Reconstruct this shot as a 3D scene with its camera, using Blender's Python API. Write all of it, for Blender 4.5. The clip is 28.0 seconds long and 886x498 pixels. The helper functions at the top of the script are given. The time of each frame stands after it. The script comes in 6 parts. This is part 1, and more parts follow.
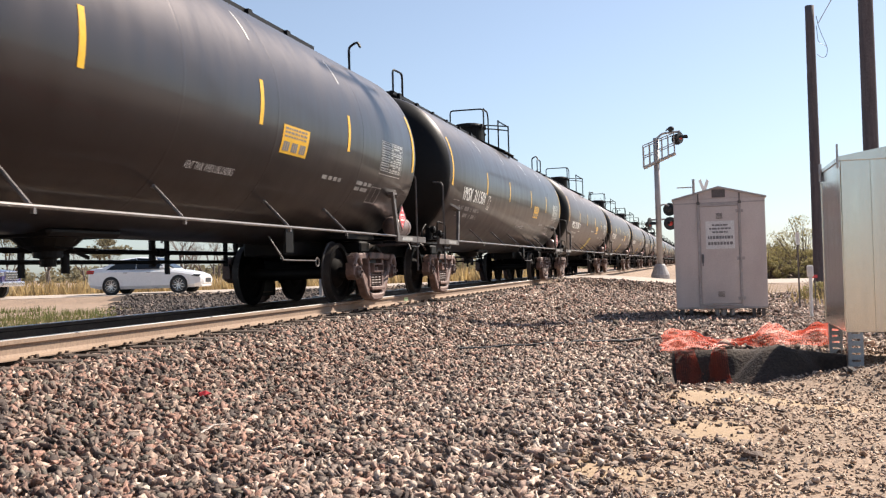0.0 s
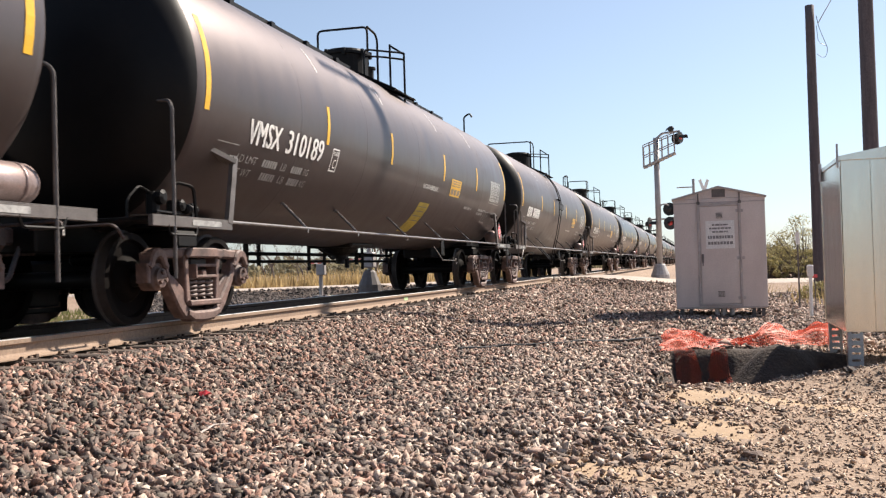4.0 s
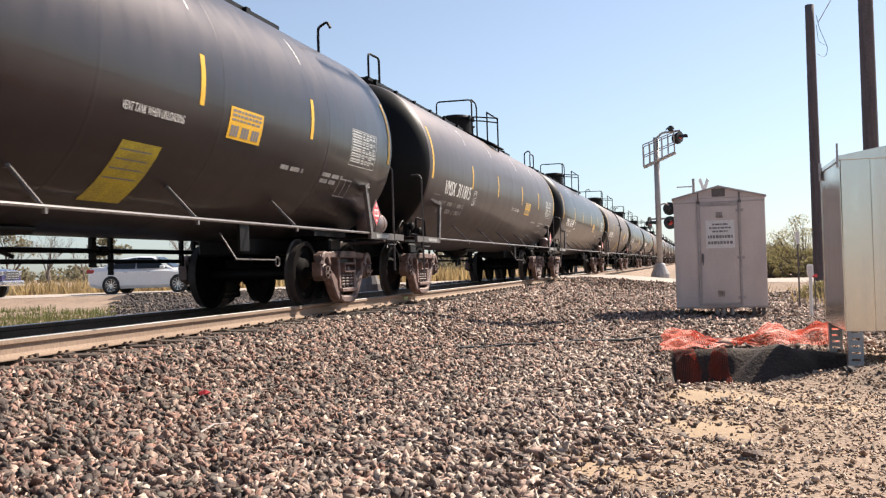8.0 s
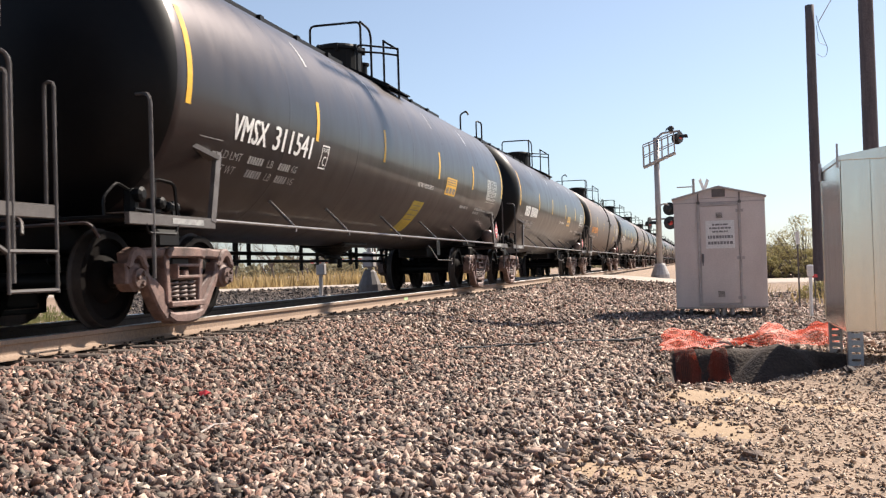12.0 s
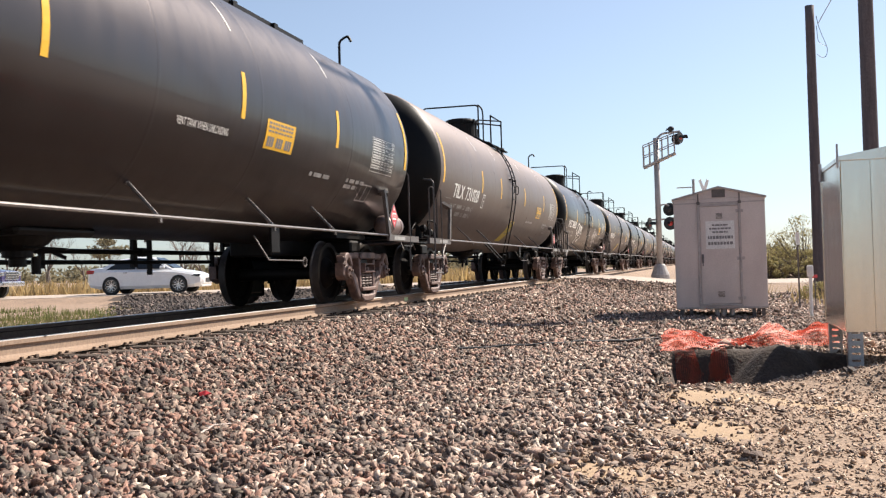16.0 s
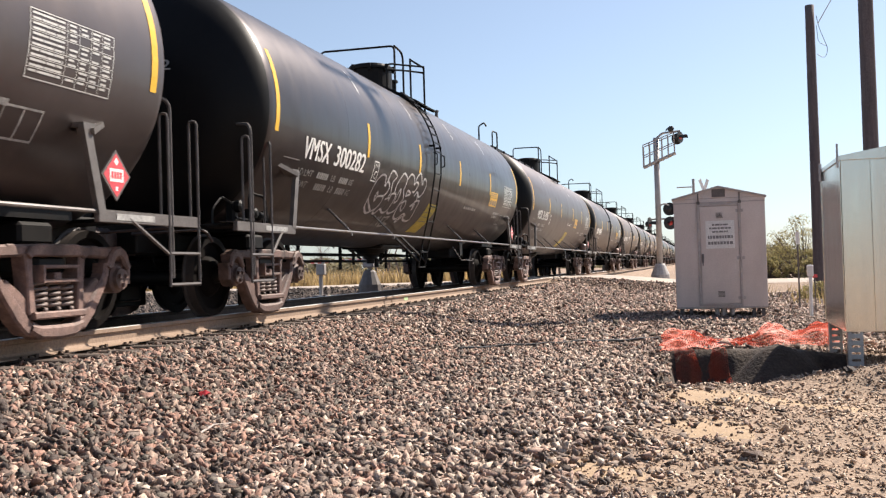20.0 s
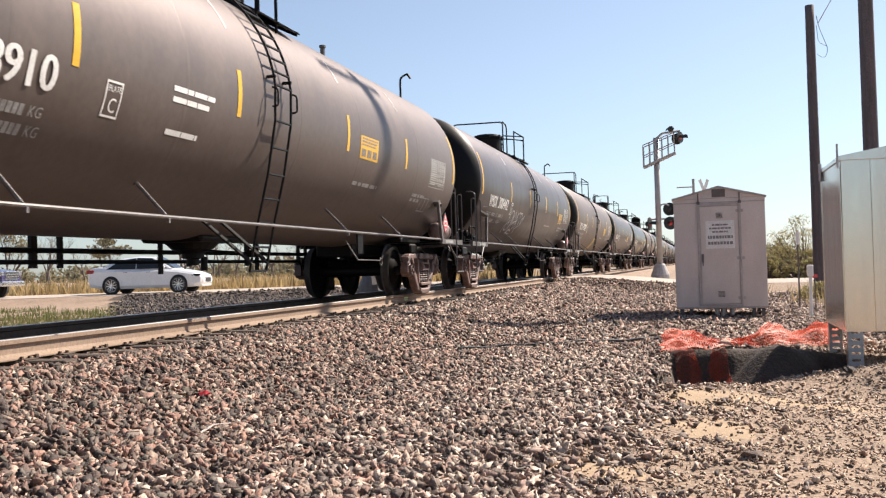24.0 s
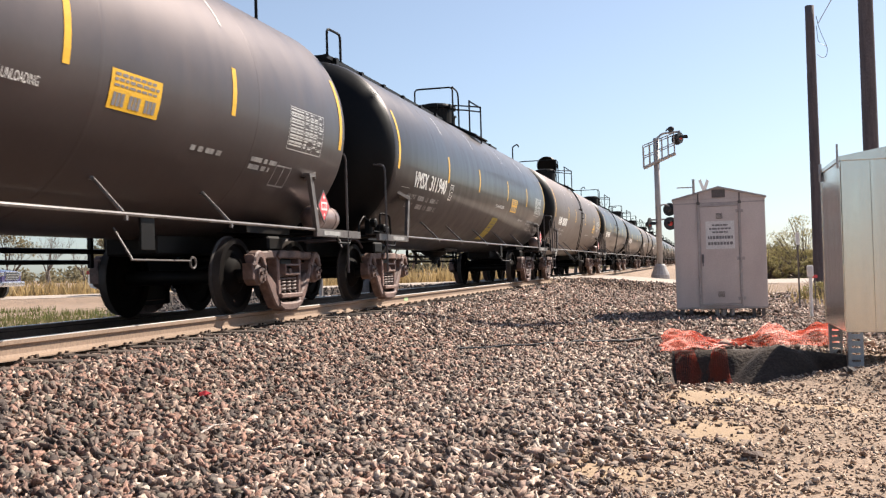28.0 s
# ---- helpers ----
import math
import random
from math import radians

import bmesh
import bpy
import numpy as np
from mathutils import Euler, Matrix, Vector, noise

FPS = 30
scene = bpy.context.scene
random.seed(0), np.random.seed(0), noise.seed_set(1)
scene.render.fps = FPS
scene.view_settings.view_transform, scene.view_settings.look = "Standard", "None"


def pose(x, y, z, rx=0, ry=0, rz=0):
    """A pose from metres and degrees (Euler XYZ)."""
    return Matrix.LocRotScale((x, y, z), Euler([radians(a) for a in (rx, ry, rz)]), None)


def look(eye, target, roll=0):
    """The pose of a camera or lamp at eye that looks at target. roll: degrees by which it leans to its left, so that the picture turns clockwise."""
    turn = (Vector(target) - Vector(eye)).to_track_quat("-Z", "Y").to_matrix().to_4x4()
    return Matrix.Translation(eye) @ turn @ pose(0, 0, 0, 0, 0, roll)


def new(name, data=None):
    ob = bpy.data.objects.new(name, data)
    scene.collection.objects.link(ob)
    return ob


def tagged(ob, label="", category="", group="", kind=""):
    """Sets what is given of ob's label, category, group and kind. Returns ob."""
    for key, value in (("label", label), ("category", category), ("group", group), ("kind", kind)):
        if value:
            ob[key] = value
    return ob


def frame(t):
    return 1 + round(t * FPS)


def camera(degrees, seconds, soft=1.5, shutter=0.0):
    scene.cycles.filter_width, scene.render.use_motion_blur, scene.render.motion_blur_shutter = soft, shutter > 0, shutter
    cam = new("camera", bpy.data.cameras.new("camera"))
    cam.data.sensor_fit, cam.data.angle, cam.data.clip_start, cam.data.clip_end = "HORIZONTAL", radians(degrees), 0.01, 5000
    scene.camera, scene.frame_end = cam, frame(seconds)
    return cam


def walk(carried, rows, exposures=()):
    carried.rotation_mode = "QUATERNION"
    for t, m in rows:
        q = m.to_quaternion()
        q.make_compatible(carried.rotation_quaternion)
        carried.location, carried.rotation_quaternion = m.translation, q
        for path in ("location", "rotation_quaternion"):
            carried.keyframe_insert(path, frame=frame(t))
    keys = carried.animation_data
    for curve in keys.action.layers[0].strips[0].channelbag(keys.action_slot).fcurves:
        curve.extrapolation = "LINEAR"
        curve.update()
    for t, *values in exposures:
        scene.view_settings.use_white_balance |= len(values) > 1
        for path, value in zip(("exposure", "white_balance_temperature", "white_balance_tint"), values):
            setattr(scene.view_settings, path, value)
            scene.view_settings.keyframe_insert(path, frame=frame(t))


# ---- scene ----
# ---------------------------------------------------------------- camera
CLIP = 28.0
cam = camera(48.15, CLIP, soft=1.25, shutter=0.04)
EYE = (0.0, 0.0, 0.47)


def aim(nod):
    """The tripod's view with a small nod of the head."""
    return look(EYE, (-25.0, 96.83, 2.405 + 0.057 * nod), -1.7)


walk(cam, [(0.0, aim(0.4)), (1.5, aim(0.5)), (3.0, aim(1.0)), (3.5, aim(0.5)), (5.5, aim(-0.9)), (10.0, aim(-0.9)),
           (12.0, aim(-0.5)), (15.0, aim(0.0)), (17.0, aim(0.5)), (19.0, aim(0.1)), (21.0, aim(-0.5)),
           (24.0, aim(-0.2)), (25.5, aim(0.9)), (28.0, aim(0.5))],
     exposures=[(0.0, 0.95, 6600, 10.5), (CLIP, 0.95, 6600, 10.5)])

# ---------------------------------------------------------------- light
SUN_TO = Vector((0.64, 0.77, 0.95)).normalized()
world = bpy.data.worlds.new("sky")
scene.world = world
world.use_nodes = True
wn = world.node_tree
sky = wn.nodes.new("ShaderNodeTexSky")
sky.sky_type = "NISHITA"
sky.sun_disc = False
sky.sun_elevation = math.asin(SUN_TO.z)
sky.sun_rotation = math.atan2(SUN_TO.x, SUN_TO.y)
sky.dust_density = 0.6
sky.ozone_density = 4.0
pale = wn.nodes.new("ShaderNodeHueSaturation")
pale.inputs["Saturation"].default_value = 0.68
wn.links.new(sky.outputs[0], pale.inputs["Color"])
cool = wn.nodes.new("ShaderNodeVectorMath")
cool.operation = "MULTIPLY"
cool.inputs[1].default_value = (0.96, 1.03, 1.1)
wn.links.new(pale.outputs[0], cool.inputs[0])
wn.links.new(cool.outputs[0], wn.nodes["Background"].inputs[0])
wn.nodes["Background"].inputs[1].default_value = 0.069
sun = new("sun", bpy.data.lights.new("sun", "SUN"))
sun.data.energy = 5.0
sun.data.angle = radians(0.53)
sun.data.color = (1.0, 0.91, 0.8)
sun.matrix_world = look(SUN_TO * 60, (0, 0, 0))

# ---------------------------------------------------------------- materials


def material(name, color, rough=0.6, metal=0.0, color2=None, scale=4.0, stretch=(1, 1, 1), amount=0.5, fine=60.0,
             fine_amount=0.15, bump=0.0, bump_scale=80.0, random=0.0, island=0.0, coat=0.0, emit=None, specular=0.5):
    """A surface with variation at two scales, fine relief, and a random change of tone from piece to piece."""
    m = bpy.data.materials.new(name)
    m.use_nodes = True
    t = m.node_tree
    n, l = t.nodes, t.links
    b = n["Principled BSDF"]
    b.inputs["Roughness"].default_value = rough
    b.inputs["Metallic"].default_value = metal
    b.inputs["Specular IOR Level"].default_value = specular
    b.inputs["Coat Weight"].default_value = coat
    b.inputs["Coat Roughness"].default_value = 0.13
    co = n.new("ShaderNodeTexCoord")
    mp = n.new("ShaderNodeMapping")
    mp.inputs["Scale"].default_value = stretch
    l.new(co.outputs["Object"], mp.inputs["Vector"])
    big = n.new("ShaderNodeTexNoise")
    big.inputs["Scale"].default_value = scale
    big.inputs["Detail"].default_value = 6
    big.inputs["Roughness"].default_value = 0.62
    l.new(mp.outputs[0], big.inputs["Vector"])
    ramp = n.new("ShaderNodeMapRange")
    ramp.inputs[1].default_value, ramp.inputs[2].default_value = 0.35, 0.68
    l.new(big.outputs[0], ramp.inputs[0])
    mul = n.new("ShaderNodeMath")
    mul.operation = "MULTIPLY"
    mul.inputs[1].default_value = amount
    l.new(ramp.outputs[0], mul.inputs[0])
    mix = n.new("ShaderNodeMix")
    mix.data_type = "RGBA"
    mix.inputs[6].default_value = (*color, 1)
    mix.inputs[7].default_value = (*(color2 or [c * 0.6 for c in color]), 1)
    l.new(mul.outputs[0], mix.inputs[0])
    small = n.new("ShaderNodeTexNoise")
    small.inputs["Scale"].default_value = fine
    small.inputs["Detail"].default_value = 3
    l.new(co.outputs["Object"], small.inputs["Vector"])
    sv = n.new("ShaderNodeMapRange")
    sv.inputs[1].default_value, sv.inputs[2].default_value = 0.3, 0.7
    sv.inputs[3].default_value, sv.inputs[4].default_value = 1 - fine_amount, 1 + fine_amount
    l.new(small.outputs[0], sv.inputs[0])
    tone = sv.outputs[0]
    for kind, width in (("object", random), ("island", island)):
        if not width:
            continue
        src = n.new("ShaderNodeObjectInfo") if kind == "object" else n.new("ShaderNodeNewGeometry")
        rr = n.new("ShaderNodeMapRange")
        rr.inputs[3].default_value, rr.inputs[4].default_value = 1 - width, 1 + width
        l.new(src.outputs["Random" if kind == "object" else "Random Per Island"], rr.inputs[0])
        mm = n.new("ShaderNodeMath")
        mm.operation = "MULTIPLY"
        l.new(tone, mm.inputs[0])
        l.new(rr.outputs[0], mm.inputs[1])
        tone = mm.outputs[0]
    vm = n.new("ShaderNodeVectorMath")
    vm.operation = "SCALE"
    l.new(mix.outputs[2], vm.inputs[0])
    l.new(tone, vm.inputs["Scale"])
    l.new(vm.outputs[0], b.inputs["Base Color"])
    rv = n.new("ShaderNodeMapRange")
    rv.inputs[3].default_value, rv.inputs[4].default_value = max(0.03, rough - 0.12), min(1, rough + 0.14)
    l.new(big.outputs[0], rv.inputs[0])
    l.new(rv.outputs[0], b.inputs["Roughness"])
    if bump:
        bn = n.new("ShaderNodeTexNoise")
        bn.inputs["Scale"].default_value = bump_scale
        bn.inputs["Detail"].default_value = 5
        l.new(co.outputs["Object"], bn.inputs["Vector"])
        bp = n.new("ShaderNodeBump")
        bp.inputs["Strength"].default_value = min(1.0, bump)
        bp.inputs["Distance"].default_value = 0.02
        l.new(bn.outputs[0], bp.inputs["Height"])
        l.new(bp.outputs[0], b.inputs["Normal"])
    if emit:
        b.inputs["Emission Color"].default_value = (*emit, 1)
        b.inputs["Emission Strength"].default_value = 1.0
    return m


def stone_material(name, colours):
    """Broken stone: each piece takes one of several rock colours."""
    m = material(name, (0.3, 0.27, 0.25), 0.85, fine=30, fine_amount=0.25, bump=0.5, bump_scale=60)
    t = m.node_tree
    b = t.nodes["Principled BSDF"]
    old = b.inputs["Base Color"].links[0].from_node
    geo = t.nodes.new("ShaderNodeNewGeometry")
    ramp = t.nodes.new("ShaderNodeValToRGB")
    ramp.color_ramp.interpolation = "CONSTANT"
    el = ramp.color_ramp.elements
    while len(el) < len(colours):
        el.new(0.5)
    for i, c in enumerate(colours):
        el[i].position = i / len(colours)
        el[i].color = (*c, 1)
    t.links.new(geo.outputs["Random Per Island"], ramp.inputs[0])
    t.links.new(ramp.outputs[0], old.inputs[0])
    return m


TANK_BLACK = material("tank_black_paint", (0.0045, 0.0035, 0.0035), 0.4, color2=(0.0105, 0.0083, 0.008), scale=2.2, stretch=(1.5, 1.4, 0.22),
                      amount=0.55, fine=14, fine_amount=0.1, coat=0.28, random=0.15, specular=0.48)
TANK_DUSTY = material("tank_dusty_black_paint", (0.018, 0.014, 0.0127), 0.47, color2=(0.034, 0.0265, 0.024), scale=2.0,
                      stretch=(1.5, 1.2, 0.3), amount=0.6, fine=12, fine_amount=0.1, coat=0.16, random=0.12, specular=0.8)
TANK_BROWN = material("tank_weathered_paint", (0.07, 0.0555, 0.0455), 0.5, color2=(0.106, 0.0845, 0.069), scale=1.8,
                      stretch=(1.5, 1.2, 0.25), amount=0.6, fine=12, fine_amount=0.12, coat=0.05, random=0.1, specular=0.8)
for paint in (TANK_BLACK, TANK_DUSTY, TANK_BROWN):
    paint.node_tree.nodes["Principled BSDF"].inputs["Specular Tint"].default_value = (1.0, 0.8, 0.8, 1.0)
    paint.node_tree.nodes["Principled BSDF"].inputs["Coat Roughness"].default_value = 0.1
# Tank ends: nearly black, with their shade put into the colour.
TANK_HEAD = material("shade_black_tank_end", (0.0035, 0.0032, 0.0036), 0.45, color2=(0.007, 0.0062, 0.0062), scale=2.0, amount=0.6, fine=14, fine_amount=0.12,
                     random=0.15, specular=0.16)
BLACK_STEEL = material("black_painted_steel", (0.006, 0.0057, 0.0058), 0.5, color2=(0.017, 0.0145, 0.013), scale=5, amount=0.4, fine=90, specular=0.15)
GREY_STEEL = material("worn_grey_steel", (0.115, 0.1, 0.092), 0.5, color2=(0.05, 0.042, 0.038), scale=6, amount=0.75, fine=90, bump=0.1)
PIPE_STEEL = material("bare_pipe_steel", (0.27, 0.25, 0.24), 0.38, metal=0.5, color2=(0.1, 0.085, 0.077), scale=3, amount=0.7, fine=60)
CAST = material("rusty_cast_steel", (0.2, 0.124, 0.102), 0.62, color2=(0.045, 0.03, 0.026), scale=5, amount=0.9, fine=40, fine_amount=0.3,
                bump=0.3, random=0.25)
CAST_DARK = material("black_oily_cast_steel", (0.024, 0.0165, 0.0145), 0.55, color2=(0.12, 0.076, 0.063), scale=4, amount=0.6, fine=40, fine_amount=0.3, bump=0.3, random=0.25)
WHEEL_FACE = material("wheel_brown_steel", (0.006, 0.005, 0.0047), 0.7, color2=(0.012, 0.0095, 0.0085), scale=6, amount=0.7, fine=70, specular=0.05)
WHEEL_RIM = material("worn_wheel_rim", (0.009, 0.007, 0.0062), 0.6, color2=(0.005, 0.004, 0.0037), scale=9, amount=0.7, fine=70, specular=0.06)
TREAD = material("dull_wheel_tread", (0.05, 0.042, 0.038), 0.5, color2=(0.025, 0.02, 0.018), scale=14, amount=0.5, specular=0.25)
SPRING = material("coil_spring_steel", (0.22, 0.17, 0.15), 0.55, color2=(0.1, 0.07, 0.06), scale=20, amount=0.8)
YELLOW = material("yellow_reflective_tape", (0.75, 0.42, 0.02), 0.4, color2=(0.5, 0.28, 0.02), scale=6, amount=0.4, fine=90)
YELLOW_OLD = material("faded_yellow_paint", (0.5, 0.38, 0.02), 0.5, color2=(0.3, 0.24, 0.05), scale=5, amount=0.7, fine=60, fine_amount=0.3)
WHITE_MARK = material("white_stencil_paint", (0.78, 0.77, 0.74), 0.5, color2=(0.55, 0.53, 0.5), scale=9, amount=0.4)
FAINT_MARK = material("worn_white_stencil_paint", (0.4, 0.39, 0.37), 0.5, color2=(0.16, 0.155, 0.15), scale=12, amount=0.8)
ORANGE_MARK = material("orange_stencil_paint", (0.75, 0.27, 0.02), 0.5, color2=(0.5, 0.2, 0.04), scale=9, amount=0.5)
DATA_MARK = material("white_data_stencil", (0.58, 0.57, 0.54), 0.5, color2=(0.36, 0.35, 0.33), scale=10, amount=0.6)
SPRAY = material("sprayed_graffiti_paint", (0.6, 0.58, 0.57), 0.6, color2=(0.25, 0.24, 0.24), scale=7, amount=0.7)
PLACARD_RED = material("red_placard", (0.65, 0.06, 0.07), 0.4, scale=8, amount=0.3)
BARE_METAL = material("galvanised_drum", (0.33, 0.25, 0.23), 0.4, metal=0.5, color2=(0.16, 0.11, 0.1), scale=6, amount=0.6)
RAIL_RUST = material("rail_rust", (0.285, 0.2, 0.142), 0.85, color2=(0.215, 0.148, 0.105), scale=3, stretch=(1, 0.25, 1), amount=0.6, fine=45,
                     fine_amount=0.18, bump=0.1)
# Dark rust of the fastenings; the far rail's shade is painted with it.
RAIL_DARK = material("dark_rust_and_shade", (0.1, 0.065, 0.045), 0.8, color2=(0.05, 0.035, 0.03), scale=4, amount=0.6, fine=50, fine_amount=0.2)
RAIL_TOP = material("polished_rail_head", (0.75, 0.73, 0.71), 0.36, metal=0.95, scale=15, stretch=(1, 0.1, 1), amount=0.3)
TIE_WOOD = material("creosoted_tie", (0.06, 0.043, 0.035), 0.85, color2=(0.11, 0.08, 0.065), scale=5, stretch=(0.3, 4, 4), amount=0.7, fine=60,
                    fine_amount=0.3, bump=0.4, random=0.25)
BALLAST = stone_material("ballast_stone", [(0.13, 0.088, 0.072), (0.31, 0.175, 0.132), (0.06, 0.045, 0.04), (0.31, 0.222, 0.175), (0.19, 0.115, 0.09),
                                           (0.13, 0.108, 0.087), (0.26, 0.155, 0.12), (0.46, 0.335, 0.265), (0.075, 0.055, 0.048), (0.18, 0.135, 0.112)])
PALE_BALLAST = stone_material("pale_ballast_stone", [(0.17, 0.128, 0.105), (0.36, 0.245, 0.195), (0.085, 0.065, 0.057), (0.44, 0.345, 0.28), (0.23, 0.155, 0.122),
                                                     (0.19, 0.145, 0.12), (0.35, 0.235, 0.185), (0.56, 0.45, 0.37), (0.11, 0.082, 0.07)])
# Darker stones for the bank beyond the track.
DARK_BALLAST = stone_material("dark_bank_ballast", [(0.06, 0.05, 0.045), (0.11, 0.085, 0.075), (0.04, 0.034, 0.032), (0.16, 0.125, 0.11), (0.075, 0.06, 0.055)])
GRAVEL = stone_material("fine_gravel", [(0.32, 0.225, 0.165), (0.43, 0.315, 0.235), (0.2, 0.145, 0.11), (0.54, 0.43, 0.33), (0.33, 0.22, 0.155)])
SOIL = material("gravelly_soil", (0.31, 0.215, 0.15), 0.95, color2=(0.2, 0.145, 0.105), scale=1.6, amount=0.75, fine=26, fine_amount=0.35,
                bump=0.9, bump_scale=28)
DUST = material("tan_dust", (0.38, 0.265, 0.165), 0.95, color2=(0.29, 0.205, 0.135), scale=3, amount=0.6, fine=60, fine_amount=0.12, bump=0.35, bump_scale=40)
ROAD = material("pale_dusty_road", (0.43, 0.36, 0.3), 0.9, color2=(0.33, 0.27, 0.225), scale=0.6, amount=0.7, fine=30, fine_amount=0.12, bump=0.15)
CONCRETE = material("concrete", (0.4, 0.37, 0.34), 0.85, color2=(0.27, 0.25, 0.23), scale=3, amount=0.6, fine=70, bump=0.2)
SHED_PAINT = material("weathered_aluminium_shed", (0.62, 0.54, 0.505), 0.5, metal=0.25, color2=(0.49, 0.42, 0.395), scale=2.2, stretch=(1, 1, 0.5),
                      amount=0.6, fine=40, fine_amount=0.07)
SHED_TRIM = material("shed_trim", (0.45, 0.4, 0.38), 0.5, metal=0.3, color2=(0.3, 0.26, 0.25), scale=6, amount=0.6)
SHED_DARK = material("shed_hardware", (0.14, 0.12, 0.115), 0.6, scale=9, amount=0.6)
SIGN_WHITE = material("white_sign_panel", (0.74, 0.72, 0.7), 0.5, color2=(0.62, 0.6, 0.58), scale=5, amount=0.4)
SIGN_INK = material("sign_ink", (0.2, 0.19, 0.19), 0.6, scale=9, amount=0.3)
ALUMINIUM = material("brushed_aluminium", (0.72, 0.685, 0.615), 0.18, metal=0.95, color2=(0.62, 0.575, 0.5), scale=1.6, stretch=(2.5, 2.5, 0.2), amount=0.5,
                     fine=12, fine_amount=0.02, bump=0.06, bump_scale=1.3)
GALVANISED = material("galvanised_steel", (0.5, 0.5, 0.5), 0.45, metal=0.7, color2=(0.36, 0.36, 0.37), scale=12, amount=0.6)
POLE_WOOD = material("weathered_pole_wood", (0.118, 0.096, 0.1), 0.85, color2=(0.068, 0.056, 0.06), scale=2.5, stretch=(6, 6, 0.4), amount=0.8,
                     fine=40, fine_amount=0.25, bump=0.5, bump_scale=50)
MAST_GREY = material("mast_grey_paint", (0.4, 0.37, 0.36), 0.55, metal=0.3, color2=(0.28, 0.25, 0.24), scale=5, amount=0.6)
LAMP_BLACK = material("lamp_black", (0.02, 0.02, 0.022), 0.6, scale=8, amount=0.4)
LENS_RED = material("red_lens", (0.45, 0.05, 0.05), 0.2, scale=8, amount=0.3)
NET_ORANGE = material("orange_plastic_netting", (0.85, 0.14, 0.045), 0.5, color2=(0.7, 0.18, 0.09), scale=5, amount=0.6, fine=50, fine_amount=0.2)
CAR_WHITE = material("white_car_paint", (0.78, 0.78, 0.79), 0.25, color2=(0.7, 0.7, 0.7), scale=2, amount=0.3, coat=0.6)
CAR_DARK = material("dark_car_paint", (0.05, 0.045, 0.12), 0.25, scale=2, amount=0.3, coat=0.6)
CAR_GLASS = material("tinted_window_glass", (0.012, 0.014, 0.016), 0.08, scale=2, amount=0.3)
TYRE = material("tyre_rubber", (0.02, 0.02, 0.02), 0.8, scale=20, amount=0.3)
CHROME = material("bright_wheel_alloy", (0.6, 0.6, 0.62), 0.25, metal=0.9, scale=12, amount=0.3)
TAIL_RED = material("tail_lamp_red", (0.3, 0.02, 0.02), 0.2, scale=8, amount=0.3)
LEAF = material("dusty_green_leaves", (0.3, 0.26, 0.11), 0.7, color2=(0.4, 0.33, 0.17), scale=1.2, amount=0.7, island=0.4)
FAR_LEAF = material("grey_olive_far_leaves", (0.2, 0.18, 0.11), 0.8, color2=(0.27, 0.23, 0.15), scale=0.5, amount=0.7, island=0.35)
TWIG = material("bare_twigs", (0.15, 0.12, 0.1), 0.85, color2=(0.09, 0.07, 0.06), scale=4, amount=0.6)
BARK = material("grey_bark", (0.13, 0.105, 0.09), 0.9, color2=(0.07, 0.055, 0.05), scale=6, amount=0.7, bump=0.4)
DRY_GRASS = material("dry_yellow_grass", (0.42, 0.31, 0.15), 0.85, color2=(0.3, 0.21, 0.1), scale=0.8, amount=0.7, island=0.35)
GREEN_GRASS = material("green_weeds", (0.1, 0.13, 0.04), 0.8, color2=(0.27, 0.215, 0.1), scale=1.0, amount=0.7, island=0.35)
CABLE = material("black_cable", (0.015, 0.015, 0.015), 0.5, scale=8, amount=0.3)
# Soil of the pit and far bank; the pit's shade is in this colour.
DARK_SOIL = material("dark_bare_soil", (0.05, 0.035, 0.027), 0.95, color2=(0.085, 0.06, 0.046), scale=3, amount=0.6, fine=30, fine_amount=0.3, bump=0.7, bump_scale=30)


def let_light_through(m, share):
    """Thin leaves and netting pass part of the light."""
    t = m.node_tree
    b, out = t.nodes["Principled BSDF"], t.nodes["Material Output"]
    tr = t.nodes.new("ShaderNodeBsdfTranslucent")
    mx = t.nodes.new("ShaderNodeMixShader")
    mx.inputs[0].default_value = share
    t.links.new(b.inputs["Base Color"].links[0].from_socket, tr.inputs[0])
    t.links.new(b.outputs[0], mx.inputs[1])
    t.links.new(tr.outputs[0], mx.inputs[2])
    t.links.new(mx.outputs[0], out.inputs[0])


for thin in (LEAF, FAR_LEAF, DRY_GRASS, GREEN_GRASS, NET_ORANGE):
    let_light_through(thin, 0.45)

# ---------------------------------------------------------------- mesh helpers
XC = -6.2          # the track's centre line
R, ZT = 1.535, 2.435  # the tanks' radius and the height of their axis


def mesh_of(name, bm, mat, smooth=False):
    me = bpy.data.meshes.new(name)
    bm.to_mesh(me)
    bm.free()
    for m in (mat if isinstance(mat, (list, tuple)) else [mat]):
        me.materials.append(m)
    if smooth:
        me.polygons.foreach_set("use_smooth", [True] * len(me.polygons))
    return me


def put(name, me, parent=None, m=None, label=""):
    ob = new(name, me)
    if parent is not None:
        ob.parent = parent
    if m is not None:
        ob.matrix_basis = m
    if label:
        ob["label"] = label
    return ob


def part(name, bm, mat, parent, label="", smooth=False, m=None):
    return put(name, mesh_of(name, bm, mat, smooth), parent, m, label)


def bm_new():
    return bmesh.new()


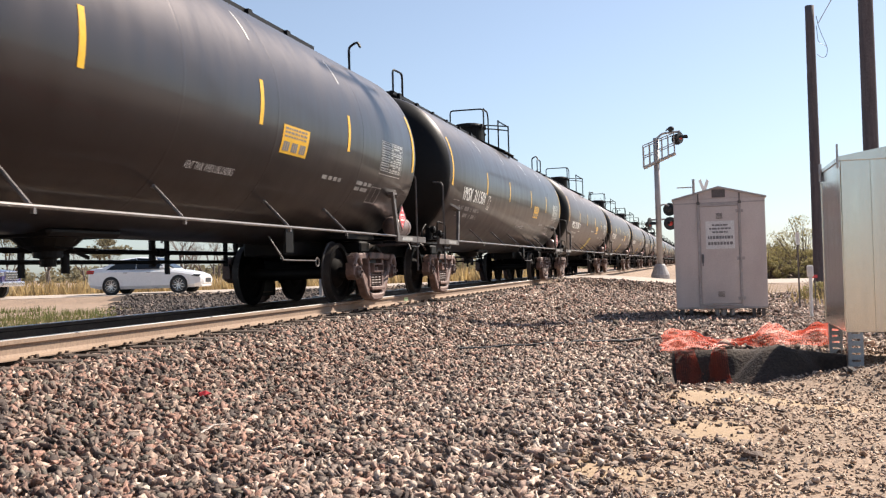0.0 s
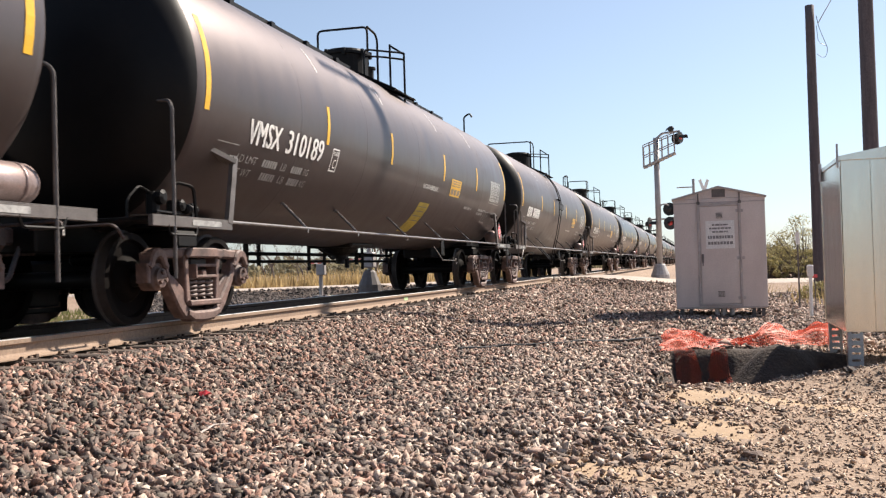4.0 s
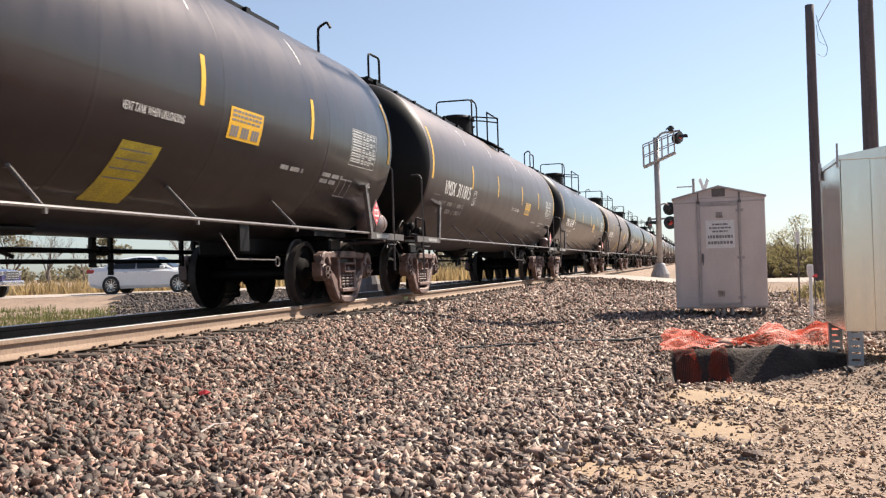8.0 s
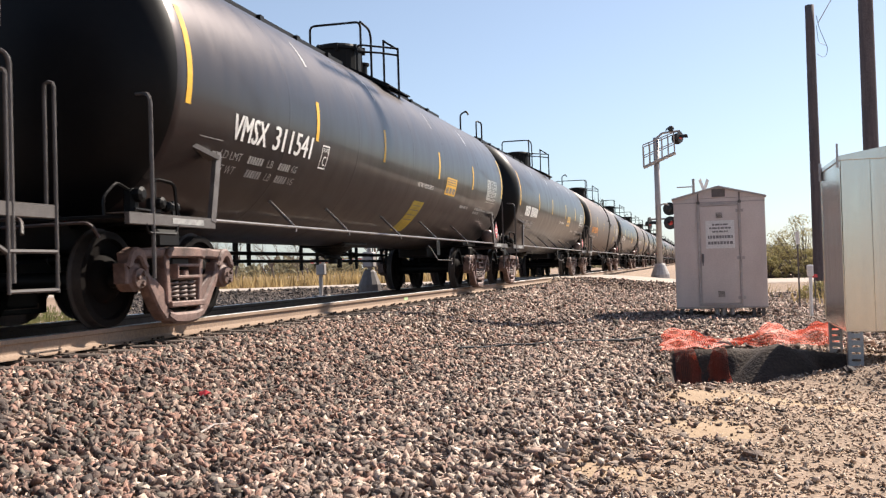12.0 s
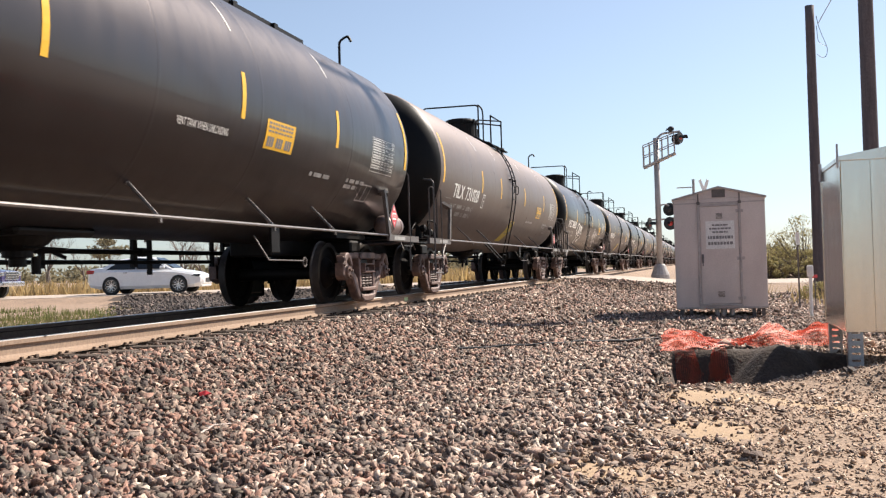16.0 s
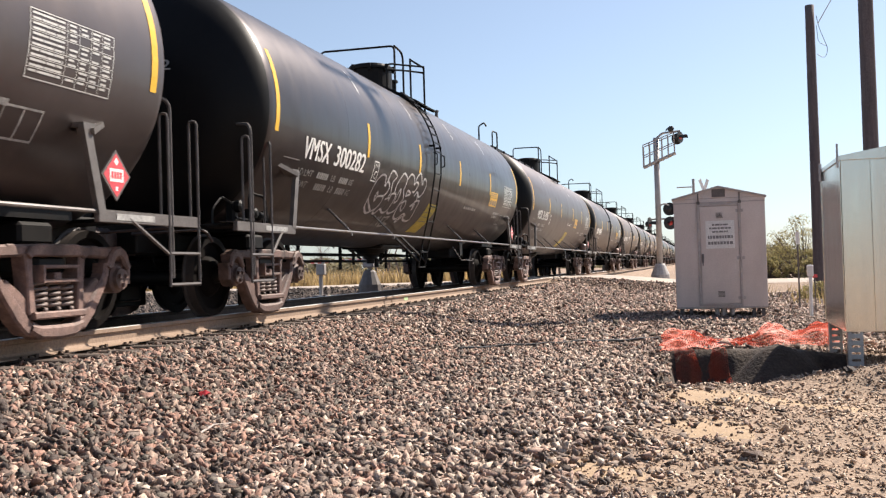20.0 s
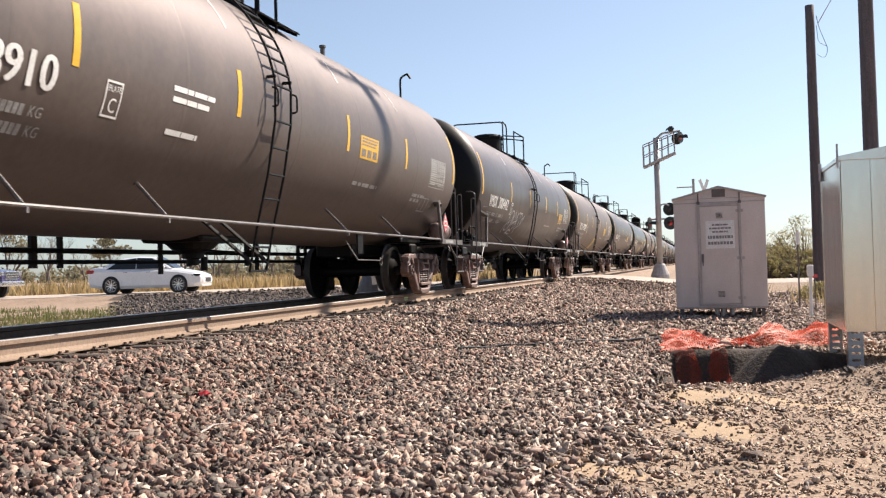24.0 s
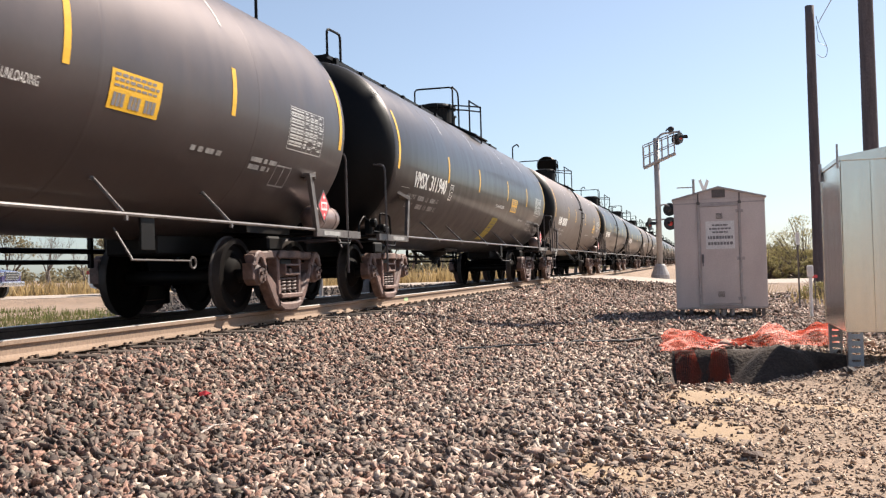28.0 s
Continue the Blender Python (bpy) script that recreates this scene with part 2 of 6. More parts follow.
def add_box(bm, x0, x1, y0, y1, z0, z1, bevel=0.0, mi=0):
    vs = bmesh.ops.create_cube(bm, size=1)["verts"]
    for v in vs:
        v.co = Vector((x0 + (v.co.x + .5) * (x1 - x0), y0 + (v.co.y + .5) * (y1 - y0), z0 + (v.co.z + .5) * (z1 - z0)))
    if bevel:
        es = {e for v in vs for e in v.link_edges}
        bmesh.ops.bevel(bm, geom=list(es), offset=bevel, segments=1, affect="EDGES")
    if mi:
        for v in vs:
            if v.is_valid:
                for f in v.link_faces:
                    f.material_index = mi
    return bm


def add_beam(bm, p, q, w, h, up=(1, 0, 0)):
    """A bar of square section from p to q: w along up, h across."""
    p, q, up = Vector(p), Vector(q), Vector(up)
    d = (q - p).normalized()
    s = d.cross(up).normalized()
    u = s.cross(d).normalized()
    ring = []
    for c in (p, q):
        ring.append([bm.verts.new(c + u * (a * w / 2) + s * (b * h / 2)) for a, b in ((-1, -1), (1, -1), (1, 1), (-1, 1))])
    for i in range(4):
        j = (i + 1) % 4
        bm.faces.new((ring[0][i], ring[0][j], ring[1][j], ring[1][i]))
    bm.faces.new(ring[0][::-1])
    bm.faces.new(ring[1])
    return bm


def add_tube(bm, pts, r, n=6, closed=False):
    pts = [Vector(p) for p in pts]
    rings, side = [], None
    for i, p in enumerate(pts):
        a = pts[i - 1] if i or closed else p
        b = pts[(i + 1) % len(pts)] if i + 1 < len(pts) or closed else p
        d = (b - a).normalized()
        if side is None:
            side = d.orthogonal().normalized()
        side = (side - d * side.dot(d))
        side = side.normalized() if side.length > 1e-6 else d.orthogonal().normalized()
        up = d.cross(side)
        rad = r[i] if isinstance(r, (list, tuple)) else r
        rings.append([bm.verts.new(p + side * (math.cos(k * 2 * math.pi / n) * rad) + up * (math.sin(k * 2 * math.pi / n) * rad)) for k in range(n)])
    pairs = list(zip(rings, rings[1:])) + ([(rings[-1], rings[0])] if closed else [])
    for A, B in pairs:
        for k in range(n):
            bm.faces.new((A[k], A[(k + 1) % n], B[(k + 1) % n], B[k]))
    if not closed:
        bm.faces.new(rings[0][::-1])
        bm.faces.new(rings[-1])
    return bm


def add_lathe(bm, profile, axis, centre=(0, 0, 0), n=32, mats=None):
    """Turns a profile of (along, radius) about an axis ('x', 'y' or 'z')."""
    c = Vector(centre)
    rings = []
    for a, r in profile:
        ring = []
        for k in range(n):
            u, v = math.cos(k * 2 * math.pi / n) * r, math.sin(k * 2 * math.pi / n) * r
            co = {"x": (a, u, v), "y": (v, a, u), "z": (u, v, a)}[axis]
            ring.append(bm.verts.new(c + Vector(co)))
        rings.append(ring)
    for i, (A, B) in enumerate(zip(rings, rings[1:])):
        for k in range(n):
            f = bm.faces.new((A[k], A[(k + 1) % n], B[(k + 1) % n], B[k]))
            if mats:
                f.material_index = mats[i]
    bm.faces.new(rings[0][::-1])
    bm.faces.new(rings[-1])
    return bm


def bent(*pts, r=0.12, n=4):
    """Rounds the corners of a bent pipe."""
    pts = [Vector(p) for p in pts]
    out = [pts[0]]
    for a, b, c in zip(pts, pts[1:], pts[2:]):
        u, v = (a - b), (c - b)
        k = min(r, u.length * .45, v.length * .45)
        s, e = b + u.normalized() * k, b + v.normalized() * k
        for i in range(n + 1):
            t = i / n
            out.append(s * (1 - t) ** 2 + b * 2 * t * (1 - t) + e * t * t)
    return out + [pts[-1]]


def skin(y, z, lift=0.004, side=1):
    """A point on the tank's side at that height."""
    return Vector((side * (math.sqrt(max(0.0, R * R - (z - ZT) ** 2)) + lift), y, z))


def add_patch(bm, y0, y1, z0, z1, side=1, lift=0.004, slant=0.0, ny=1, nz=4):
    """A painted or taped field on the tank's skin. slant shifts its top along the car."""
    a0, a1 = math.asin((z0 - ZT) / R), math.asin((z1 - ZT) / R)
    rows = []
    for i in range(nz + 1):
        f = i / nz
        z = ZT + R * math.sin(a0 + (a1 - a0) * f)
        rows.append([bm.verts.new(skin(y0 + (y1 - y0) * j / ny + slant * f, z, lift, side)) for j in range(ny + 1)])
    for A, B in zip(rows, rows[1:]):
        for j in range(ny):
            q = (A[j], A[j + 1], B[j + 1], B[j])
            bm.faces.new(q if side > 0 else q[::-1])
    return bm


def add_frame(bm, y0, y1, z0, z1, w, side=1):
    add_patch(bm, y0, y1, z0, z0 + w, side, nz=1)
    add_patch(bm, y0, y1, z1 - w, z1, side, nz=1)
    add_patch(bm, y0, y0 + w, z0 + w, z1 - w, side, nz=3)
    add_patch(bm, y1 - w, y1, z0 + w, z1 - w, side, nz=3)


def add_bars(bm, rnd, y0, y1, z, h, side=1, gap=0.06):
    """A line of unreadable stencilling: short bars of its size."""
    y = y0
    while y < y1:
        w = rnd.uniform(0.08, 0.3)
        add_patch(bm, y, min(y + w, y1), z, z + h, side, nz=1)
        y += w + gap


def head_skin(x, z):
    """A point on the tank's leading head."""
    q = min(1.0, math.hypot(x, z - ZT) / R)
    return Vector((x, -7.732 - 0.62 * math.sqrt(1 - q * q), z))


def text_mesh(words, mat, y0, y1, z0, height, side=1, bold=0.0, head=False):
    """Lettering wrapped on the tank between two stations."""
    cu = bpy.data.curves.new("lettering", "FONT")
    cu.body = words
    cu.size = 1.0
    cu.resolution_u = 3
    ob = new("lettering", cu)
    bpy.context.view_layer.update()
    me = bpy.data.meshes.new_from_object(ob.evaluated_get(bpy.context.evaluated_depsgraph_get()))
    bpy.data.objects.remove(ob)
    co = [v.co.copy() for v in me.vertices]
    lo, hi = min(c.x for c in co), max(c.x for c in co)
    top, bot = max(c.y for c in co), min(c.y for c in co)
    for v, c in zip(me.vertices, co):
        v.co = head_skin(y0 + (c.x - lo) / (hi - lo) * (y1 - y0), z0 + (c.y - bot) / (top - bot) * height) if head else skin(y0 + (c.x - lo) / (hi - lo) * (y1 - y0), z0 + (c.y - bot) / (top - bot) * height, 0.0095, side)
    me.materials.clear()
    me.materials.append(mat)
    if bold:
        # a second stroke beside the first makes the heavy stencil face
        b = bm_new()
        b.from_mesh(me)
        for v in b.verts:
            v.co.y += bold
            v.co.x += side * .0006
        b.from_mesh(me)
        b.to_mesh(me)
        b.free()
    return me


# ---------------------------------------------------------------- the ground's height


def smooth_step(a, b, x):
    t = np.clip((x - a) / (b - a), 0, 1)
    return t * t * (3 - 2 * t)


def lumps(x, y, s, seed):
    """Smooth irregular relief, about -1 to 1."""
    r = np.random.RandomState(seed)
    v = 0
    for _ in range(7):
        a, p, f = r.uniform(0, 6.283), r.uniform(0, 6.283), r.uniform(.5, 1.6) / s
        v = v + np.sin((x * math.cos(a) + y * math.sin(a)) * f * 6.283 + p)
    return v / 3.2


ROAD_DIR = (math.cos(radians(14)), math.sin(radians(14)))


def road_offset(x, y):
    """Distance across the road from its southern edge."""
    return (y - 36.8) * ROAD_DIR[0] - (x + 5.9) * ROAD_DIR[1]


def road_z(x):
    return np.interp(x, [-60, -20, -9.5, -8.2, -4.2, -3.2, -0.5, 10, 60], [-0.3, -0.17, -0.1, -0.03, -0.03, -0.1, -0.39, -0.5, -0.6])


PIT = (0.62, 11.0)


def ground_z(x, y):
    x, y = np.asarray(x, float), np.asarray(y, float)
    z = np.interp(x, [-400, -60, -13, -11.2, -8.3, -7.7, -5.0, -4.65, -4.3, -3.6, -2.9, -1.8, 0.0, 1.5, 8, 40, 400],
                  [-0.6, -0.5, -0.42, -0.4, -0.2, -0.235, -0.235, -0.225, -0.28, -0.47, -0.585, -0.625, -0.68, -0.73, -0.73, -0.6, -0.4])
    z = z + 0.025 * lumps(x, y, 3.0, 3) * smooth_step(-4.6, -3.2, x) + 0.012 * lumps(x, y, 0.7, 5) * smooth_step(-4.6, -3.8, x)
    z = z + 0.05 * lumps(x, y, 9.0, 8) * smooth_step(-9.5, -14, x)
    # a heap of spoil before the excavation, and the excavation itself
    z = z + 0.25 * np.exp(-((x - 1.75) / 0.95) ** 2 - ((y - 9.65) / 0.5) ** 2)
    z = z + 0.05 * np.exp(-((x + 0.1) / 0.6) ** 2 - ((y - 12.6) / 0.6) ** 2)
    inside = smooth_step(1.12, 0.84, np.abs(x - PIT[0] + 0.07 * smooth_step(10.6, 9.4, y) * (x < PIT[0])) + 0.1 * lumps(x, y, 0.8, 9)) * smooth_step(9.35, 9.65, y - 0.85 * smooth_step(0.0, 1.5, x) + 0.1 * lumps(x, y, .7, 4)) * smooth_step(12.75, 12.5, y + 0.08 * lumps(x, y, .7, 4))
    z = z - (0.55 - 0.25 * np.exp(-((x - 0.75) / 0.45) ** 2 - ((y - 12.1) / 0.5) ** 2)) * inside
    z = z + (0.5 * inside + 0.1) * np.exp(-((x - 0.95) / 0.6) ** 2 - ((y - 12.55) / 0.4) ** 2)
    d = road_offset(x, y)
    on = smooth_step(-1.6, -0.1, d) * smooth_step(9.6, 8.1, d)
    return z * (1 - on) + (road_z(x) - 0.03) * on


def bank_edge(x, y):
    """How far the dark stone bank beyond the track reaches."""
    return np.where(y < 17, -11.3, np.maximum(-11.3 - (y - 17) * 0.6, -23.0)) + 0.5 * lumps(x, y, 2.5, 14)


def sheet(name, xs, ys, zf, mat):
    X, Y = np.meshgrid(xs, ys)
    Z = zf(X, Y)
    n, m = len(xs), len(ys)
    me = bpy.data.meshes.new(name)
    i = np.arange((m - 1) * n).reshape(m - 1, n)[:, :-1].ravel()
    quads = np.stack([i, i + 1, i + n + 1, i + n], 1)
    me.from_pydata(np.stack([X.ravel(), Y.ravel(), Z.ravel()], 1).tolist(), [], quads.tolist())
    for mt in (mat if isinstance(mat, (list, tuple)) else [mat]):
        me.materials.append(mt)
    me.polygons.foreach_set("use_smooth", [True] * len(me.polygons))
    return me


gx = np.concatenate([[-2500, -900, -400, -200, -120, -80], np.arange(-60, -10.5, 1.5), np.arange(-10.5, -5, .3), np.arange(-5, 4.5, .09),
                     np.arange(4.5, 12, .6), [14, 18, 24, 32, 45, 70, 120, 200, 400, 900, 2500]])
gy = np.concatenate([[-300, -100, -40, -15, -5, 0, 2, 3], np.arange(4, 16, .09), np.arange(16, 30, .22), np.arange(30, 56, .5), np.arange(56, 100, 4),
                     [110, 130, 160, 200, 300, 500, 900, 1600, 3500]])
ground_me = sheet("ground", gx, gy, ground_z, [SOIL, DUST, DARK_SOIL])


def dusty(x, y):
    """Where bare tan dust shows between the stones: 0 to 1."""
    a = np.exp(-((x + 0.03) / 0.42) ** 2 - ((y - 8.55) / 0.5) ** 2) + np.exp(-((x - 0.0) / 0.4) ** 2 - ((y - 7.0) / 0.42) ** 2)
    a = a + 0.45 * np.exp(-((x - 0.9) / 0.5) ** 2 - ((y - 8.4) / 0.25) ** 2) + 0.7 * np.exp(-((x + .5) / 0.5) ** 2 - ((y - 5.6) / 0.3) ** 2)
    a = a + 0.15 * smooth_step(-0.4, 0.6, x) * smooth_step(9.6, 8.6, y)
    a = a + 0.8 * smooth_step(0.6, 1.3, x) * smooth_step(13.2, 14.0, y) * smooth_step(17.5, 16, y)
    return np.clip(a + 0.25 * lumps(x, y, 0.9, 12) * (a > 0.05), 0, 1)


cx = np.array([p.center[:2] for p in ground_me.polygons])
which = (dusty(cx[:, 0], cx[:, 1]) > 0.5).astype(int)
# The excavation's shade is laid on as darker soil.
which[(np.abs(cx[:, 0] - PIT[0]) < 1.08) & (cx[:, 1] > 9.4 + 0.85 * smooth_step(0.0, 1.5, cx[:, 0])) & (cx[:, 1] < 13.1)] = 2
# The stone bank beyond the track lies on the same dark soil.
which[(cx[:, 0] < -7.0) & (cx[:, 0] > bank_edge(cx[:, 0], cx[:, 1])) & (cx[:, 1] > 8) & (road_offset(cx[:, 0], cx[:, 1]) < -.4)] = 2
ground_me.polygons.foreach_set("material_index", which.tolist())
tagged(new("ground", ground_me), "dry gravelly soil with tan dust patches", "ground", kind="structure")

# ---------------------------------------------------------------- road
rs = np.arange(-70, 60.1, 0.8)
rw = np.array([0, .25, 1.0, 2.5, 4.2, 6.0, 7.4, 7.85, 8.1])
S, W = np.meshgrid(rs, rw)
RX = -5.9 + S * ROAD_DIR[0] - W * ROAD_DIR[1]
RY = 36.8 + S * ROAD_DIR[1] + W * ROAD_DIR[0]
RZ = road_z(RX) + 0.03 * np.sin(np.clip(W, 0, 8.1) / 8.1 * math.pi) - 0.02
road_me = bpy.data.meshes.new("road")
nn = len(rs)
ii = np.arange((len(rw) - 1) * nn).reshape(len(rw) - 1, nn)[:, :-1].ravel()
road_me.from_pydata(np.stack([RX.ravel(), RY.ravel(), RZ.ravel()], 1).tolist(), [], np.stack([ii, ii + 1, ii + nn + 1, ii + nn], 1).tolist())
road_me.materials.append(ROAD)
tagged(new("road", road_me), "pale dusty road crossing the track", "road", kind="structure")

# ---------------------------------------------------------------- stones


def stone_shapes(count, seed):
    rnd = np.random.RandomState(seed)
    out = []
    for _ in range(count):
        bm = bm_new()
        pts = rnd.uniform(-1, 1, size=(rnd.randint(6, 9), 3))
        pts /= np.abs(pts).max(axis=1)[:, None] ** .6
        pts *= np.array([1.15, rnd.uniform(.55, .95), rnd.uniform(.22, .55)])
        for p in pts:
            bm.verts.new(p)
        bmesh.ops.convex_hull(bm, input=bm.verts[:])
        for v in [v for v in bm.verts if not v.link_faces]:
            bm.verts.remove(v)
        bmesh.ops.triangulate(bm, faces=bm.faces[:])
        bm.verts.index_update()
        out.append((np.array([v.co[:] for v in bm.verts]), np.array([[v.index for v in f.verts] for f in bm.faces])))
        bm.free()
    return out


SHAPES = stone_shapes(14, 21)


def strew(name, X, Y, size, mat, seed, sink=0.25, base=ground_z):
    """Loose stones lying on the ground, one mesh."""
    rnd = np.random.RandomState(seed)
    n = len(X)
    Z = base(X, Y)
    q = rnd.normal(size=(n, 4)) * np.array([1, .42, .42, 1])
    q /= np.linalg.norm(q, axis=1)[:, None]
    w, a, b, c = q.T
    rot = np.stack([1 - 2 * (b * b + c * c), 2 * (a * b - w * c), 2 * (a * c + w * b), 2 * (a * b + w * c), 1 - 2 * (a * a + c * c), 2 * (b * c - w * a),
                    2 * (a * c - w * b), 2 * (b * c + w * a), 1 - 2 * (a * a + b * b)], 1).reshape(n, 3, 3)
    kind = rnd.randint(0, len(SHAPES), n)
    vs, fs, off = [], [], 0
    for k, (sv, sf) in enumerate(SHAPES):
        sel = np.where(kind == k)[0]
        if not len(sel):
            continue
        v = np.einsum("nij,vj->nvi", rot[sel], sv) * size[sel][:, None, None]
        v[:, :, 0] += X[sel][:, None]
        v[:, :, 1] += Y[sel][:, None]
        v[:, :, 2] += (Z[sel] + size[sel] * (0.55 - sink) + rnd.uniform(-.2, .35, len(sel)) * size[sel])[:, None]
        f = sf[None] + (np.arange(len(sel)) * len(sv))[:, None, None] + off
        vs.append(v.reshape(-1, 3))
        fs.append(f.reshape(-1, 3))
        off += len(sel) * len(sv)
    V, F = np.concatenate(vs), np.concatenate(fs)
    me = bpy.data.meshes.new(name)
    me.vertices.add(len(V))
    me.vertices.foreach_set("co", V.ravel())
    me.loops.add(len(F) * 3)
    me.loops.foreach_set("vertex_index", F.ravel())
    me.polygons.add(len(F))
    me.polygons.foreach_set("loop_start", np.arange(0, len(F) * 3, 3))
    me.polygons.foreach_set("loop_total", np.full(len(F), 3))
    me.update(calc_edges=True)
    me.materials.append(mat)
    return new(name, me)


rs_ = np.random.RandomState(77)


def scatter(n, x0, x1, y0, y1):
    return rs_.uniform(x0, x1, n), rs_.uniform(y0, y1, n)


def in_view(x, y):
    return (x > -0.86 * y - 0.3) & (x < 0.19 * y + 0.3)


def free_of_dust(x, y, keep=0.1):
    return rs_.uniform(0, 1, len(x)) > dusty(x, y) * (1 - keep)


def not_in_pit(x, y):
    return (np.abs(x - PIT[0]) > 1.0) | (y < 9.5 + 0.85 * smooth_step(0.0, 1.5, x)) | (y > 13.1)


# ballast: dense on the shoulder, thinning and finer to the right
X, Y = scatter(135000, -5.3, 1.6, 2.6, 13.0)
ok = in_view(X, Y) & free_of_dust(X, Y, .02) & not_in_pit(X, Y) & (rs_.uniform(0, 1, len(X)) > 0.97 * smooth_step(-1.7, 0.4, X + .35 * lumps(X, Y, 1.5, 6))) & ((X > -4.9) | (rs_.uniform(0, 1, len(X)) < .6))
X, Y = X[ok], Y[ok]
size = rs_.gamma(3, 0.0062, len(X)) + 0.0095
size = np.minimum(size, 0.045) * (1 - 0.35 * smooth_step(-0.6, 0.4, X))
pale = rs_.uniform(0, 1, len(X)) < smooth_step(-3.6, -0.9, X)
tagged(strew("ballast", X[~pale], Y[~pale], size[~pale], BALLAST, 1), "pinkish-brown crushed stone ballast beside the rail", "ballast", kind="stuff")
tagged(strew("ballast", X[pale], Y[pale], size[pale], PALE_BALLAST, 8), "paler crushed stone spilling towards the dusty ground", "ballast", kind="stuff")
X, Y = scatter(125000, -5.3, 1.4, 13.0, 38.0)
ok = in_view(X, Y) & free_of_dust(X, Y) & (rs_.uniform(0, 1, len(X)) > 0.3 * smooth_step(14, 34, Y)) & (road_offset(X, Y) < -0.1) & ((X > -4.9) | (rs_.uniform(0, 1, len(X)) < .15))
X, Y = X[ok], Y[ok]
size = (rs_.gamma(4, 0.0046, len(X)) + 0.009) * (1 + 0.3 * smooth_step(14, 30, Y))
pale = rs_.uniform(0, 1, len(X)) < .5
tagged(strew("ballast", X[~pale], Y[~pale], size[~pale], BALLAST, 2), "brown crushed stone running on towards the crossing", "ballast", kind="stuff")
tagged(strew("ballast", X[pale], Y[pale], size[pale], PALE_BALLAST, 6), "pale crushed stone running on towards the crossing", "ballast", kind="stuff")
X, Y = scatter(72000, -1.8, 3.6, 3.6, 20.0)
ok = in_view(X, Y) & free_of_dust(X, Y, .12) & not_in_pit(X, Y)
X, Y = X[ok], Y[ok]
tagged(strew("gravel", X, Y, rs_.gamma(2.5, 0.0032, len(X)) + 0.0045, GRAVEL, 3), "small tan gravel strewn over dusty soil", "gravel", kind="stuff")
X, Y = scatter(42000, -4.9, -0.4, -14.0, 34.0)
ok = ~in_view(X, Y) & (rs_.uniform(0, 1, len(X)) > 0.9 * smooth_step(-2.2, -0.5, X))
tagged(strew("ballast", X[ok], Y[ok], rs_.gamma(3, 0.0051, ok.sum()) + 0.014, BALLAST, 10), "pinkish-brown ballast running on along the track", "ballast", kind="stuff")
X, Y = scatter(60000, 1.2, 6.5, 13.0, 36.0)
ok = in_view(X, Y) & (road_offset(X, Y) < -0.2)
tagged(strew("gravel", X[ok], Y[ok], rs_.gamma(3, 0.006, ok.sum()) + 0.008, PALE_BALLAST, 9), "grey gravel round the shed and the posts", "gravel", kind="stuff")
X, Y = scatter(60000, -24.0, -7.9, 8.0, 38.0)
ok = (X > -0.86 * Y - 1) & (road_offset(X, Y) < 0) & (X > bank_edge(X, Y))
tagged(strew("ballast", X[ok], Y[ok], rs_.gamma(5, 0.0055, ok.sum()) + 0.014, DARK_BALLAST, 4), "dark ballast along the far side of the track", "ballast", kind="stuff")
X, Y = scatter(5200, -6.8, -5.6, 5.0, 30.0)
tagged(strew("ballast", X, Y, rs_.gamma(6, 0.005, len(X)) + 0.02, BALLAST, 5, sink=0.5), "ballast between the rails", "ballast", kind="stuff")


def lone_stone(x, y, s, label, mat=BALLAST, seed=0, flat=0.5):
    sv, sf = SHAPES[seed % len(SHAPES)]
    me = bpy.data.meshes.new("stone")
    me.from_pydata((sv * s * np.array([1, 1, flat])).tolist(), [], sf.tolist())
    me.materials.append(mat)
    return tagged(put("stone", me, m=pose(x, y, float(ground_z(x, y)) + s * flat * .5, 0, 0, seed * 37)), label, "stone", group="loose stones")


PALE_STONE = material("pale_stone", (0.5, 0.42, 0.38), 0.85, fine=30, fine_amount=0.2, bump=0.4)
DARK_STONE = material("dark_brown_stone", (0.14, 0.095, 0.075), 0.85, fine=30, fine_amount=0.2, bump=0.4)
lone_stone(-1.81, 7.99, 0.12, "flat pale pinkish stone lying on the ballast", PALE_STONE, 3, .35)
lone_stone(0.26, 6.0, 0.075, "dark brown angular stone on dusty gravel", DARK_STONE, 5, .8)
lone_stone(-0.14, 7.95, 0.07, "dark brown stone on tan dust", DARK_STONE, 6, .6)
lone_stone(0.12, 8.2, 0.06, "dark brown stone on tan dust", DARK_STONE, 8, .6)
lone_stone(0.04, 9.0, 0.05, "small brown stone on tan dust", DARK_STONE, 9, .7)
lone_stone(0.55, 8.9, 0.05, "small brown stone on tan dust", DARK_STONE, 2, .7)
lone_stone(0.2, 6.2, 0.05, "brown stone on dusty gravel", DARK_STONE, 11, .7)
lone_stone(-0.65, 7.25, 0.05, "dark stone at the ballast's edge", DARK_STONE, 12, .8)
lone_stone(1.25, 9.6, 0.08, "grey stone on the spoil heap", BALLAST, 13, .7)

bm = bm_new()
add_tube(bm, [(-3.08, 5.68, float(ground_z(-3.08, 5.68)) + .03), (-3.1, 5.9, float(ground_z(-3.1, 5.9)) + .045), (-3.09, 6.12, float(ground_z(-3.09, 6.12)) + .04)], [.007, .006, .004], 5)
tagged(put("stick", mesh_of("stick", bm, PALE_STONE)), "thin dry pale stick lying on the ballast", "stick")

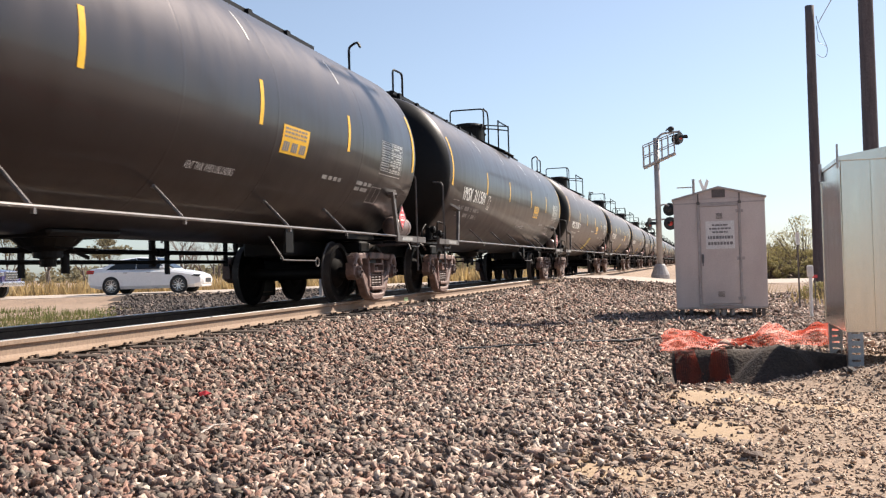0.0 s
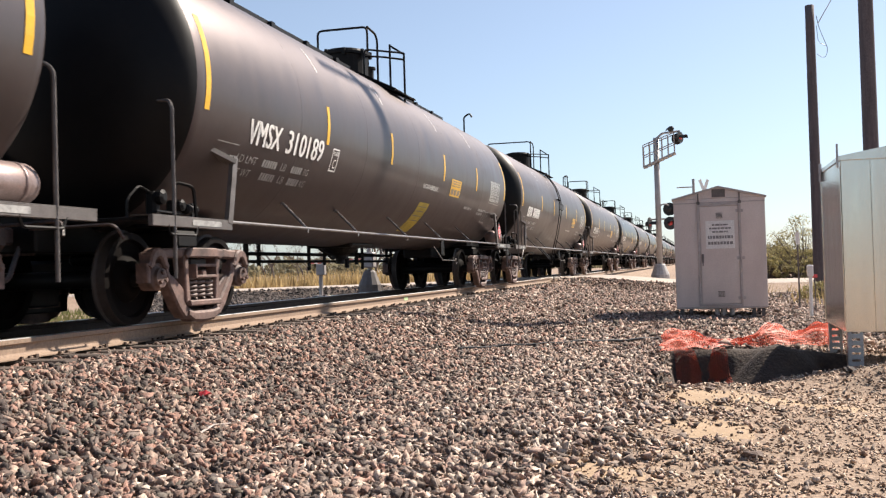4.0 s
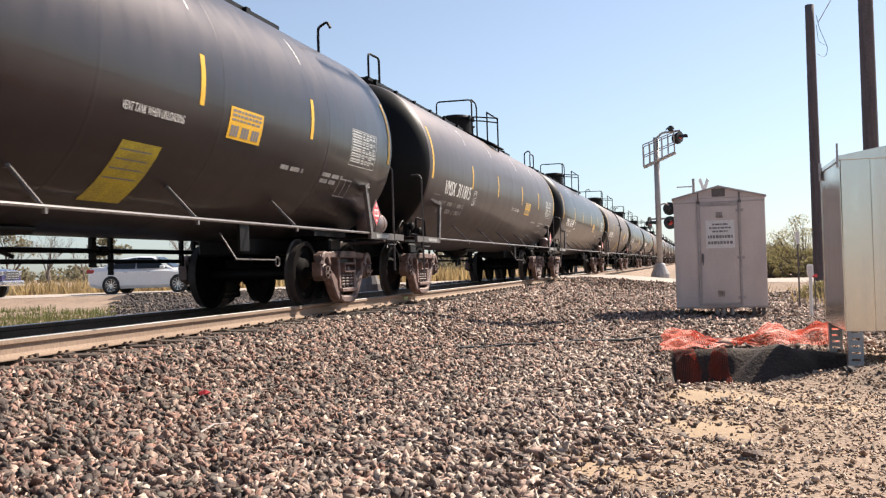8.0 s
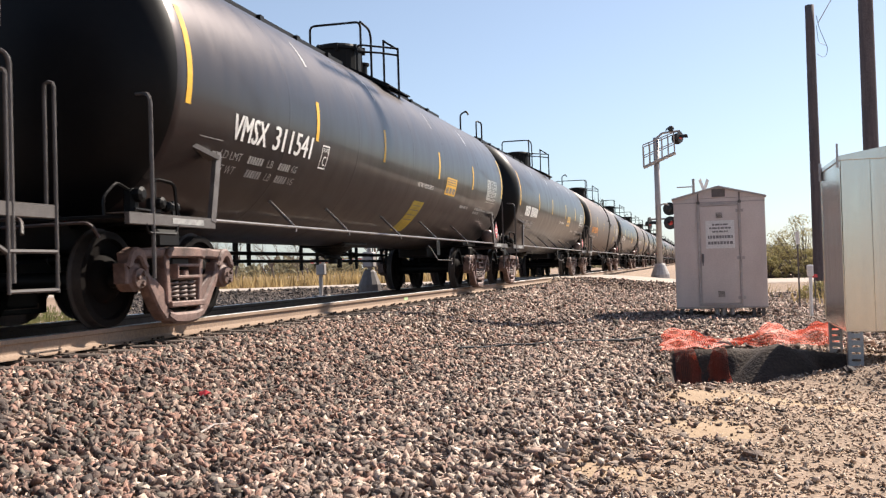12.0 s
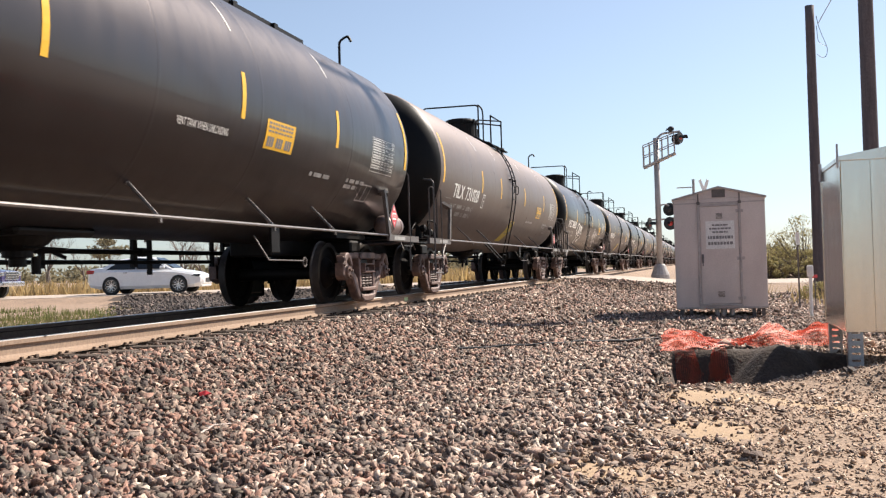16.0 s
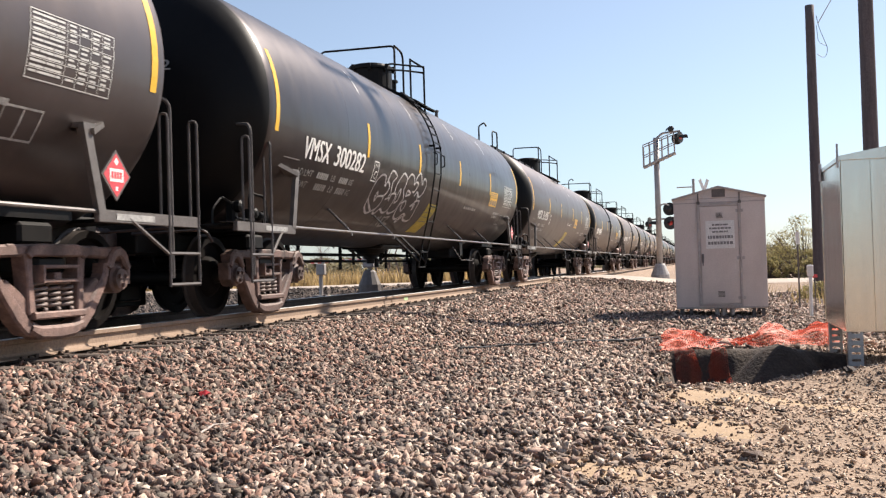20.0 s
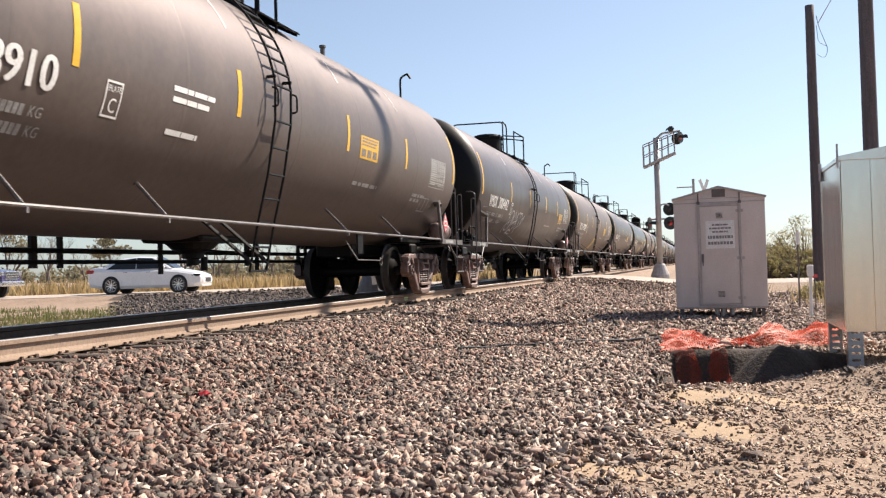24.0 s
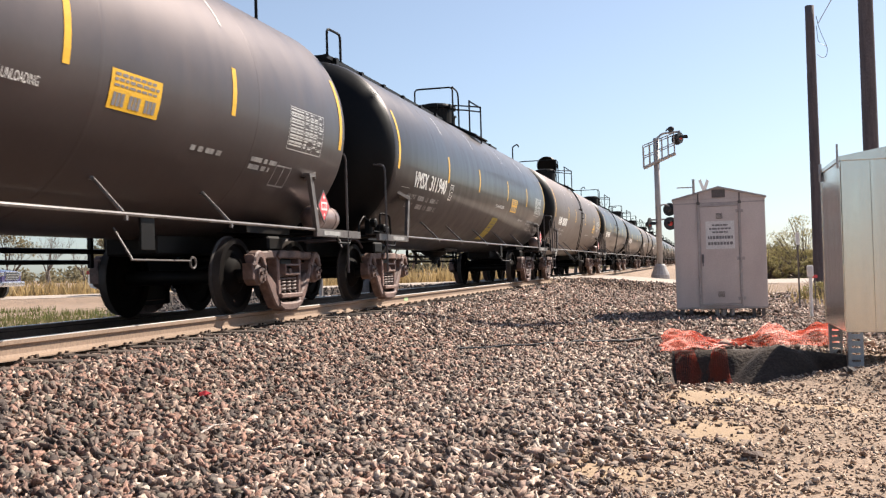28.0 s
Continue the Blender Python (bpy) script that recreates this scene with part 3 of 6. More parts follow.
bm = bm_new()
q = [bm.verts.new((.05 * math.cos(a) * (1 + .4 * math.sin(3 * a)), .04 * math.sin(a), .012 * math.cos(2 * a))) for a in np.linspace(0, 5.5, 9)]
top = bm.verts.new((.01, 0, .03))
for i in range(9):
    bm.faces.new((q[i], q[(i + 1) % 9], top))
bm.faces.new(q[::-1])
tagged(put("litter", mesh_of("litter", bm, PLACARD_RED), m=pose(-3.62, 6.75, float(ground_z(-3.62, 6.75)) + .045)), "crumpled red plastic scrap lying on the ballast", "litter")

# ---------------------------------------------------------------- track
track = tagged(new("railway_track"), "railway track with rusty rails on dark wooden ties", "railway track", kind="structure")
RAIL_Y0, RAIL_Y1 = -40.0, 900.0


def rail_mesh(mats):
    """Flat-bottomed rail: polished head, web and foot."""
    prof = [(-.076, -.172), (.076, -.172), (.076, -.162), (.022, -.146), (.009, -.125), (.009, -.055), (.036, -.043), (.037, -.02), (.037, -.008), (.028, -.0015),
            (-.028, -.0015), (-.037, -.008), (-.037, -.02), (-.036, -.043), (-.009, -.055), (-.009, -.125), (-.022, -.146), (-.076, -.162)]
    bm = bm_new()
    ys = [RAIL_Y0, 4, 12, 24, 60, 200, RAIL_Y1]
    rings = [[bm.verts.new((x, y, z)) for x, z in prof] for y in ys]
    for A, B in zip(rings, rings[1:]):
        for i in range(len(prof)):
            j = (i + 1) % len(prof)
            f = bm.faces.new((A[i], A[j], B[j], B[i]))
            f.material_index = 1 if i in (8, 9, 10) else 0
    bm.faces.new(rings[0])
    bm.faces.new(rings[-1][::-1])
    bmesh.ops.recalc_face_normals(bm, faces=bm.faces[:])
    return mesh_of("rail", bm, mats)


rail_me = rail_mesh([RAIL_RUST, RAIL_TOP])
put("rail", rail_me, track, pose(XC + .755, 0, 0))
# The far rail's darker rust has the train's shade put into its colour.
put("rail", rail_mesh([RAIL_DARK, RAIL_TOP]), track, pose(XC - .755, 0, 0))
bm = bm_new()
add_box(bm, -1.3, 1.3, -.115, .115, -.36, -.178, bevel=.012)
tie_me = mesh_of("tie", bm, TIE_WOOD)
bm = bm_new()
add_box(bm, -.15, .15, -.08, .08, -.178, -.168, bevel=.003)
for sx in (-1, 1):
    for sy in (-.05, .05):
        add_box(bm, sx * .09 - .012, sx * .09 + .012, sy - .01, sy + .01, -.168, -.148)
plate_me = mesh_of("tie_plate", bm, RAIL_DARK)
bm = bm_new()
add_box(bm, -.09, .09, -.02, .02, -.178, -.15)
add_box(bm, .074, .092, -.016, .016, -.17, -.142)
anchor_me = mesh_of("rail_anchor", bm, RAIL_DARK)
rnd = random.Random(5)
for i in range(84):
    y = 4.0 + i * 0.5
    put("tie", tie_me, track, pose(XC + rnd.uniform(-.03, .03), y, rnd.uniform(-.012, 0), 0, 0, rnd.uniform(-1, 1)))
    put("tie_plate", plate_me, track, pose(XC + .755, y, 0))
    if i % 2 == 0:
        put("rail_anchor", anchor_me, track, pose(XC + .755, y + .15, 0))
bm = bm_new()
for i in range(420):
    y = 46.0 + i * 0.5
    add_box(bm, XC - 1.3, XC + 1.3, y - .115, y + .115, -.36, -.178)
tagged(part("tie", bm, TIE_WOOD, track), kind="stuff")
# a pale paint mark on the near rail
bm = bm_new()
add_box(bm, XC + .755 + .0095, XC + .755 + .013, 18.0, 18.24, -.12, -.06)
MARK_GREEN = material("pale_green_paint_mark", (0.5, 0.68, 0.35), 0.6, scale=9, amount=0.4)
part("paint_mark", bm, MARK_GREEN, track, "pale green paint mark on the rail web")

# ---------------------------------------------------------------- tank cars: shared shapes
SHARED = {}


def shape(name, mat, build, smooth=False, key=None):
    """A mesh built once and shared by all cars."""
    key = key or name
    if key not in SHARED:
        bm = bm_new()
        build(bm)
        SHARED[key] = mesh_of(name, bm, mat, smooth)
    return SHARED[key]


def tank_profile():
    prof = []
    n = 10
    for i in range(n + 1):
        a = i / n * math.pi / 2
        prof.append((-7.72 - 0.62 * math.cos(a), max(0.03, R * math.sin(a))))
    for y in (-5.15, -2.6, 0.0, 2.6, 5.15):
        prof.append((y, R))
    for i in range(n, -1, -1):
        a = i / n * math.pi / 2
        prof.append((7.97 + 0.55 * math.cos(a), max(0.03, R * math.sin(a))))
    return prof


def tank_build(bm):
    prof = tank_profile()
    # The heads take the shade-darkened material instead of the shell paint.
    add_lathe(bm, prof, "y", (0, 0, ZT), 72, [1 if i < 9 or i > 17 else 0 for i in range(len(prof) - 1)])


def seam_build(bm):
    """A weld round the shell, ground nearly flush."""
    add_lathe(bm, [(-.03, R - .02), (-.03, R + .0004), (0, R + .0022), (.03, R + .0004), (.03, R - .02)], "y", (0, 0, ZT), 72)


def dome_build(bm):
    add_lathe(bm, [(3.85, .43), (4.4, .43), (4.405, .47), (4.45, .47), (4.455, .43), (4.5, .41), (4.53, .3), (4.54, .05)], "z", (0, .55, 0), 28)
    for k in range(8):
        a = k * math.pi / 4 + .3
        add_box(bm, .46 * math.cos(a) - .025, .46 * math.cos(a) + .025, .55 + .46 * math.sin(a) - .025, .55 + .46 * math.sin(a) + .025, 4.36, 4.49)
    add_lathe(bm, [(3.9, .11), (4.28, .11), (4.29, .15), (4.33, .15)], "z", (.2, 1.25, 0), 14)


def walkway_build(bm):
    for y0, y1 in ((-7.75, -.1), (1.0, 6.4)):
        for sx in (-.36, .3):
            add_box(bm, sx, sx + .06, y0, y1, 4.0, 4.07)
        y = y0
        while y < y1:
            add_box(bm, -.3, .3, y, y + .05, 4.035, 4.06)
            y += .16
        for yy in np.arange(y0 + .3, y1, 1.3):
            add_box(bm, -.42, -.36, yy, yy + .12, 3.86, 4.06)
            add_box(bm, .36, .42, yy, yy + .12, 3.86, 4.06)


def platform_build(bm, s):
    if s:
        add_beam(bm, (s * .45, -.1, 3.96), (s * 1.14, -.1, 3.62), .05, .06, (0, 1, 0))
        add_beam(bm, (s * .45, 1.1, 3.96), (s * 1.14, 1.1, 3.62), .05, .06, (0, 1, 0))
        add_beam(bm, (s * .43, .5, 3.985), (s * 1.16, .5, 3.625), 1.3, .02, (0, 1, 0))


def rail_hoop_build(bm, left, y):
    add_tube(bm, bent((left, y, 3.9), (left, y, 4.95), (.42, y, 4.95), (.42, y, 3.95), r=.1), .022, 6)
    add_tube(bm, bent((.42, y, 4.95), (.44, y + .52, 4.9), (.44, y + .52, 3.95), r=.18), .022, 6)


def rail_frame_build(bm, s):
    add_tube(bm, [(s * 1.12, .78, 3.5), (s * 1.12, .78, 4.4)], .022, 6)
    add_tube(bm, [(s * .8, .95, 3.75), (s * .8, .95, 4.62)], .022, 6)
    add_tube(bm, [(s * .8, .95, 4.6), (s * 1.12, .78, 4.38)], .02, 6)
    add_tube(bm, bent((s * .42, .5, 4.35), (s * .8, .6, 4.32), (s * 1.12, .78, 4.28)), .018, 6)
    add_tube(bm, bent((s * .55, .2, 3.8), (s * .55, .2, 4.4), (s * 1.12, .78, 4.4), r=.1), .018, 6)


def hook_build(bm):
    add_tube(bm, bent((.75, 6.95, 3.7), (.75, 6.95, 4.14), (.9, 6.95, 4.22), (.95, 6.95, 4.12), r=.06), .022, 6)


def hoop_build(bm):
    add_tube(bm, bent((.36, -7.72, 4.03), (.36, -7.72, 4.5), (.4, -7.2, 4.5), (.4, -7.2, 4.03), r=.1), .022, 6)


def side_pipe_build(bm, s):
    add_tube(bm, [(s * 1.44, -7.1, 1.02), (s * 1.44, 7.1, 1.02)], .018, 8)


def strut_build(bm, s):
    add_tube(bm, [(s * 1.44, 0, 1.03), (s * 1.09, .08, 1.36)], .018, 6)
    add_box(bm, s * 1.075 - .02, s * 1.075 + .025, .05, .11, 1.335, 1.385)
    add_box(bm, s * 1.44 - .014, s * 1.44 + .014, .03, .06, .965, 1.02)


def far_rigging_build(bm):
    """Brake pipe and rods below the tank, hung from straps."""
    add_tube(bm, [(-.9, -5.6, .67), (-.9, 5.6, .67)], .028, 6)
    add_tube(bm, [(-.92, -6.0, .8), (-.92, 6.0, .8)], .033, 6)
    for i, y in enumerate((-5.5, -4.9, -3.6, -3.1, -1.8, -1.3, .9, 1.7, 3.55, 3.95, 5.7, 6.05)):
        add_box(bm, -.95, -.9, y - .03, y + .03 + .04 * (i % 4 == 0), .6 if i % 3 else .5, 1.35)
    add_beam(bm, (-.92, 1.3, .95), (-.9, 2.1, .72), .03, .04)
    add_lathe(bm, [(-.08, .06), (.08, .06)], "y", (-.92, 3.75, .8), 10)


def brake_rod_build(bm):
    """Bright hand-brake rod with an eye at its end."""
    add_tube(bm, [(1.0, 3.5, .64), (1.0, 4.62, .63)], .011, 6)
    add_tube(bm, [(1.0, 4.68 + .06 * math.cos(a), .61 + .06 * math.sin(a)) for a in np.linspace(0, 6.28, 13)[:-1]], .012, 5, closed=True)
    add_beam(bm, (1.0, 3.52, .64), (.8, 3.52, .95), .015, .02)


def hanger_plate_build(bm):
    add_box(bm, .86, .89, 3.86, 4.12, .74, 1.06, bevel=.006)


def outlet_build(bm):
    add_lathe(bm, [(.6, .08), (.68, .08), (.69, .14), (.75, .14), (.8, .26), (.95, .42)], "z", (0, .1, 0), 18)
    add_box(bm, -.42, .42, -.45, .75, .88, .98, bevel=.04)
    add_lathe(bm, [(.53, .045), (.7, .045)], "z", (.05, .3, 0), 10)
    add_beam(bm, (.3, -.2, .78), (.75, -.2, .74), .02, .03)


def stub_sill_build(bm, e):
    """Draft sill below one end, saddle plates and bolster."""
    add_box(bm, -.33, .33, *sorted((e * 5.1, e * 8.72)), .72, 1.08, bevel=.02)
    add_box(bm, -.92, .92, *sorted((e * 6.78, e * 7.22)), .76, .95, bevel=.03)
    for s in (1, -1):
        add_beam(bm, (s * .28, e * 7.0, .92), (s * 1.1, e * 7.0, 1.45), .4, .08, (0, 1, 0))
    add_box(bm, -.9, .9, *sorted((e * 6.2, e * 7.5)), .98, 1.06)


def end_platform_build(bm, e):
    """Grating across the end of the car."""
    add_box(bm, -1.38, 1.38, *sorted((e * 7.98, e * 8.56)), .985, 1.02, bevel=.006)


def end_beam_build(bm, e, s):
    """Sheet-steel side beam at a corner, with its upright to the tank."""
    tip = e * 8.62 + (.12 if e > 0 else 0)
    add_box(bm, *sorted((s * 1.42, s * 1.47)), *sorted((e * 7.05, tip)), .93, 1.03, bevel=.006)
    add_box(bm, *sorted((s * 1.25, s * 1.47)), *sorted((e * 7.05, tip)), 1.028, 1.036)
    add_beam(bm, (s * 1.45, e * 7.1, 1.0), (s * 1.44, e * 6.92, 1.72), .1, .05, (0, 1, 0))
    add_box(bm, *sorted((s * 1.3, s * 1.46)), *sorted((e * 6.88, e * 7.06)), 1.69, 1.73)
    add_beam(bm, (s * 1.43, e * 6.95, 1.66), (s * 1.3, e * 7.3, 1.78), .05, .14, (0, 0, 1))


def tape_build(bm, e, s):
    add_box(bm, *sorted((s * 1.471, s * 1.474)), *sorted((e * 7.3, e * 7.9)), .955, 1.01)


def coupler_build(bm, e):
    add_box(bm, -.09, .09, *sorted((e * 8.6, e * 8.92)), .8, .96, bevel=.02)
    add_box(bm, -.17, .17, *sorted((e * 8.88, e * 9.1)), .74, 1.0, bevel=.05)
    add_box(bm, -.26, .26, *sorted((e * 8.58, e * 8.66)), .7, 1.06, bevel=.03)
    add_tube(bm, bent((.3, e * 8.65, .95), (.3, e * 8.8, .93), (1.15, e * 8.72, .95), (1.2, e * 8.66, .82), r=.08), .016, 5)
    add_tube(bm, bent((.14, e * 8.7, .78), (.16, e * 8.9, .45), (.1, e * 9.08, .5), r=.12), .025, 6)


def grab_post_build(bm, e, s):
    """Tall hand hold with a hooked top."""
    add_tube(bm, bent((s * 1.46, e * 8.22, .45), (s * 1.46, e * 8.22, 2.12), (s * 1.2, e * 8.05, 2.16), r=.1), .018, 6)


def ladder_post_build(bm, e, s, y):
    """A pair of uprights joined at the top: hand hold of the corner ladder."""
    add_tube(bm, bent((s * 1.47, e * y, .37), (s * 1.47, e * y, 1.98), (s * 1.385, e * y, 1.98), (s * 1.385, e * y, 1.0), r=.035, n=2), .014, 6)


def ladder_rung_build(bm, e, s):
    add_tube(bm, [(s * 1.47, e * 7.95 + .21, 0), (s * 1.47, e * 8.5 + .21, 0)], .016, 6)


def ladder_brace_build(bm, e, s):
    add_tube(bm, [(s * 1.46, e * 7.45 + .05, .98), (s * 1.46, e * 7.97 + .21, .66)], .018, 5)


def stirrup_build(bm, e, s):
    add_tube(bm, bent((s * 1.46, e * 7.78, .95), (s * 1.46, e * 7.82, .86), (s * 1.46, e * 8.3, .86), (s * 1.46, e * 8.34, .95), r=.03, n=2), .014, 5)


def ladder_line():
    """Stations of the side ladder: out from the axis, and height."""
    path = []
    for a in np.linspace(52, 6, 9):
        path.append((R + .09, math.radians(a)))
    pts = [(r * math.cos(a), ZT + r * math.sin(a)) for r, a in path]
    pts += [(R + .07, 2.2), (1.5, 1.6), (1.36, 1.05), (1.24, .5)]
    return pts


def ladder_rungs():
    pts = ladder_line()
    return pts + [((a + c) / 2, (b + d) / 2) for (a, b), (c, d) in zip(pts[9:], pts[10:])]


def mid_ladder_build(bm):
    """Ladder that follows the tank and hangs below it."""
    pts = ladder_line()
    for y in (-.87, -.43):
        add_tube(bm, [(x, y, z) for x, z in pts], .016, 5)
    for y in (-.87, -.43):
        add_tube(bm, [(R - .02, y, 2.7), (R + .09, y, 2.7)], .02, 5)
        add_beam(bm, (1.26, y, .6), (.9, y - .5, 1.1), .03, .035)
    for y in (-.92, -.38):
        add_tube(bm, bent((1.6, y, 2.35), (1.67, y, 2.35), (1.67, y, 2.55), (1.6, y, 2.57), r=.04, n=2), .012, 5)


def brake_box_build(bm):
    add_box(bm, 1.02, 1.14, -8.02, -7.9, 1.03, 1.3, bevel=.03)
    add_lathe(bm, [(-.03, .05), (0, .075), (.06, .075), (.08, .04)], "x", (1.14, -7.96, 1.24), 10)


def brake_valve_build(bm):
    add_box(bm, 1.1, 1.2, -7.76, -7.62, 1.03, 1.22, bevel=.02)
    add_lathe(bm, [(-.03, .04), (0, .06), (.06, .06), (.08, .03)], "x", (1.2, -7.7, 1.17), 10)


def brake_pipe_build(bm):
    add_tube(bm, bent((1.08, -7.98, 1.28), (1.08, -8.2, 1.34), (1.05, -8.36, 1.2), (1.05, -8.36, 1.02), r=.05, n=2), .014, 5)


def brake_wheel_build(bm):
    add_lathe(bm, [(0, .26), (.03, .26)], "y", (-.55, -8.3, 1.5), 20)
    add_box(bm, -.6, -.5, -8.3, -8.22, 1.0, 1.6)


def valve_build(bm):
    add_lathe(bm, [(-7.6, .03), (-7.58, .055), (-7.4, .055), (-7.38, .03)], "y", (1.22, 0, 1.14), 10)
    add_beam(bm, (1.25, -7.5, 1.04), (1.25, -7.5, 1.2), .02, .04)
    add_tube(bm, [(1.2, -8.1, 1.1), (1.2, -7.3, 1.08)], .014, 5)


def brake_hose_build(bm):
    add_tube(bm, bent((1.2, -7.75, 1.15), (1.2, -7.75, 1.4), (1.3, -7.55, 1.36), (1.3, -7.5, 1.03), r=.05, n=2), .018, 5)


def reservoir_build(bm):
    add_lathe(bm, [(7.42, .06), (7.45, .14), (7.5, .165), (8.12, .165), (8.17, .14), (8.2, .06)], "y", (1.22, 0, 1.2), 18)
    for y in (7.6, 8.0):
        add_lathe(bm, [(y - .02, .172), (y + .02, .172)], "y", (1.22, 0, 1.2), 18)


def diamond_build(bm, y, z, h, x):
    vs = [bm.verts.new((x, y + a * h, z + b * h)) for a, b in ((0, -1), (1, 0), (0, 1), (-1, 0))]
    bm.faces.new(vs)


def holder_build(bm, s):
    h = .215
    vs = [bm.verts.new((s * 1.476, 7.3 + a * h, 1.33 + b * h)) for a, b in ((0, -1), (1, 0), (0, 1), (-1, 0))]
    ws = [bm.verts.new((s * 1.462, v.co.y, v.co.z)) for v in vs]
    bm.faces.new(vs)
    bm.faces.new(ws[::-1])
    for i in range(4):
        bm.faces.new((vs[i], ws[i], ws[(i + 1) % 4], vs[(i + 1) % 4]))


def turned(name, mat, build, key):
    """A shared lathe-turned part: smooth round its axis, crisp at its edges."""
    if key not in SHARED:
        shape(name, mat, build, True, key).set_sharp_from_angle(angle=radians(38))
    return SHARED[key]


def wheel_build(bm, s):
    """One wheel: flange, tread, rim, dished plate and hub. s: the side it stands on."""
    prof = [(.66, .12), (.665, .2), (.70, .24), (.705, .36), (.668, .385), (.668, .455), (.672, .484), (.69, .486), (.705, .46), (.715, .457),
            (.80, .452), (.803, .385), (.76, .365), (.745, .24), (.80, .2), (.83, .14), (.83, .1)]
    mats = [0] * (len(prof) - 1)
    for i in (6, 7, 8, 9):
        mats[i] = 1
    for i in (10, 11):
        mats[i] = 2
    if s > 0:
        add_lathe(bm, prof, "x", (0, 0, 0), 48, mats)
    else:
        add_lathe(bm, [(-a, r) for a, r in prof[::-1]], "x", (0, 0, 0), 48, mats[::-1])


def axle_build(bm):
    add_lathe(bm, [(-1.02, .07), (-.85, .085), (-.66, .095), (0, .085), (.66, .095), (.85, .085), (1.02, .07)], "x", (0, 0, 0), 14)


def cap_build(bm, s):
    prof = [(.93, .1), (.94, .125), (1.08, .125), (1.1, .1), (1.135, .095), (1.14, .03)]
    add_lathe(bm, [(s * a, r) for a, r in (prof if s > 0 else prof[::-1])], "x", (0, 0, 0), 18)
    for k in range(3):
        a = k * 2.094
        add_box(bm, *sorted((s * 1.13, s * 1.165)), .055 * math.cos(a) - .018, .055 * math.cos(a) + .018, .055 * math.sin(a) - .018, .055 * math.sin(a) + .018)


def add_ribbon(bm, pts, widths, x0, x1, bevel=.012):
    """A cast rib that follows points of (along, height) with a varying depth; its two long outer edges are chamfered."""
    n, rows = len(pts), []
    sg = 1 if x1 > x0 else -1
    for i, (y, z) in enumerate(pts):
        a, b = pts[max(0, i - 1)], pts[min(n - 1, i + 1)]
        dy, dz = b[0] - a[0], b[1] - a[1]
        ln = math.hypot(dy, dz) or 1
        w = (widths[i] if isinstance(widths, (list, tuple)) else widths) / 2
        ny, nz = -dz / ln, dy / ln
        ring = [(x0, w), (x1 - sg * bevel, w), (x1, w - bevel), (x1, bevel - w), (x1 - sg * bevel, -w), (x0, -w)]
        rows.append([bm.verts.new((x, y + ny * q, z + nz * q)) for x, q in ring])
    faces = []
    for A, B in zip(rows, rows[1:]):
        for k in range(6):
            faces.append(bm.faces.new((A[k], A[(k + 1) % 6], B[(k + 1) % 6], B[k])))
    faces += [bm.faces.new(rows[0]), bm.faces.new(rows[-1][::-1])]
    bmesh.ops.recalc_face_normals(bm, faces=faces)


def arc(cy, cz, r, a0, a1, n=7):
    return [(cy + r * math.cos(radians(a0 + (a1 - a0) * i / n)), cz + r * math.sin(radians(a0 + (a1 - a0) * i / n))) for i in range(n + 1)]


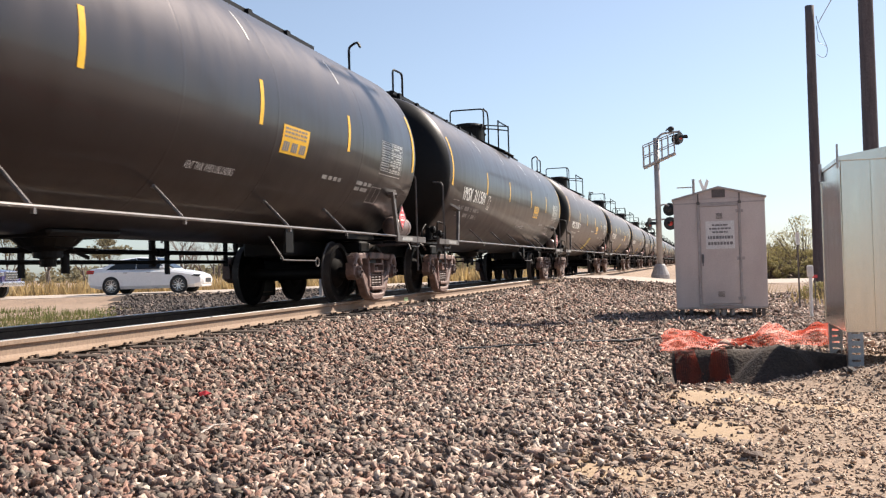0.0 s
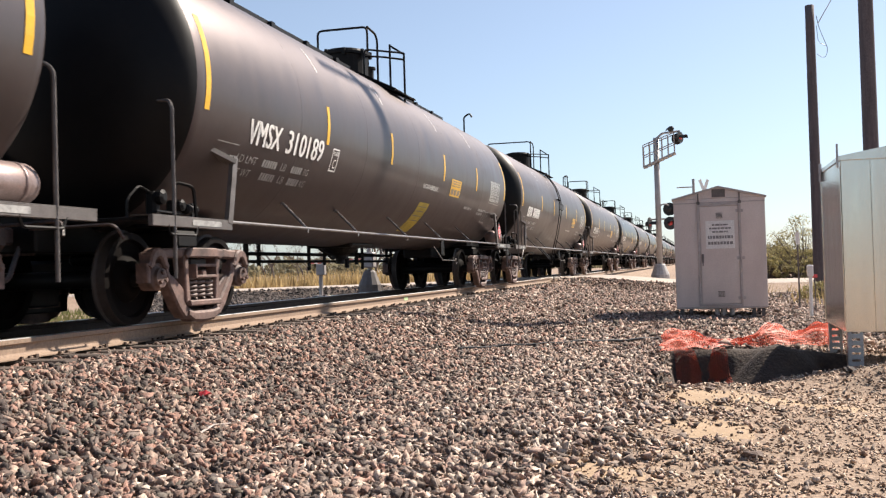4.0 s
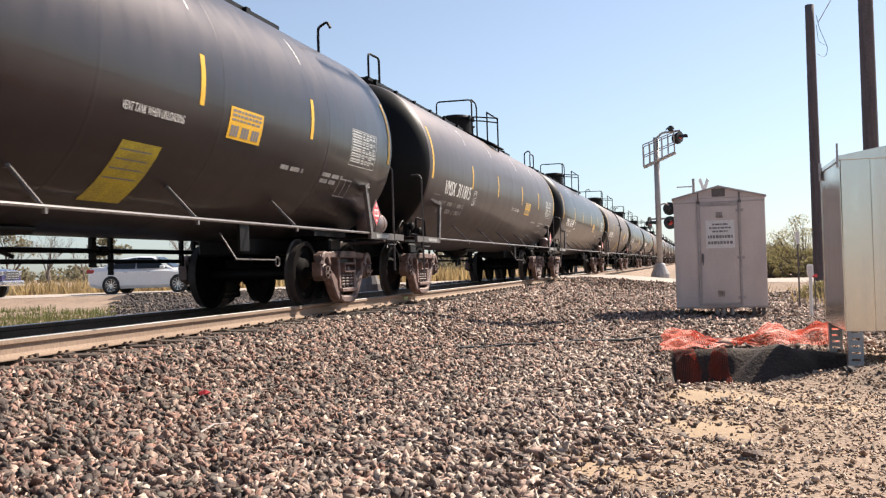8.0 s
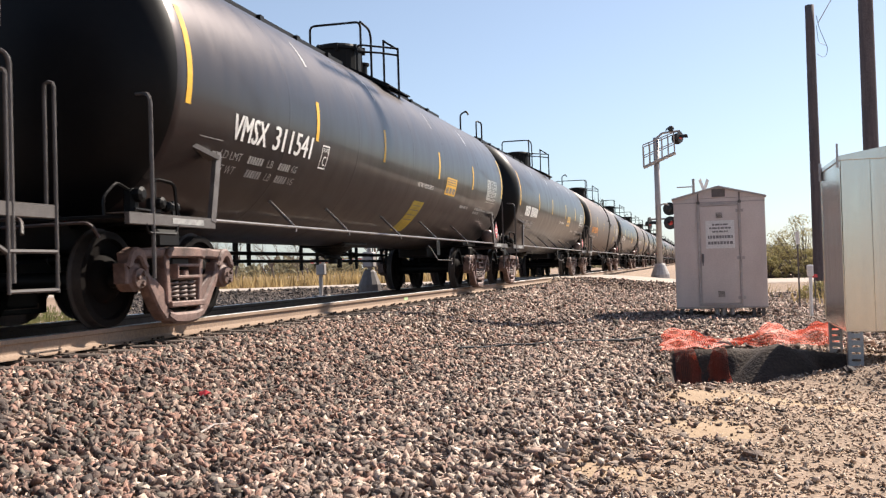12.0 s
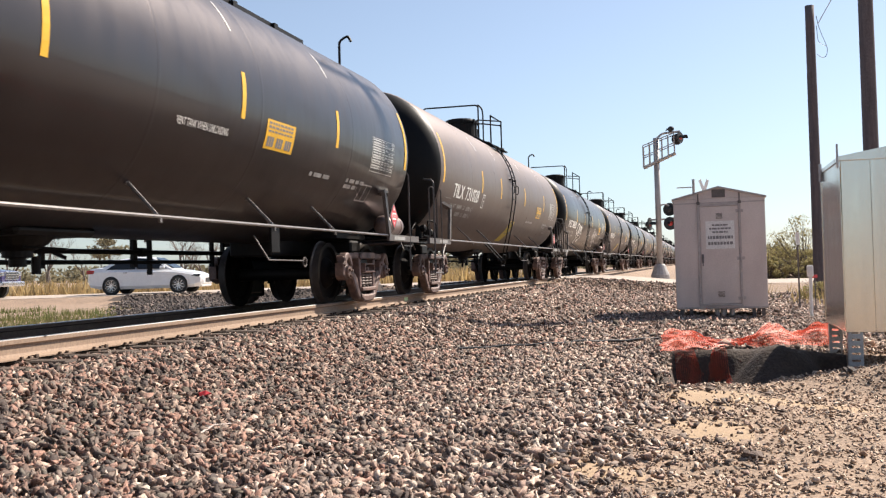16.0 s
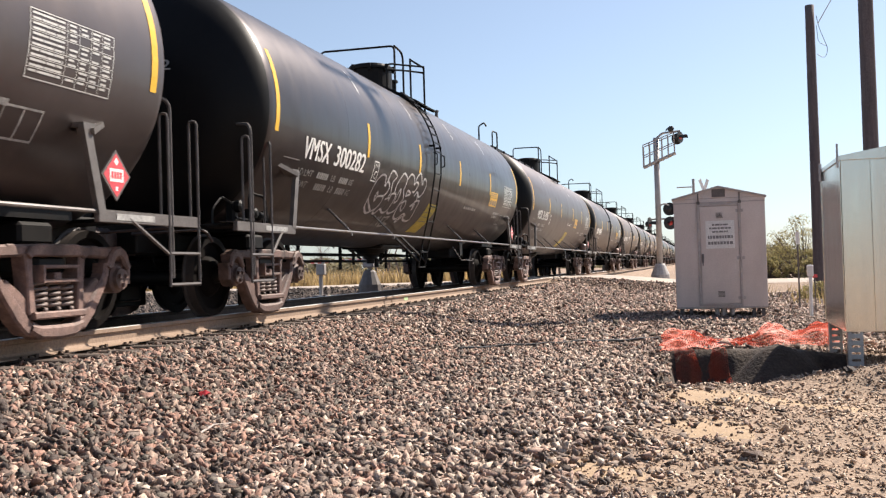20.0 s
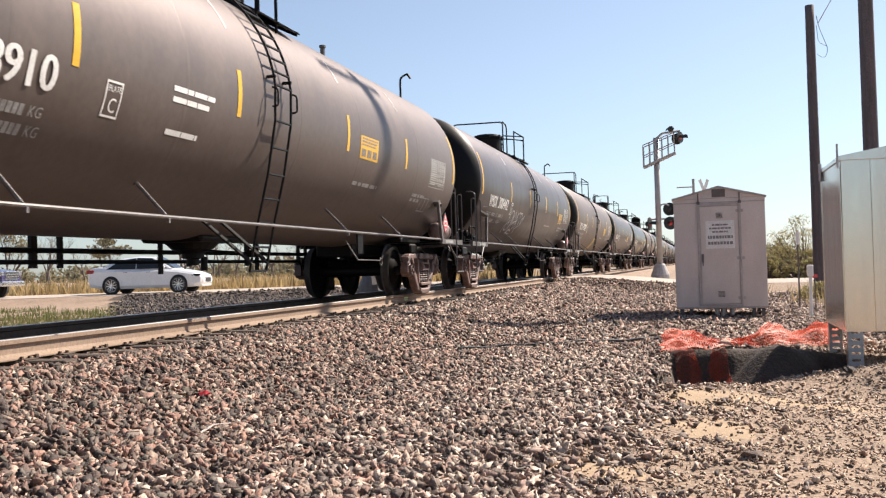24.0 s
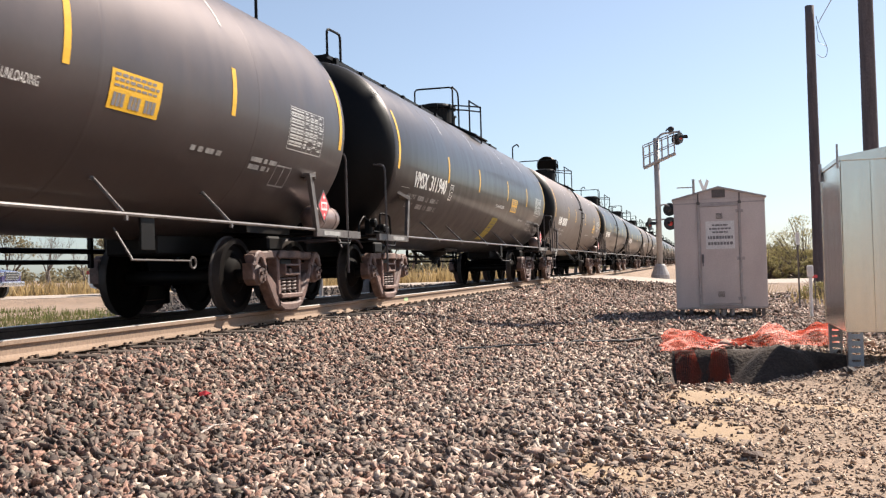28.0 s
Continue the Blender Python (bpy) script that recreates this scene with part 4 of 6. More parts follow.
def side_frame_build(bm, s):
    """Cast truck side: domed pedestal roofs over the bearings, a lower top chord, diagonals, columns and a rounded belly."""
    xi, xo = s * .97, s * 1.1
    # top chord, set back between the pedestals and the middle
    add_ribbon(bm, [(-1.02, .66), (-.85, .69), (-.6, .7), (-.4, .705), (.4, .705), (.6, .7), (.85, .69), (1.02, .66)], [.08, .1, .1, .1, .1, .1, .1, .08], xi, s * 1.09, .02)
    # head of the bolster opening, standing proud
    add_ribbon(bm, [(-.37, .66), (-.33, .7), (-.26, .71), (.26, .71), (.33, .7), (.37, .66)], [.06, .09, .1, .1, .09, .06], xi, s * 1.13)
    for e in (1, -1):
        c = e * .89
        # domed pedestal roof and its two jaws
        add_ribbon(bm, [(c - .165, .56)] + arc(c, .585, .12, 172, 8) + [(c + .165, .56)], [.06, .09] + [.1] * 6 + [.09, .06], s * 1.0, s * 1.12, .02)
        add_ribbon(bm, [(c + e * .165, .6), (c + e * .165, .41)], [.07, .055], xi, xo)
        # inner jaw runs on into the diagonal and down to the belly
        add_ribbon(bm, [(c - e * .165, .6), (c - e * .18, .5), (c - e * .24, .41), (e * .46, .19), (e * .36, .1), (e * .22, .06)], [.07, .08, .1, .13, .13, .1], xi, xo, .02)
        # column beside the springs, with the web between it and the diagonal
        add_ribbon(bm, [(e * .35, .69), (e * .335, .5), (e * .31, .2)], [.1, .075, .09], xi, xo)
        add_ribbon(bm, [(e * .34, .19), (e * .46, .29), (e * .6, .46)], [.14, .2, .06], s * .97, s * 1.075)
        # bearing adapter
        add_box(bm, *sorted((xi, s * 1.08)), c - .115, c + .115, .555, .6, bevel=.012)
        # lugs on the chord
        add_box(bm, *sorted((s * 1.04, s * 1.09)), e * .54 - .05, e * .54 + .05, .7, .755, bevel=.012)
    # belly below the springs
    add_ribbon(bm, [(-.34, .09), (-.22, .05), (0, .04), (.22, .05), (.34, .09)], [.08, .11, .12, .11, .08], xi, s * 1.12, .025)
    # spring seat
    add_ribbon(bm, [(-.33, .185), (.33, .185)], .06, s * .88, s * 1.14)
    # the bolster's end in the opening: a hollow box with a wear lug
    for q in ([(-.22, .575), (.22, .575)], [(-.22, .46), (.22, .46)]):
        add_ribbon(bm, q, .03, xi, s * 1.15, .006)
    for e in (1, -1):
        add_ribbon(bm, [(e * .22, .59), (e * .22, .445)], .03, xi, s * 1.15, .006)
    add_box(bm, *sorted((s * 1.0, s * 1.12)), -.045, .045, .44, .53, bevel=.012)


def springs_build(bm, s):
    for y in (-.17, 0, .17):
        pts = []
        for k in range(5 * 8 + 1):
            a = k / 8 * 2 * math.pi
            pts.append((s * 1.03 + .07 * math.cos(a), y + .07 * math.sin(a), .225 + k / 40 * .22))
        add_tube(bm, pts, .016, 5)


def truck_bolster_build(bm):
    add_box(bm, -1.05, 1.05, -.2, .2, .5, .68, bevel=.04)
    add_box(bm, -.35, .35, -.3, .3, .6, .74, bevel=.05)
    for s in (1, -1):
        add_box(bm, *sorted((s * .84, s * .95)), -.27, .27, .17, .52, bevel=.02)
        add_box(bm, *sorted((s * .9, s * .94)), -.5, .5, .1, .3, bevel=.015)
    for e in (1, -1):
        add_box(bm, -.78, .78, e * .36 - .05, e * .36 + .05, .36, .46, bevel=.02)
        for s in (1, -1):
            add_box(bm, s * .74 - .06, s * .74 + .06, e * .41 - .04, e * .41 + .03, .3, .56, bevel=.015)
    add_beam(bm, (.2, -.75, .42), (.2, .75, .5), .04, .05)


def cover_plate_build(bm):
    """Open hatch lid that stands up from the dome."""
    add_lathe(bm, [(-.02, .44), (.03, .44), (.05, .3)], "y", (0, 0, 0), 24)


LETTERED = {}


def tank_car(k, spec):
    """One tank car. k: its place in the train."""
    mark, kind, paint, extras = spec
    near = k < 26
    mat = {"black": TANK_BLACK, "dusty": TANK_DUSTY, "brown": TANK_BROWN}[paint]
    look_words = {"black": "glossy black", "dusty": "dusty black", "brown": "weathered brown-grey"}[paint]
    tail = " with graffiti" if "tag" in extras or "loops" in extras or "script" in extras else ""
    body = "with a side ladder" if kind == "B" else "with a top walkway"
    if "patch" in extras and not tail:
        tail = " and a yellow patch"
    car = tagged(new("tank_car"), "%s tank car %s%s" % (look_words, body, tail), "tank car", group="cars of the train")
    rnd = random.Random(100 + k)
    ink = ORANGE_MARK if "orange" in extras else WHITE_MARK

    def S(name, m, build, smooth=False, key=None, at=None, label=""):
        return put(name, shape(name, m, build, smooth, key), car, at, label)

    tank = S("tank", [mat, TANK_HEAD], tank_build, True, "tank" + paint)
    if near:
        for y in (-5.2, -2.7, .1, 2.3, 5.3):
            put("weld_seam", turned("weld_seam", mat, seam_build, "seam" + paint), tank, pose(0, y, 0))
    shift = .1 if kind == "A" else -.15
    S("dome", BLACK_STEEL, dome_build, at=pose(0, shift, 0))
    for s in (1, -1):
        S("platform", BLACK_STEEL, lambda b: platform_build(b, s), key="platform%d" % s, at=pose(0, shift, 0))
    left = -.55 if kind == "A" else -1.15
    S("handrail", BLACK_STEEL, lambda b: rail_hoop_build(b, left, .7), key="hoop" + kind)
    for s in (1, -1):
        S("railing", BLACK_STEEL, lambda b: rail_frame_build(b, s), key="frame%d" % s, at=pose(0, -.1 if kind == "A" else -.45, 0))
    if kind == "A":
        S("walkway", BLACK_STEEL, walkway_build)
        S("hook", BLACK_STEEL, hook_build)
    else:
        S("vent_pipe", GREY_STEEL, lambda b: add_lathe(b, [(3.7, .04), (4.0, .04), (4.005, .055), (4.04, .055)], "z", (.55, 3.4, 0), 8))
        side_ladder = S("ladder", BLACK_STEEL, mid_ladder_build, at=pose(0, 1.6 if "orange" in extras else 0, 0), label="steel side ladder")
        for x, z in ladder_rungs():
            put("ladder_rung", shape("ladder_rung", BLACK_STEEL, lambda b: add_tube(b, [(0, -.87, 0), (0, -.43, 0)], .014, 5)), side_ladder, pose(x, 0, z))
        S("hook", BLACK_STEEL, hook_build)
    if kind == "A":
        S("grab_iron", BLACK_STEEL, hoop_build)
    if "lid" in extras:
        S("lid", BLACK_STEEL, cover_plate_build, at=pose(0, 1.05, 4.75, 35, 0, 0), label="raised hatch lid")
    strut_at = (-5.03, -3.02, 1.85, 4.4) if kind == "B" else (-4.97, -3.07, -.58, 1.77, 4.25) if "patch" in extras else (-4.56, -2.07, .16, 2.68, 4.66)
    for s in (1, -1):
        pipe = S("side_pipe", PIPE_STEEL, lambda b: side_pipe_build(b, s), key="pipe%d" % s)
        for y in strut_at:
            if s > 0 or near:
                put("strut", shape("strut", PIPE_STEEL, lambda b: strut_build(b, s), key="strut%d" % s), pipe, pose(0, y, 0))
    S("brake_rigging", BLACK_STEEL, far_rigging_build)
    S("outlet_valve", BLACK_STEEL, outlet_build)
    if near:
        S("brake_rod", GREY_STEEL, brake_rod_build, label="thin steel brake rod with an eye")
        S("hanger_plate", BLACK_STEEL, hanger_plate_build)
    for e in (-1, 1):
        S("draft_sill", BLACK_STEEL, lambda b: stub_sill_build(b, e), key="sill%d" % e)
        S("end_platform", BLACK_STEEL, lambda b: end_platform_build(b, e), key="endp%d" % e)
        S("coupler", CAST_DARK, lambda b: coupler_build(b, e), key="coup%d" % e)
        for s in (1, -1):
            beam = S("end_beam", GREY_STEEL, lambda b: end_beam_build(b, e, s), key="endb%d%d" % (e, s))
            if near:
                put("tape", shape("tape", FAINT_MARK, lambda b: tape_build(b, e, s), key="tape%d%d" % (e, s)), beam)
            if kind == "B":
                post = S("corner_ladder", GREY_STEEL, lambda b: ladder_post_build(b, e, s, 7.95 + e * .21), key="cl%d%d" % (e, s))
                if near or s > 0:
                    put("upright", shape("upright", GREY_STEEL, lambda b: ladder_post_build(b, e, s, 8.5 + e * .21), key="cu%d%d" % (e, s)), post)
                    for z in (.39, .68):
                        put("rung", shape("rung", GREY_STEEL, lambda b: ladder_rung_build(b, e, s), key="cr%d%d" % (e, s)), post, pose(0, 0, z))
                    put("brace", shape("brace", GREY_STEEL, lambda b: ladder_brace_build(b, e, s), key="cb%d%d" % (e, s)), post)
            elif near:
                S("stirrup", BLACK_STEEL, lambda b: stirrup_build(b, e, s), key="st%d%d" % (e, s))
            if kind == "A" or (near and s > 0):
                S("grab_post", GREY_STEEL, lambda b: grab_post_build(b, e, s), key="gp%d%d" % (e, s))
    S("brake_box", BLACK_STEEL, brake_box_build)
    S("brake_valve", BLACK_STEEL, brake_valve_build)
    S("brake_pipe", BLACK_STEEL, brake_pipe_build)
    if near:
        S("hand_brake", BLACK_STEEL, brake_wheel_build)
        S("valve", BLACK_STEEL, valve_build)
        S("hose", BLACK_STEEL, brake_hose_build)
    if near:
        if k not in (9, 14, 16, 17, 22):
            S("air_reservoir", BARE_METAL, reservoir_build, True, label="bare metal cylinder on the end platform")
        holder = S("placard_holder", GREY_STEEL, lambda b: holder_build(b, 1), label="grey metal diamond frame")
        plac = put("placard", shape("placard", PLACARD_RED, lambda b: diamond_build(b, 7.3, 1.33, .185, 1.478)), holder, None, "red and white diamond placard")
        put("panel", shape("panel", WHITE_MARK, lambda b: add_box(b, 1.4785, 1.481, 7.2, 7.4, 1.275, 1.385)), plac)
        put("flame_mark", shape("flame_mark", WHITE_MARK, lambda b: diamond_build(b, 7.3, 1.445, .035, 1.4805)), plac)
        put("number_bar", shape("number_bar", WHITE_MARK, lambda b: add_box(b, 1.4785, 1.4805, 7.283, 7.317, 1.2, 1.235)), plac)
        put("panel_print", shape("panel_print", PLACARD_RED, lambda b: [add_box(b, 1.4805, 1.4825, 7.222 + .041 * c, 7.25 + .041 * c, 1.3, 1.36) for c in range(4)]), plac)
    # running gear
    cast = CAST
    for e in (-1, 1):
        yc = e * 7.0 if e > 0 else -7.02
        S("bolster", BLACK_STEEL, truck_bolster_build, at=pose(0, yc, 0))
        for s in (1, -1):
            fr = S("side_frame", cast, lambda b: side_frame_build(b, s), key="frame_side%d" % s + cast.name, at=pose(0, yc, 0))
            put("spring", shape("spring", SPRING, lambda b: springs_build(b, s), True, key="spring%d" % s), fr)
    wheels = []
    for yc in (-7.91, -6.13, 6.11, 7.89):
        ax = S("wheelset", BLACK_STEEL, axle_build, True, key="axle", at=pose(0, yc, .457))
        for s in (1, -1):
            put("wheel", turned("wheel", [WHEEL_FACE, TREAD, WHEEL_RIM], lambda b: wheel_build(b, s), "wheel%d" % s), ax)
            put("end_cap", turned("end_cap", cast, lambda b: cap_build(b, s), "cap%d" % s + cast.name), ax)
        wheels.append((ax, yc))
    # tape stripes
    tape = YELLOW
    ys = (-4.31, -1.51, 1.83, 4.68)
    if kind == "B":
        ys = (-4.15, -1.95, 1.46, 4.9) if paint == "brown" else (-4.34, -1.55, 1.46, 4.46)
    ys = {4: (-4.15, -1.5, 1.6, 4.7), 12: (-4.6, -1.4, 1.95, 5.12), 20: (-4.45, -1.6, 1.78, 4.6), 21: (-4.1, -1.12, 1.9, 4.52)}.get(k, ys)
    for s in ((1, -1) if near else (1,)):
        for y in ys:
            put("stripe", shape("stripe", tape, lambda b: add_patch(b, -.045, .045, 2.14, 2.64, s), key="stripe%d" % s), tank, pose(0, y, 0), "yellow reflective stripe")
        for y in (-7.62, 7.86):
            put("stripe", shape("stripe", tape, lambda b: add_patch(b, -.05, .05, 2.12, 3.08, s, nz=7), key="endstripe%d" % s), tank, pose(0, y, 0), "yellow reflective stripe")
        # Upper tape is coloured white: the sun's glare is put into it.
        for y in ys:
            put("upper_stripe", shape("upper_stripe", WHITE_MARK, lambda b: add_patch(b, -.013, .013, 3.1, 3.44, s), key="upstripe%d" % s), tank, pose(0, y, 0), "thin white stripe")
    # lettering
    if mark:
        gb = .22 if k == 20 else 0
        if near and mark != "#":
            if kind == "B":
                put("end_number", text_mesh(mark.split()[1], FAINT_MARK, -.3, .54, 2.78, .12, head=True), tank, None, "worn white number on the end")
            hue = "orange" if ink is ORANGE_MARK else "white"
            ya, yb = (-6.62 if kind == "A" else -6.74) - gb, -4.45 - gb
            put("lettering", text_mesh(mark.split()[0], ink, ya, ya + (yb - ya) * .385, 1.9, .27, bold=.022), tank, None, "reporting letters in %s" % hue)
            put("lettering", text_mesh(mark.split()[1], ink, ya + (yb - ya) * .475, yb, 1.9, .27, bold=.022), tank, None, "reporting number in %s" % hue)
            b = bm_new()
            yp = -4.08 if kind == "A" else -4.0
            add_frame(b, yp, yp + .24, 1.82, 2.12, .018)
            part("plate_box", b, ink, tank)
            put("plate_letter", text_mesh("C", ink, yp + .07, yp + .17, 1.86, .12), tank)
            put("plate_word", text_mesh("PLATE", ink, yp + .03, yp + .21, 2.03, .05), tank)
        else:
            b = bm_new()
            for c in range(11):
                if c != 4:
                    add_patch(b, -6.6 + c * .195, -6.46 + c * .195, 1.9, 2.17, nz=4)
            part("lettering", b, ink, tank)
    if near:
        b = bm_new()
        for i, z in enumerate((1.7, 1.56)):
            for y0, n in ((-6.05 + .08 * i, 6), (-5.22 + .05 * i, 5)):
                if k == 15:
                    tagged(put("stencil_word", text_mesh((("195000", "88450"), ("91000", "41300"))[i][n == 5], FAINT_MARK, y0, y0 + n * .068, z, .08), tank), kind="stuff")
                    continue
                for c in range(n):
                    add_patch(b, y0 + c * .066, y0 + c * .066 + .05, z, z + .08, nz=1)
        add_patch(b, -7.25, -6.75, 1.86, 1.868, nz=1)
        add_bars(b, rnd, 4.0 if kind == "A" else 2.3, 4.7 if kind == "A" else 3.4, 1.72, .05)
        add_bars(b, rnd, 5.35, 6.1, 1.74, .05)
        add_bars(b, rnd, 5.35, 5.9, 1.66, .05)
        tagged(part("stencil", b, FAINT_MARK, tank, "lines of worn stencilling"), kind="stuff")
        b = bm_new()
        add_frame(b, 6.15, 7.22, 1.96, 2.47, .008)
        for r_ in range(12):
            z = 2.43 - r_ * .038
            add_bars(b, rnd, 6.18, 6.56, z, .017, gap=.01)
            for c in range(4):
                if rnd.random() < .8:
                    add_bars(b, rnd, 6.62 + c * .15, 6.62 + c * .15 + rnd.uniform(.07, .12), z, .017, gap=.01)
        for z in (2.38, 2.305, 2.19, 2.115, 2.04):
            add_patch(b, 6.16, 7.21, z, z + .005, nz=1)
        for y in (6.59, 6.745, 6.9, 7.05):
            add_patch(b, y, y + .005, 1.97, 2.46, nz=3)
        tagged(part("data_panel", b, DATA_MARK, tank, "white stencilled test data panel"), kind="stuff")
        b = bm_new()
        add_frame(b, 6.05, 6.5, 1.52, 1.76, .016)
        add_patch(b, 6.27, 6.29, 1.54, 1.74, nz=2)
        part("card_board", b, FAINT_MARK, tank)
        y0 = 2.45 if kind == "A" else {4: 3.57, 9: 3.68, 12: 5.03, 14: 3.65, 20: 2.29, 21: 4.95, 22: 3.68}.get(k, 4.56)
        low = -.3 if "orange" in extras else .2 if k == 20 else 0
        b = bm_new()
        add_patch(b, y0, y0 + .8, 1.9 + low, 2.23 + low)
        plac = part("notice", b, YELLOW_OLD if low < 0 else YELLOW, tank, "faded yellow notice" if low < 0 else "yellow emergency notice")
        b = bm_new()
        for z, h in ((2.18, .025), (2.135, .025), (2.09, .02)):
            y = y0 + .05
            while y < y0 + .7:
                w = rnd.uniform(.04, .1)
                add_patch(b, y, min(y + w, y0 + .75), z + low, z + low + h, lift=.007, nz=1)
                y += w + .02
        for c in range(11):
            if c not in (3, 7):
                add_patch(b, y0 + .06 + c * .062, y0 + .11 + c * .062, 1.93 + low, 2.04 + low, lift=.007, nz=1)
        tagged(part("notice_print", b, SIGN_INK, plac), kind="stuff")
        if "vent" in extras:
            put("lettering", text_mesh("VENT TANK WHEN UNLOADING", WHITE_MARK, .5, 1.56, 1.55 if k < 1 else 1.92, .075), tank, None, "white stencilled warning")
        for words, y0, y1, z in (("LD LMT", -6.72, -6.22, 1.7), ("LT WT", -6.66, -6.26, 1.56), ("LB", -5.55, -5.4, 1.7), ("KG", -4.85, -4.7, 1.7), ("LB", -5.47, -5.32, 1.56),
                                 ("KG", -4.8, -4.65, 1.56)):
            key = words + str(z) + ink.name
            if key not in LETTERED:
                LETTERED[key] = text_mesh(words, FAINT_MARK, y0, y1, z, .08)
            tagged(put("stencil_word", LETTERED[key], tank), kind="stuff")
    if k == 20:
        b = bm_new()
        for z, y1 in ((2.2, -2.15), (2.1, -2.25), (1.8, -2.35)):
            add_bars(b, rnd, -2.95, y1, z, .05, gap=.015)
        tagged(part("stencil", b, WHITE_MARK, tank, "small block of white stencilling"), kind="stuff")
    if k == 22:
        put("lettering", text_mesh("AAR ST-470", FAINT_MARK, 5.5, 6.1, 1.88, .1), tank, None, "white stencilled words")
    if "patch" in extras:
        b = bm_new()
        yp = .66 if kind == "A" else (.1 if paint == "brown" else -.42)
        add_patch(b, yp, yp + .66, 1.17, 1.68, slant=.03, nz=6)
        part("patch", b, YELLOW_OLD, tank, "faded yellow painted patch")
        if near:
            b = bm_new()
            for z in (1.6, 1.52, 1.44, 1.36):
                add_patch(b, yp + .06, yp + .58, z, z + .012, lift=.007, nz=1)
            tagged(part("patch_print", b, SIGN_INK, tank), kind="stuff")
    graffiti(tank, extras, k)
    return car, wheels


def add_stroke(bm, pts, w):
    """A sprayed line on the tank's skin through points of (along, height)."""
    rows = []
    for i, (y, z) in enumerate(pts):
        a, b = pts[max(0, i - 1)], pts[min(len(pts) - 1, i + 1)]
        dy, dz = b[0] - a[0], b[1] - a[1]
        n = math.hypot(dy, dz) or 1
        oy, oz = -dz / n * w / 2, dy / n * w / 2
        rows.append((bm.verts.new(skin(y + oy, z + oz, .006)), bm.verts.new(skin(y - oy, z - oz, .006))))
    for A, B in zip(rows, rows[1:]):
        bm.faces.new((A[0], B[0], B[1], A[1]))


def rounded(pts, n=6):
    """A smooth line through the points."""
    out = []
    for i in range(len(pts) - 1):
        p = [pts[max(0, i - 1)], pts[i], pts[i + 1], pts[min(len(pts) - 1, i + 2)]]
        for j in range(n):
            t = j / n
            out.append(tuple(.5 * (2 * p[1][c] + (p[2][c] - p[0][c]) * t + (2 * p[0][c] - 5 * p[1][c] + 4 * p[2][c] - p[3][c]) * t * t
                                   + (3 * p[1][c] - p[0][c] - 3 * p[2][c] + p[3][c]) * t ** 3) for c in (0, 1)))
    return out + [pts[-1]]


def spray(bm, lines, y0, y1, z0, z1, w):
    """Hand-drawn sprayed lines, each a string of points on a sheet of 100 by 100."""
    for line in lines:
        pts = [tuple(float(c) for c in p.split(",")) for p in line.split()]
        add_stroke(bm, rounded([(y0 + (y1 - y0) * u / 100, z0 + (z1 - z0) * v / 100) for u, v in pts], 5), w)


